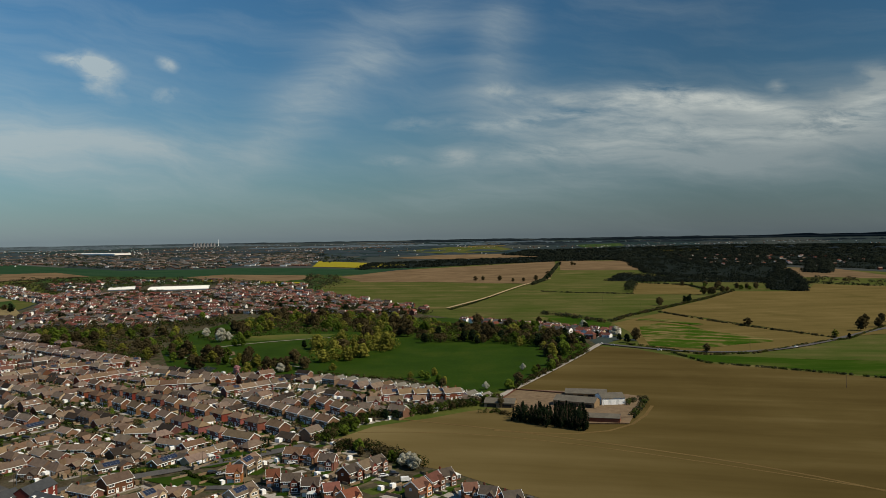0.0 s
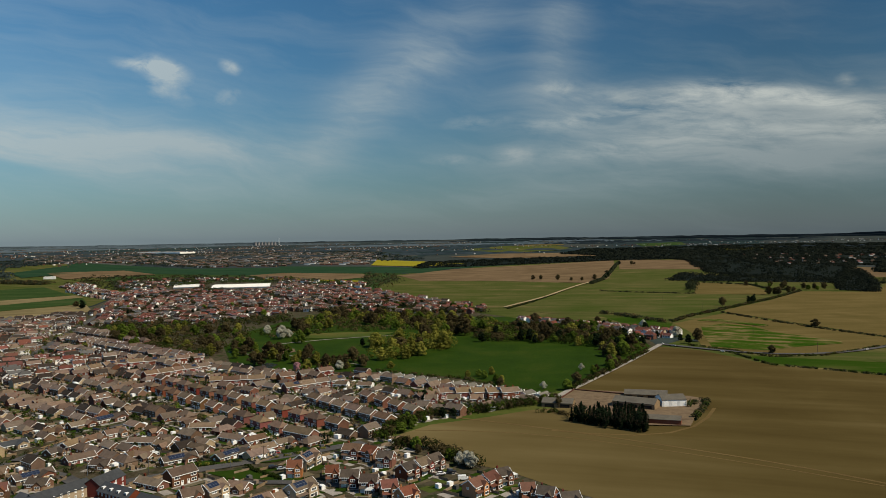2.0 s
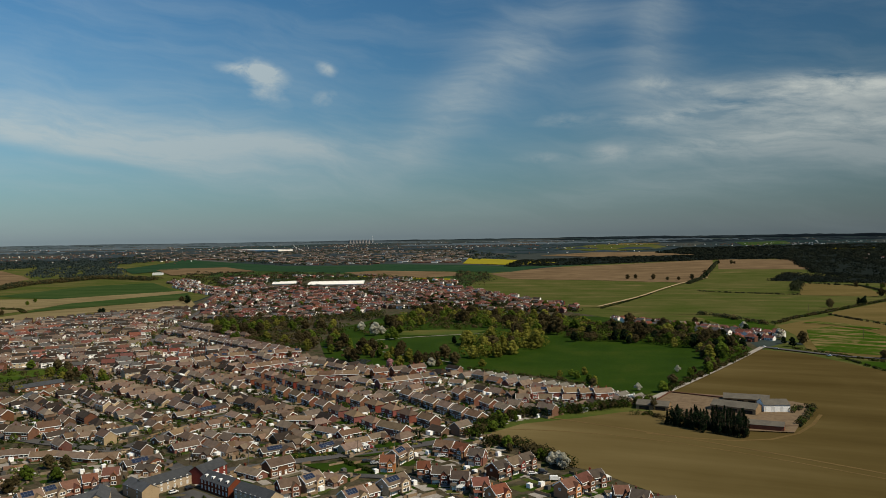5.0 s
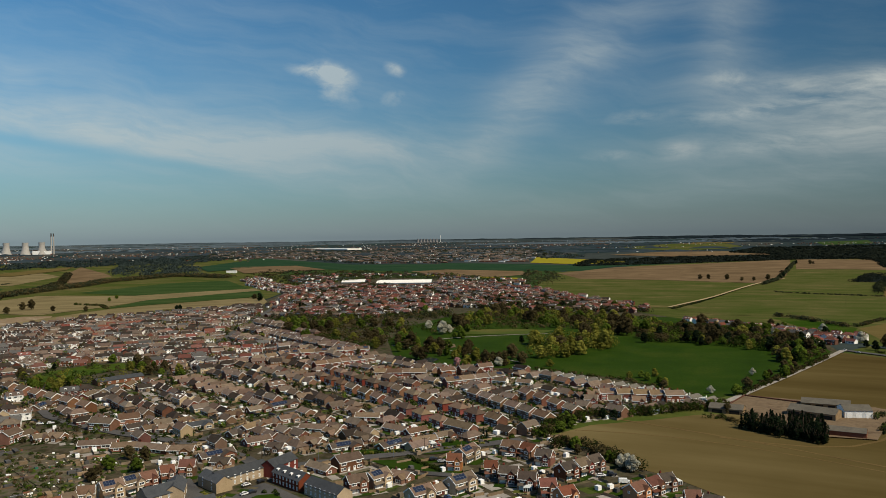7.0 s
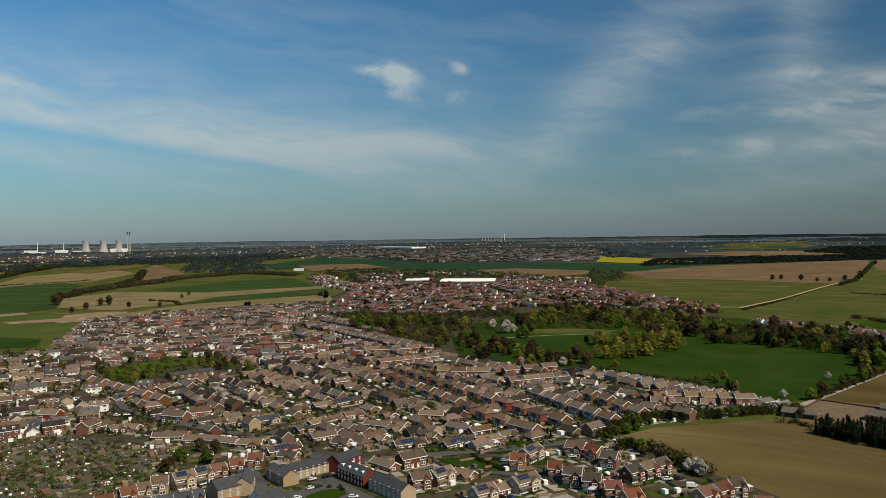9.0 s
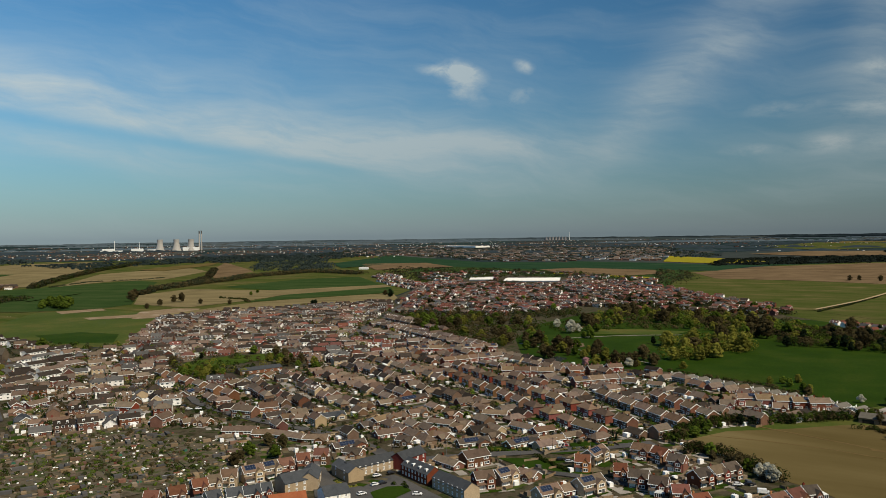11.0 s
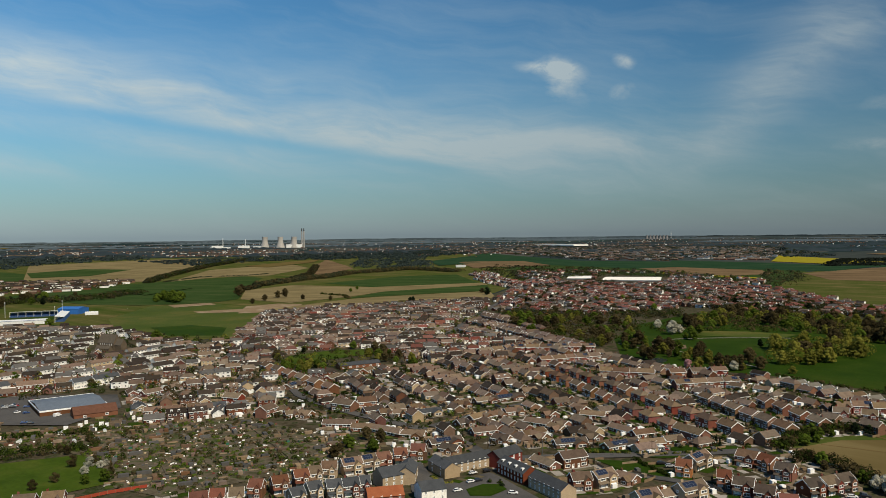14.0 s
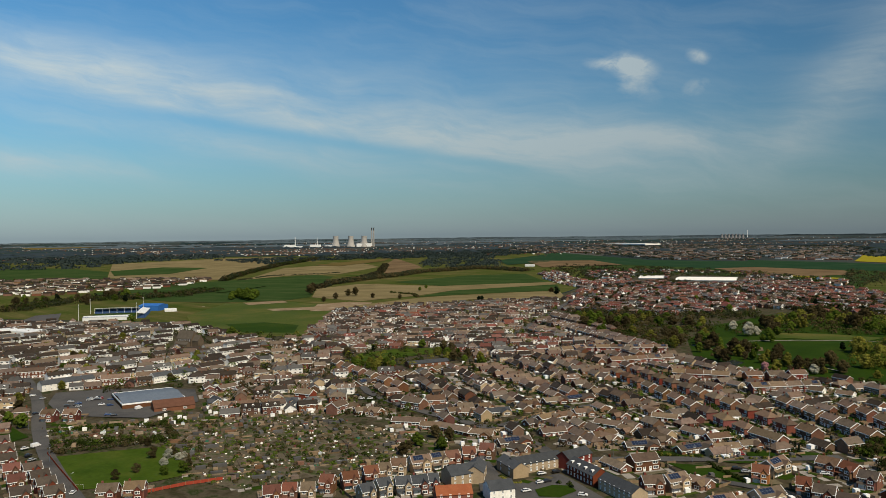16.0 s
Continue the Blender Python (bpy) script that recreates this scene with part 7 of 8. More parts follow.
# sports ground
def stadium(x, y, turn):
    th = new("football_stadium")
    th.matrix_basis = Matrix.Translation(land(x, y)) @ pose(0, 0, 0, 0, 0, turn) @ Matrix.Diagonal((.85, .9, 1.0, 1))
    for nm, sx, sy, w, rot, m in (("side_stand", 0, 47, 105, 0, STEEL), ("low_stand", 66, 0, 70, -90, STEEL), ("end_stand", -66, 0, 70, 90, STEEL)):
        st = new(nm)
        st.parent = th
        st.matrix_basis = pose(sx, sy, 0, 0, 0, rot)
        bm = bmesh.new()
        for i in range(10):
            box(bm, -w / 2, w / 2, -7 + i * 1.3, -5.7 + i * 1.3, 0, .6 + i * .55)
        me = bpy.data.meshes.new("seating")
        bm.to_mesh(me)
        bm.free()
        me.materials.append(SEATS)
        ob = new("seating", me)
        ob.parent = st
        bm = bmesh.new()
        low = 5.0 if nm == "low_stand" else 7.0
        solid(bm, [(-w / 2, -6, low + 1), (w / 2, -6, low + 1), (w / 2, 7, low - .5), (-w / 2, 7, low - .5), (-w / 2, -6, low + 1.5), (w / 2, -6, low + 1.5), (w / 2, 7, low), (-w / 2, 7, low)], BOX_FACES)
        part("stand_roof", bm, m, st)
        bm = bmesh.new()
        box(bm, -w / 2, w / 2, 6.4, 6.8, 0, low - .6)
        part("back_wall", bm, m if nm != "side_stand" else BLUE, st)
        for i in range(7):
            bm = bmesh.new()
            box(bm, -w / 2 + i * w / 6 - .2, -w / 2 + i * w / 6 + .2, -5.8, -5.4, 0, low + 1)
            part("post", bm, WHITE, st)
    bm = bmesh.new()
    box(bm, -52, 52, -34, 34, .3, .45)
    part("pitch", bm, LAWN, th, "green mown pitch")
    for sx in (-62, 62):
        for sy in (-42, 42):
            bm = bmesh.new()
            bmesh.ops.create_cone(bm, segments=8, radius1=.4, radius2=.2, depth=22, cap_ends=True, matrix=Matrix.Translation((sx, sy, 11)))
            box(bm, sx - 1.5, sx + 1.5, sy - .3, sy + .3, 21, 23)
            part("floodlight", bm, STEEL, th)
    tagged(th, "small football stadium with white and blue stands", "stadium")


BOX_FACES = [(0, 3, 2, 1), (4, 5, 6, 7), (0, 1, 5, 4), (1, 2, 6, 5), (2, 3, 7, 6), (3, 0, 4, 7)]
SEATS = surface("blue_seats", [(0.02, 0.05, 0.13), (0.03, 0.07, 0.18)], .3, 2.0, .6)
stadium(-1088, 655, -38)
shed_roofed("sports_hall", (-1140, 740), (-1110, 755), 30, 8, 10.5, BLUE, BLUE, "blue sheeted sports hall beside the stadium", "hall")
flat_roofed("club_building", (-1085, 740), (-1075, 755), 14, 4, STEEL, STEEL, "long white club building", "hall")
field("club_yard", ASPHALT, [(-1105, 520), (-1195, 595), (-1195, 635), (-1075, 565), (-1045, 520)], "grey yard beside the stadium", .5, category="car park")
for a, b in (((-1000, 435), (-990, 470)), ((-975, 465), (-935, 470))):
    flat_roofed("factory_hall", a, b, 24, 7, RENDER, STEEL, "white factory hall with pale roof", "factory")

# farm in the ploughed field
field("farm_yard", YARD, [(38, 558), (53, 591), (87, 582), (129, 566), (138, 556), (110, 479), (85, 481), (42, 532)], "dusty farm yard between barns", .5)
shed_roofed("farm_barn", (27, 540), (47, 535), 12, 3.2, 5.4, TIMBER, ASBESTOS, "low barn with weathered grey roof", "barn", gates=2, group="farm barns")
shed_roofed("farm_barn", (85, 566), (113, 560), 13, 3.6, 5.8, TIMBER, ASBESTOS, "long grey roofed cattle barn", "barn", gates=4, group="farm barns")
shed_roofed("farm_barn", (75, 540), (100, 527), 13, 4.2, 6.8, TIMBER, ASBESTOS, "grey roofed barn with open end", "barn", gates=3, group="farm barns")
shed_roofed("grain_store", (103, 538), (119, 540), 14, 5.2, 7.6, STEEL, ASBESTOS, "tall white clad grain store", "barn", gates=3, group="farm barns")
shed_roofed("farm_barn", (87, 490), (106, 485), 9, 3.4, 5.2, RED, ASBESTOS, "low red brick barn with grey roof", "barn", group="farm barns")
for a, b in (((52, 589), (86, 572)), ((52, 589), (40, 558))):
    shed_roofed("yard_wall", a, b, .4, 1.5, 1.6, OLDBRICK, OLDBRICK, "old red brick yard wall", "wall")
thicket("farm_bushes", [HEDGE, TWIG, FARWOOD], [(118, 526), (127, 543), (137, 550), (131, 532), (115, 494)], 6, 3.2, "bushes and nettles round the yard", 2.2, 26, .7, 41)
thicket("farm_bushes", [HEDGE, DARK], [(116, 494), (125, 515), (140, 554)], 2, 1.8, "dark hedge beside the farm", 1.4, 22, .6, 42)
thicket("farm_bushes", [TWIG, HEDGE], [(22, 516), (33, 519), (41, 505)], 4, 2.4, "scrub behind the barn", 2, 24, .7, 43)

# long halls far off
flat_roofed("warehouse", (-3199, 6978), (-2646, 6632), 160, 13, RENDER, RENDER, "long white distribution warehouse", "warehouse")
flat_roofed("works_hall", (-690, 1875), (-560, 1910), 130, 3, SHEET, RENDER, "long white factory roof behind the village", "factory")
flat_roofed("works_hall", (-795, 1900), (-740, 1920), 110, 3, SHEET, RENDER, "white factory roof behind the village", "factory")
flat_roofed("far_hall", (-1420, 2400), (-1390, 2410), 20, 7, STEEL, STEEL, "white barn far off", "barn")


# power station on the horizon
def lathe(bm, profile, seg=24):
    rings = [[bm.verts.new((r * cos(2 * pi * k / seg), r * sin(2 * pi * k / seg), z)) for k in range(seg)] for r, z in profile]
    for a, b in zip(rings, rings[1:]):
        for k in range(seg):
            bm.faces.new((a[k], a[(k + 1) % seg], b[(k + 1) % seg], b[k]))


def tower(x, y, high, kind):
    s = squeeze(x, y)
    th = new("cooling_tower" if kind == "tower" else "chimney_stack")
    th.matrix_basis = Matrix.Translation(land(x, y)) @ Matrix.Diagonal((s, s, s, 1))
    bm = bmesh.new()
    if kind == "tower":
        lathe(bm, [(high * (.24 + .17 * (1 - t / .75) ** 2) if t < .75 else high * (.24 + .25 * (t - .75) ** 2), high * t) for t in [i / 14 for i in range(15)]])
        lathe(bm, [(high * .25, high * .99), (high * .2, high * .9)])
        part("shell", bm, CONCRETE if high > 100 else PALE, th)
        tagged(th, "weathered concrete cooling tower on the horizon", "cooling tower", "cooling towers")
    else:
        lathe(bm, [(high * .035, 0), (high * .028, high * .85)])
        part("shaft", bm, CONCRETE if kind == "stack" else STEEL, th)
        bm = bmesh.new()
        lathe(bm, [(high * .029, high * .85), (high * .027, high)])
        part("cap", bm, DARKCAP if kind == "stack" else STEEL, th)
        tagged(th, "slender tall chimney on the horizon", "chimney", "power station chimneys")


PALE = surface("pale_concrete", [(0.17, 0.165, 0.165), (0.22, 0.21, 0.21)], .05, .4)
DARKCAP = surface("sooty_concrete", [(0.05, 0.05, 0.05), (0.09, 0.085, 0.08)], .1, .5)


def far_point(az, d):
    return sin(radians(az)) * d, cos(radians(az)) * d


def bearing(p):
    return math.degrees(atan2(p[0], p[1]))


STATION = 8000.0
for p, high in (((-2160, 2230), 108), ((-2100, 2250), 108), ((-2050, 2270), 108)):
    tower(*far_point(bearing(p), STATION), high, "tower")
for p in ((-2020, 2280), (-2010, 2280)):
    tower(*far_point(bearing(p), STATION), 188, "stack")
for p, high in (((-2320, 2170), 100), ((-2230, 2200), 90)):
    tower(*far_point(bearing(p), STATION), high, "flue")
for a, b, high in (((-2080, 2260), (-2020, 2280), 30), ((-2360, 2150), (-2320, 2170), 26), ((-2260, 2190), (-2220, 2210), 24), ((-2200, 2210), (-2170, 2220), 14), ((-2370, 2150), (-2290, 2180), 9)):
    flat_roofed("turbine_hall", far_point(bearing(a), STATION), far_point(bearing(b), STATION), 60, high, STEEL, STEEL, "white power station hall on the horizon", "power station")
for i in range(7):
    tower(*far_point(-17.27 + 1.33 * i / 6, 14000), 62, "tower")
tower(*far_point(-15.67, 14000), 130, "flue")


# ---- poles ----
def pole(x, y, high, cross=True):
    th = new("utility_pole")
    th.matrix_basis = Matrix.Translation(land(x, y)) @ pose(0, 0, 0, 0, 0, random.uniform(0, 90))
    bm = bmesh.new()
    bmesh.ops.create_cone(bm, segments=8, radius1=.2, radius2=.13, depth=high + .5, cap_ends=True, matrix=Matrix.Translation((0, 0, high / 2 - .25)))
    part("post", bm, BARK, th)
    if cross:
        bm = bmesh.new()
        box(bm, -1.2, 1.2, -.08, .08, high - .7, high - .5)
        for px in (-1.1, 0, 1.1):
            box(bm, px - .06, px + .06, -.06, .06, high - .5, high - .15)
        part("cross_arm", bm, BARK, th)
    tagged(th, "dark wooden utility pole with a cross arm", "pole", "utility poles")


for p, high in (((275, 900), 11), ((292, 765), 11), ((291, 580), 10), ((265, 1340), 11), ((295, 1200), 11), ((-174, 380), 8), ((-110, 432), 8), ((-153, 405), 8), ((-124, 405), 8), ((-202, 372), 8), ((-228, 354), 8)):
    pole(*p, high)


def street_lamp(x, y, turn):
    th = new("street_lamp")
    th.matrix_basis = Matrix.Translation(land(x, y)) @ pose(0, 0, 0, 0, 0, turn)
    bm = bmesh.new()
    bmesh.ops.create_cone(bm, segments=8, radius1=.09, radius2=.05, depth=8, cap_ends=True, matrix=Matrix.Translation((0, 0, 3.8)))
    part("post", bm, SHEET, th)
    bm = bmesh.new()
    box(bm, -.05, 1.4, -.04, .04, 7.6, 7.7)
    box(bm, 1.0, 1.7, -.12, .12, 7.55, 7.72)
    part("lamp_head", bm, STEEL, th)
    tagged(th, "grey steel street lamp by the road", "street lamp", "street lamps")


for p in ((-173, 378), (-204, 378), (-137, 392), (-122, 405), (-107, 418), (-406, 208), (-354, 191), (-489, 238), (-259, 384), (-228, 400), (-403, 441), (-318, 379)):
    street_lamp(*p, random.uniform(0, 360))

# ---- cars ----
PAINT = {"white": surface("white_paint", [(.72, .72, .71), (.78, .78, .77)], .5, 2, .3), "silver": surface("silver_paint", [(.32, .33, .34), (.4, .41, .42)], .5, 2, .3),
         "black": surface("black_paint", [(.015, .015, .018), (.025, .025, .03)], .5, 2, .25), "blue": surface("blue_paint", [(.02, .05, .16), (.03, .07, .2)], .5, 2, .3),
         "red": surface("red_paint", [(.25, .02, .02), (.32, .03, .03)], .5, 2, .3)}
RUBBER = surface("tyre_rubber", [(.02, .02, .02), (.03, .03, .03)], .5, 3)


def car(colour, van=False):
    th = new("van" if van else "car")
    ln, wd, hi = (5.2, 2.0, 2.2) if van else (4.3, 1.78, 1.46)
    bm = bmesh.new()
    prof = [(-ln / 2, .35), (-ln / 2, .95 if not van else 2.1), (-ln / 2 + .3, 1.0 if not van else hi), (ln * .22, 1.0 if not van else hi), (ln * .3, .95 if not van else 1.3), (ln / 2 - .1, .8 if not van else 1.1), (ln / 2, .35)]
    n = len(prof)
    vs = [[bm.verts.new((x, s * wd / 2, z)) for x, z in prof] for s in (-1, 1)]
    bm.faces.new(vs[0])
    bm.faces.new(vs[1][::-1])
    for i in range(n):
        j = (i + 1) % n
        bm.faces.new((vs[0][j], vs[0][i], vs[1][i], vs[1][j]))
    bmesh.ops.bevel(bm, geom=bm.edges[:], offset=.06, segments=2, affect="EDGES")
    part("body", bm, PAINT[colour], th)
    if not van:
        bm = bmesh.new()
        a, b = wd / 2 - .08, wd / 2 - .3
        solid(bm, [(-ln * .46, -a, .98), (ln * .24, -a, .98), (ln * .24, a, .98), (-ln * .46, a, .98), (-ln * .36, -b, hi - .05), (ln * .06, -b, hi - .05), (ln * .06, b, hi - .05), (-ln * .36, b, hi - .05)], BOX_FACES)
        part("glazing", bm, GLASS, th, "dark tinted car windows")
        bm = bmesh.new()
        box(bm, -ln * .37, ln * .07, -b - .02, b + .02, hi - .06, hi)
        part("roof", bm, PAINT[colour], th)
    else:
        bm = bmesh.new()
        solid(bm, [(ln * .225, -.85, hi - .1), (ln * .305, -.9, 1.32), (ln * .305, .9, 1.32), (ln * .225, .85, hi - .1), (ln * .235, -.85, hi - .08), (ln * .32, -.9, 1.34), (ln * .32, .9, 1.34), (ln * .235, .85, hi - .08)], BOX_FACES)
        part("windscreen", bm, GLASS, th, "dark windscreen")
    for sx in (-.31, .31):
        for sy in (-1, 1):
            bm = bmesh.new()
            bmesh.ops.create_cone(bm, segments=12, radius1=.32, radius2=.32, depth=.22, cap_ends=True, matrix=Matrix.Translation((sx * ln, sy * (wd / 2 - .1), .32)) @ pose(0, 0, 0, 90))
            part("wheel", bm, RUBBER, th)
    return tagged(th, (colour + " panel van parked by the road") if van else (colour + " car parked by the houses"), "van" if van else "car", "parked vehicles")


CARS = {c: car(c) for c in PAINT}
CARS["van"] = car("white", True)
FIRST = set(CARS)


def park(key, x, y, turn, up=.62):
    m = Matrix.Translation(land(x, y, up)) @ pose(0, 0, 0, 0, 0, turn)
    if key in FIRST:
        FIRST.discard(key)
        CARS[key].matrix_basis = m
    else:
        copy_thing(CARS[key], m)


SHADES = ("white", "silver", "black", "white", "blue", "red", "black")
for p, key, turn in (((-188, 331), "white", 60), ((-184, 338), "black", 60), ((-182, 319), "white", 60), ((-181, 305), "white", 60), ((-180, 322), "black", 60), ((-158, 314), "white", 20), ((-223, 330), "black", 40), ((-233, 318), "white", 60),
                     ((-442, 219), "van", 100), ((-442, 213), "white", 100), ((-426, 207), "black", 110), ((-416, 204), "silver", 110), ((-524, 260), "black", 95), ((-586, 289), "white", 85), ((-570, 288), "silver", 90), ((-347, 188), "white", 130),
                     ((-383, 194), "black", 125), ((-372, 192), "black", 125), ((-355, 187), "blue", 125), ((-514, 300), "white", 70), ((-507, 302), "blue", 70), ((-481, 307), "van", 100), ((-481, 285), "blue", 60), ((-476, 286), "black", 60), ((-522, 288), "silver", 60), ((-541, 293), "silver", 60),
                     ((-378, 414), "white", 30), ((-387, 419), "black", 30), ((-373, 417), "white", 40), ((-445, 436), "white", 40), ((-261, 469), "black", 20), ((-98, 400), "black", 20),
                     ((-79, 405), "white", 20), ((-30, 381), "white", 20), ((-19, 373), "van", 10), ((-25, 384), "black", 0), ((-115, 391), "black", 30), ((-110, 388), "silver", 30), ((-125, 364), "van", 40), ((-122, 363), "black", 40), ((-85, 359), "black", 0),
                     ((-161, 424), "black", 20), ((-182, 444), "white", 30), ((-220, 490), "black", 10), ((-255, 465), "black", 0), ((-246, 467), "black", 0), ((-103, 471), "white", 0), ((-251, 684), "van", 20), ((-126, 652), "white", 10), ((-120, 656), "white", 10),
                     ((163, 829), "white", 60), ((171, 815), "silver", 150), ((208, 775), "white", 150), ((344, 783), "white", 30)):
    park(key, *p, turn)
for i in range(16):
    a, b = (-529, 284), (-542, 325)
    park(random.choice(SHADES), a[0] + (b[0] - a[0]) * random.random() + random.uniform(-6, 6), a[1] + (b[1] - a[1]) * random.random() + random.uniform(-14, 14), 60 + random.choice((0, 90)))


# ---- garden things ----
def shed(wall, roof, w=2.4, d=1.8):
    th = new("garden_shed")
    bm = bmesh.new()
    gable_walls(bm, w, d, 1.8, 2.3)
    part("wall", bm, wall, th)
    bm = bmesh.new()
    gable_roof(bm, w, d, 1.8, 2.3, .12)
    part("roof", bm, roof, th)
    bm = bmesh.new()
    box(bm, -.4, .4, -d / 2 - .04, -d / 2 + .02, 0, 1.7)
    part("door", bm, TIMBER, th)
    return th


def greenhouse(w=3.6, d=2.4):
    th = new("greenhouse")
    bm = bmesh.new()
    gable_walls(bm, w, d, 1.6, 2.4)
    part("glazing", bm, PALEGLASS, th, "pale whitewashed glazing")
    bm = bmesh.new()
    gable_roof(bm, w, d, 1.6, 2.4, .02)
    part("roof", bm, PALEGLASS, th)
    bm = bmesh.new()
    for i in range(5):
        x = -w / 2 + i * w / 4
        for s in (-1, 1):
            box(bm, x - .05, x + .05, s * d / 2 - .05, s * d / 2 + .05, 0, 1.65)
    part("frame", bm, WHITE, th)
    return th


def conservatory():
    th = new("conservatory")
    w, d = 3.8, 3.2
    bm = bmesh.new()
    box(bm, -w / 2, w / 2, -d / 2, d / 2, 0, .6)
    part("plinth", bm, BROWN, th)
    bm = bmesh.new()
    box(bm, -w / 2 + .06, w / 2 - .06, -d / 2 + .06, d / 2 - .06, .6, 2.2)
    part("glazing", bm, GLASS, th)
    bm = bmesh.new()
    for i in range(5):
        for s in (-1, 1):
            x = -w / 2 + .08 + i * (w - .16) / 4
            box(bm, x - .07, x + .07, s * (d / 2 - .1), s * (d / 2 + .02), .6, 2.25)
    part("frame", bm, WHITE, th)
    bm = bmesh.new()
    hip_roof(bm, w, d, 2.3, 3.2, .1)
    part("roof", bm, PALEGLASS, th, "milky white glazed roof")
    return th


PALEGLASS = surface("milky_glazing", [(.45, .47, .46), (.58, .6, .58)], .5, 2, .3, vary=.25)
GREENPAINT = surface("green_paint", [(.03, .12, .08), (.05, .17, .11)], .3, 2)
HUTS = [tagged(shed(TIMBER, ASBESTOS), "weathered timber shed with felt roof", "shed", "sheds and huts"), tagged(shed(GREENPAINT, ASBESTOS, 3.0, 2.0), "green painted timber shed", "shed", "sheds and huts"),
        tagged(shed(RENDER, TILE_RED, 2.6, 2.0), "pale shed with reddish roof", "shed", "sheds and huts"), tagged(greenhouse(), "small white framed greenhouse", "greenhouse", "greenhouses")]
GLAZED = tagged(conservatory(), "white framed conservatory behind a house", "conservatory", "conservatories")
fresh = set(range(len(HUTS)))
spots = []
rng = random.Random(77)
xs, ys = [p[0] for p in ALLOTMENTS], [p[1] for p in ALLOTMENTS]
for _ in range(4000):
    if len(spots) > 60:
        break
    x, y = rng.uniform(min(xs), max(xs)), rng.uniform(min(ys), max(ys))
    if inside(x, y, ALLOTMENTS) and all(hypot(x - a, y - b) > 6.5 for a, b in spots) and free(x, y, 1.5):
        spots.append((x, y))
        k = rng.choice((0, 0, 0, 0, 1, 1, 2, 3))
        m = Matrix.Translation(land(x, y, .1)) @ pose(0, 0, 0, 0, 0, rng.choice((55, 145)) + rng.uniform(-5, 5)) @ Matrix.Diagonal((rng.uniform(.7, 1.2), rng.uniform(.7, 1.1), .85, 1))
        if k in fresh:
            fresh.discard(k)
            HUTS[k].matrix_basis = m
        else:
            copy_thing(HUTS[k], m)
beds = Pile()
stuff = Pile()
for _ in range(1900):
    x, y = rng.uniform(min(xs), max(xs)), rng.uniform(min(ys), max(ys))
    if inside(x, y, ALLOTMENTS):
        to = turned(x, y, 0, rng.choice((55, 145)) + rng.uniform(-4, 4))
        w, d = rng.uniform(1.5, 5), rng.uniform(1.0, 2.6)
        beds.add([to(p) for p in corners(-w, w, -d, d, .05, .16 + .12 * rng.random())], BOX_FACES[1:], rng.choice((0, 2, 2, 2, 3, 3, 1)))
        if rng.random() < .9:
            q = rng.uniform(.15, .65)
            stuff.add([to(p) for p in corners(w, w + q * 2, -q, q, .1, .3 + q)], BOX_FACES[1:], rng.choice((2, 3, 7, 9, 9, 6, 6, 5)))
        if rng.random() < .16:
            stuff.add([to(p) for p in corners(-w, w, d, d + .08, .1, 1.1)], BOX_FACES[1:], 9)
        if rng.random() < .1:
            stuff.add([to(p) for p in corners(-w * .7, w * .7, -1.1, 1.1, .1, 1.9)], BOX_FACES[1:], rng.choice((6, 6, 9, 1, 4)))
beds.link("allotment_beds", PATCH, "dug beds and grass strips of the allotments", "garden beds")
stuff.link("allotment_clutter", QUARTER, "water tanks, boards and frames between the beds", "clutter")
woods("allotment_shrubs", [HEDGE, TWIG, LEAF], ALLOTMENTS, 620, 2.0, "bushes and fruit trees on the allotments", 1.1, 44, .55, 31)
strip("allotment_path", PLOTS, [(-406, 315), (-353, 283), (-315, 258)], 3, "dirt path through the allotments", .5)
strip("allotment_path", PLOTS, [(-362, 355), (-311, 326), (-284, 310)], 3, "dirt path through the allotments", .5)

# gardens and conservatories of the nearest houses
near, yard = Pile(), Pile()
made = False
for i, (x, y, turn, w, d) in enumerate(HOMES):
    plots(near, yard, x, y, turn, w, d, 9.0, rng)
    if rng.random() < .22:
        o = rng.choice((-1, 1)) * w * .2
        c, s = cos(radians(turn)), sin(radians(turn))
        side = d / 2 + 1.65
        m = Matrix.Translation(land(x + o * c - side * s, y + o * s + side * c, .25)) @ pose(0, 0, 0, 0, 0, turn)
        if made:
            copy_thing(GLAZED, m)
        else:
            GLAZED.matrix_basis = m
            made = True
ESTATE = [(-389, 426), (-422, 549), (-371, 701), (-254, 692), (-224, 693), (-106, 660), (28, 551), (-52, 490), (-60, 446), (-8, 376), (41, 342), (-71, 320), (-186, 345), (-195, 328), (-287, 342)]
xs, ys = [p[0] for p in ESTATE], [p[1] for p in ESTATE]
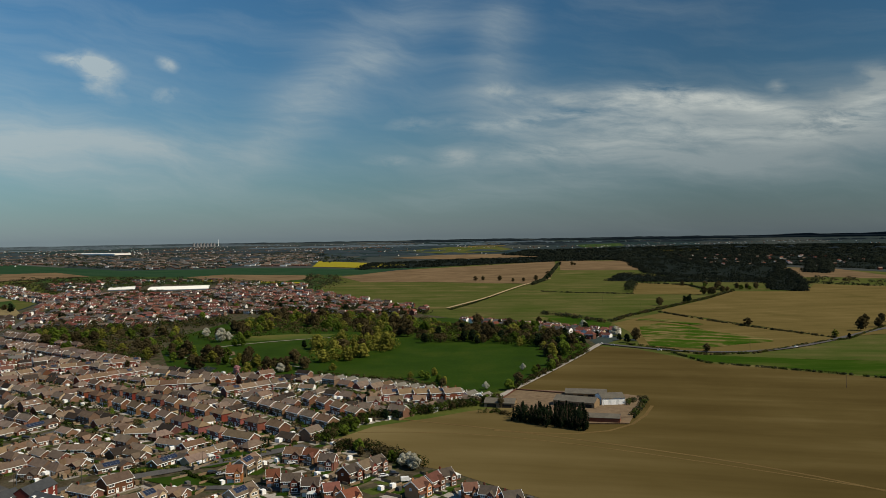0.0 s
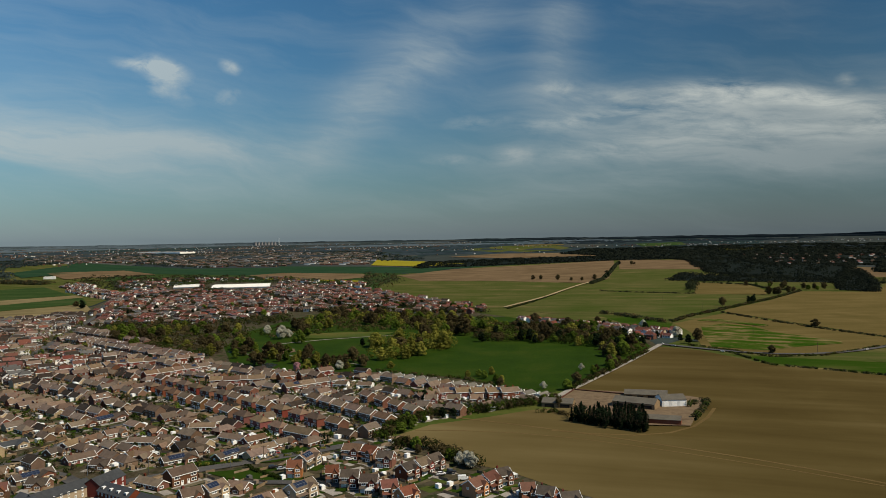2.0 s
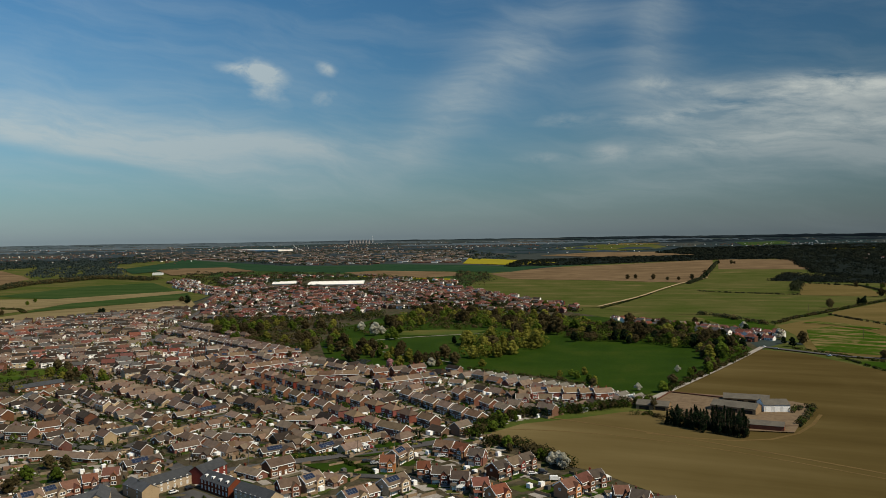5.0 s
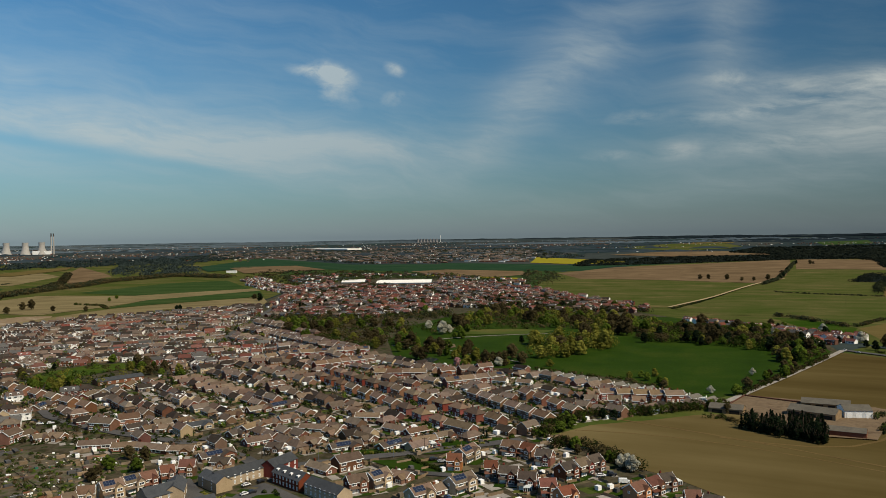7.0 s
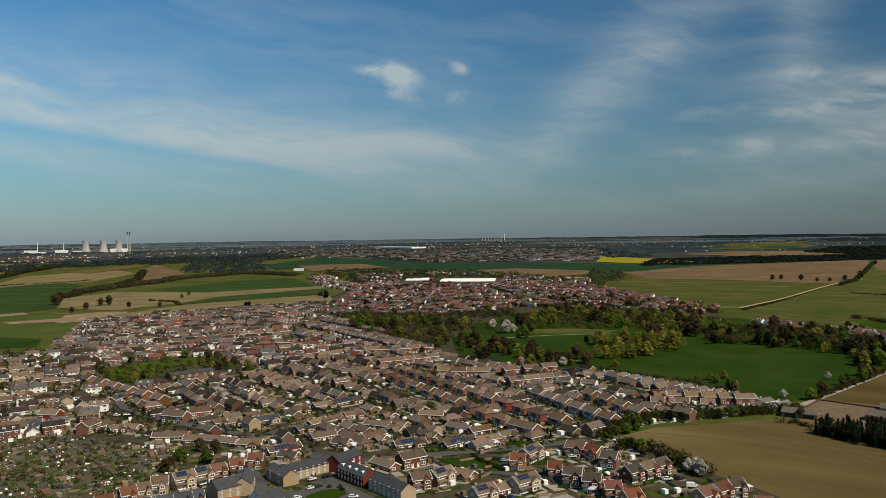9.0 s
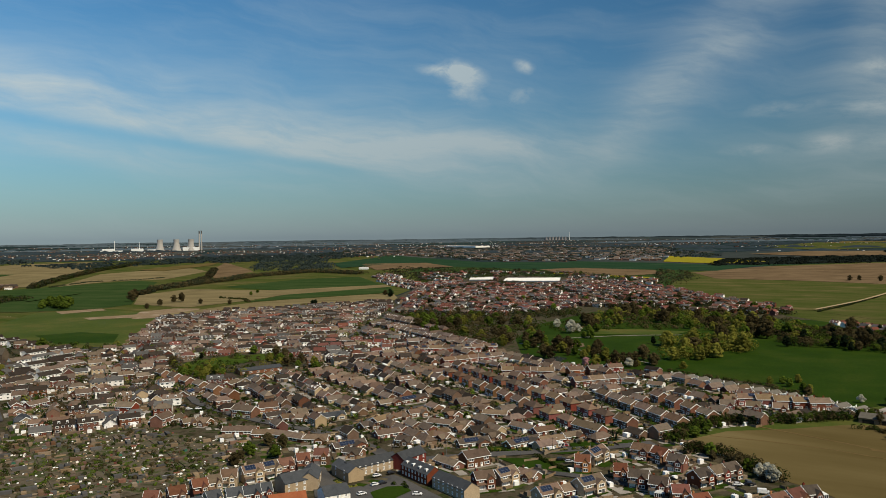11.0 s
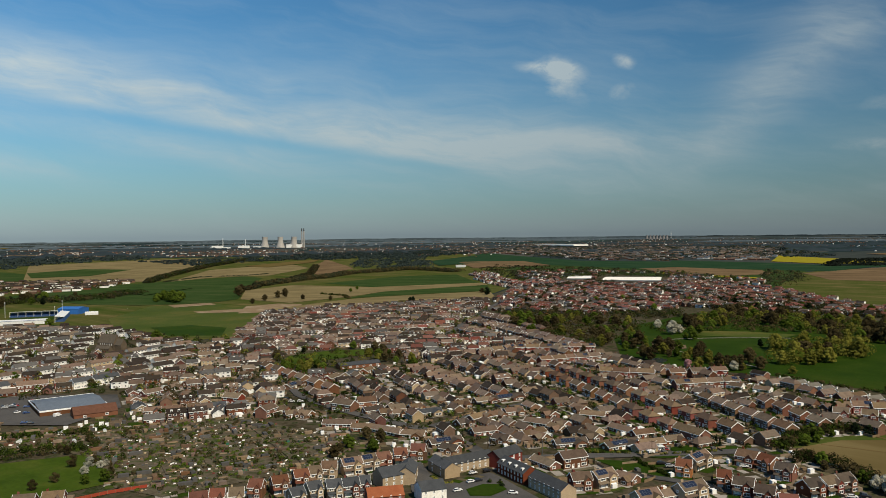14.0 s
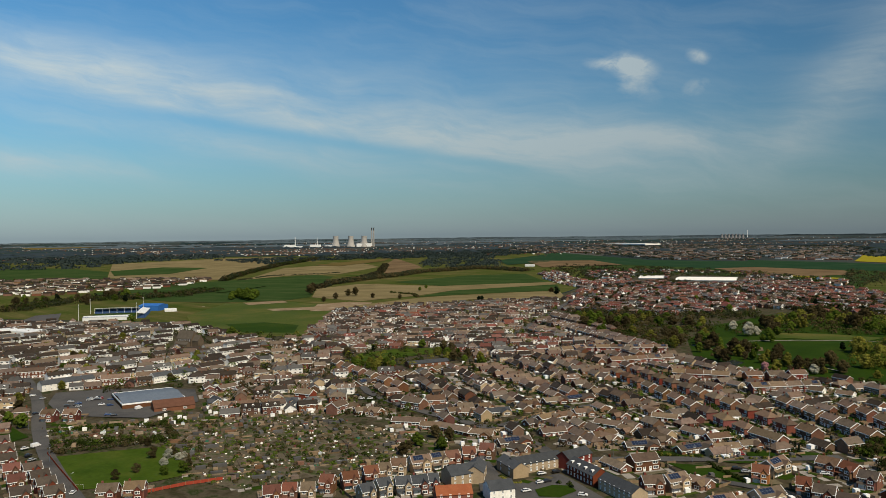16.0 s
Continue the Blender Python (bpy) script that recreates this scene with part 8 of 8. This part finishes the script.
for _ in range(4200):
    x, y = rng.uniform(min(xs), max(xs)), rng.uniform(min(ys), max(ys))
    if inside(x, y, ESTATE) and free(x, y, -2.5) and not any(near_line(x, y, ln, 7) for ln in STREETS):
        to = turned(x, y, 0, rng.choice((46, -44)) + rng.uniform(-4, 4))
        a, b, z = rng.uniform(1.5, 4.5), rng.uniform(1.2, 3.2), .14 + rng.random() * .07
        yard.add([to((px, py, z)) for px, py in ((-a, -b), (a, -b), (a, b), (-a, b))], [(0, 1, 2, 3)], rng.choice((0, 1, 1, 1, 2, 3)))
        if rng.random() < .35:
            near.add([to(p) for p in corners(-a, a, b, b + .08, 0, 1.5)], BOX_FACES[1:], 9)
        if rng.random() < .1:
            near.add([to(p) for p in corners(-1.2, 1.2, -1, 1, 0, 2.1)], BOX_FACES[1:], rng.choice((7, 9, 6)))
STORE_BACK = [(-502, 258), (-447, 291), (-455, 337), (-472, 371), (-416, 408), (-382, 418), (-369, 361), (-409, 322), (-437, 273), (-469, 239)]
xs, ys = [p[0] for p in STORE_BACK], [p[1] for p in STORE_BACK]
for _ in range(900):
    x, y = rng.uniform(min(xs), max(xs)), rng.uniform(min(ys), max(ys))
    if inside(x, y, STORE_BACK) and free(x, y, -2.5):
        to = turned(x, y, 0, rng.choice((55, 145)) + rng.uniform(-4, 4))
        a, b, z = rng.uniform(1.5, 5), rng.uniform(1.2, 3.6), .14 + rng.random() * .07
        yard.add([to((px, py, z)) for px, py in ((-a, -b), (a, -b), (a, b), (-a, b))], [(0, 1, 2, 3)], rng.choice((0, 0, 1, 2, 3, 3)))
        if rng.random() < .45:
            near.add([to(p) for p in corners(-a, a, b, b + .08, 0, 1.5)], BOX_FACES[1:], 9)
        if rng.random() < .2:
            near.add([to(p) for p in corners(-1.3, 1.3, -1, 1, 0, 2.1)], BOX_FACES[1:], rng.choice((7, 9, 6, 2, 4)))
for x, y, turn in ((-136, 409, 62), (-123, 416, 46), (4, 376, 36), (-60, 352, 0)):
    copy_thing(GLAZED, Matrix.Translation(land(x, y, .25)) @ pose(0, 0, 0, 0, 0, turn))
near.link("garden_fences", QUARTER, "timber fences and huts between back gardens", "fences")
yard.link("garden_plots", PATCH, "lawns, beds and paved yards round the nearest houses", "gardens")
for _ in range(14):
    x, y, turn, w, d = rng.choice(HOMES)
    c, s = cos(radians(turn)), sin(radians(turn))
    o, side = rng.uniform(-.4, .4) * w, -d / 2 - rng.uniform(4, 6)
    px, py = x + o * c - side * s, y + o * s + side * c
    if free(px, py, -1.5):
        park(rng.choice(SHADES), px, py, turn + 90 + rng.uniform(-8, 8), .36)


# ---- red fence by the road ----
REDPAINT = surface("red_paint_fence", [(.25, .045, .025), (.33, .06, .035)], .3, 2)


def panel_fence(line, high, label):
    th = new("panel_fence")
    for (x0, y0), (x1, y1) in zip(line, line[1:]):
        ln = hypot(x1 - x0, y1 - y0)
        k = max(1, round(ln / 3.5))
        turn = math.degrees(atan2(y1 - y0, x1 - x0))
        for i in range(k):
            bm = bmesh.new()
            box(bm, -ln / k / 2 + .06, ln / k / 2 - .06, -.04, .04, .1, high)
            ob = part("panel", bm, REDPAINT, th)
            f = (i + .5) / k
            ob.matrix_basis = Matrix.Translation(land(x0 + (x1 - x0) * f, y0 + (y1 - y0) * f, .2)) @ pose(0, 0, 0, 0, 0, turn)
            bm = bmesh.new()
            box(bm, -.07, .07, -.07, .07, 0, high + .12)
            ob = part("post", bm, TIMBER, th)
            ob.matrix_basis = Matrix.Translation(land(x0 + (x1 - x0) * i / k, y0 + (y1 - y0) * i / k, .2)) @ pose(0, 0, 0, 0, 0, turn)
    tagged(th, label, "fence")


panel_fence([(-422, 215), (-392, 205), (-348, 191)], 1.7, "red painted timber fence beside the road")
panel_fence([(-321, 208), (-316, 225), (-308, 240)], 1.6, "red painted timber fence behind the gardens")


def goal(x, y, turn):
    th = new("goal_posts")
    th.matrix_basis = Matrix.Translation(land(x, y, .2)) @ pose(0, 0, 0, 0, 0, turn) @ Matrix.Diagonal((.5, .5, .75, 1))
    for nm, b in (("post", (-3.66, -3.56, -.05, .05, 0, 2.44)), ("post", (3.56, 3.66, -.05, .05, 0, 2.44)), ("crossbar", (-3.66, 3.66, -.05, .05, 2.44, 2.54))):
        bm = bmesh.new()
        box(bm, *b)
        part(nm, bm, WHITE, th)
    tagged(th, "white metal goal posts on grass", "goal posts", "goal posts")


goal(-352, 194, 40)
goal(-1095, 820, 50)
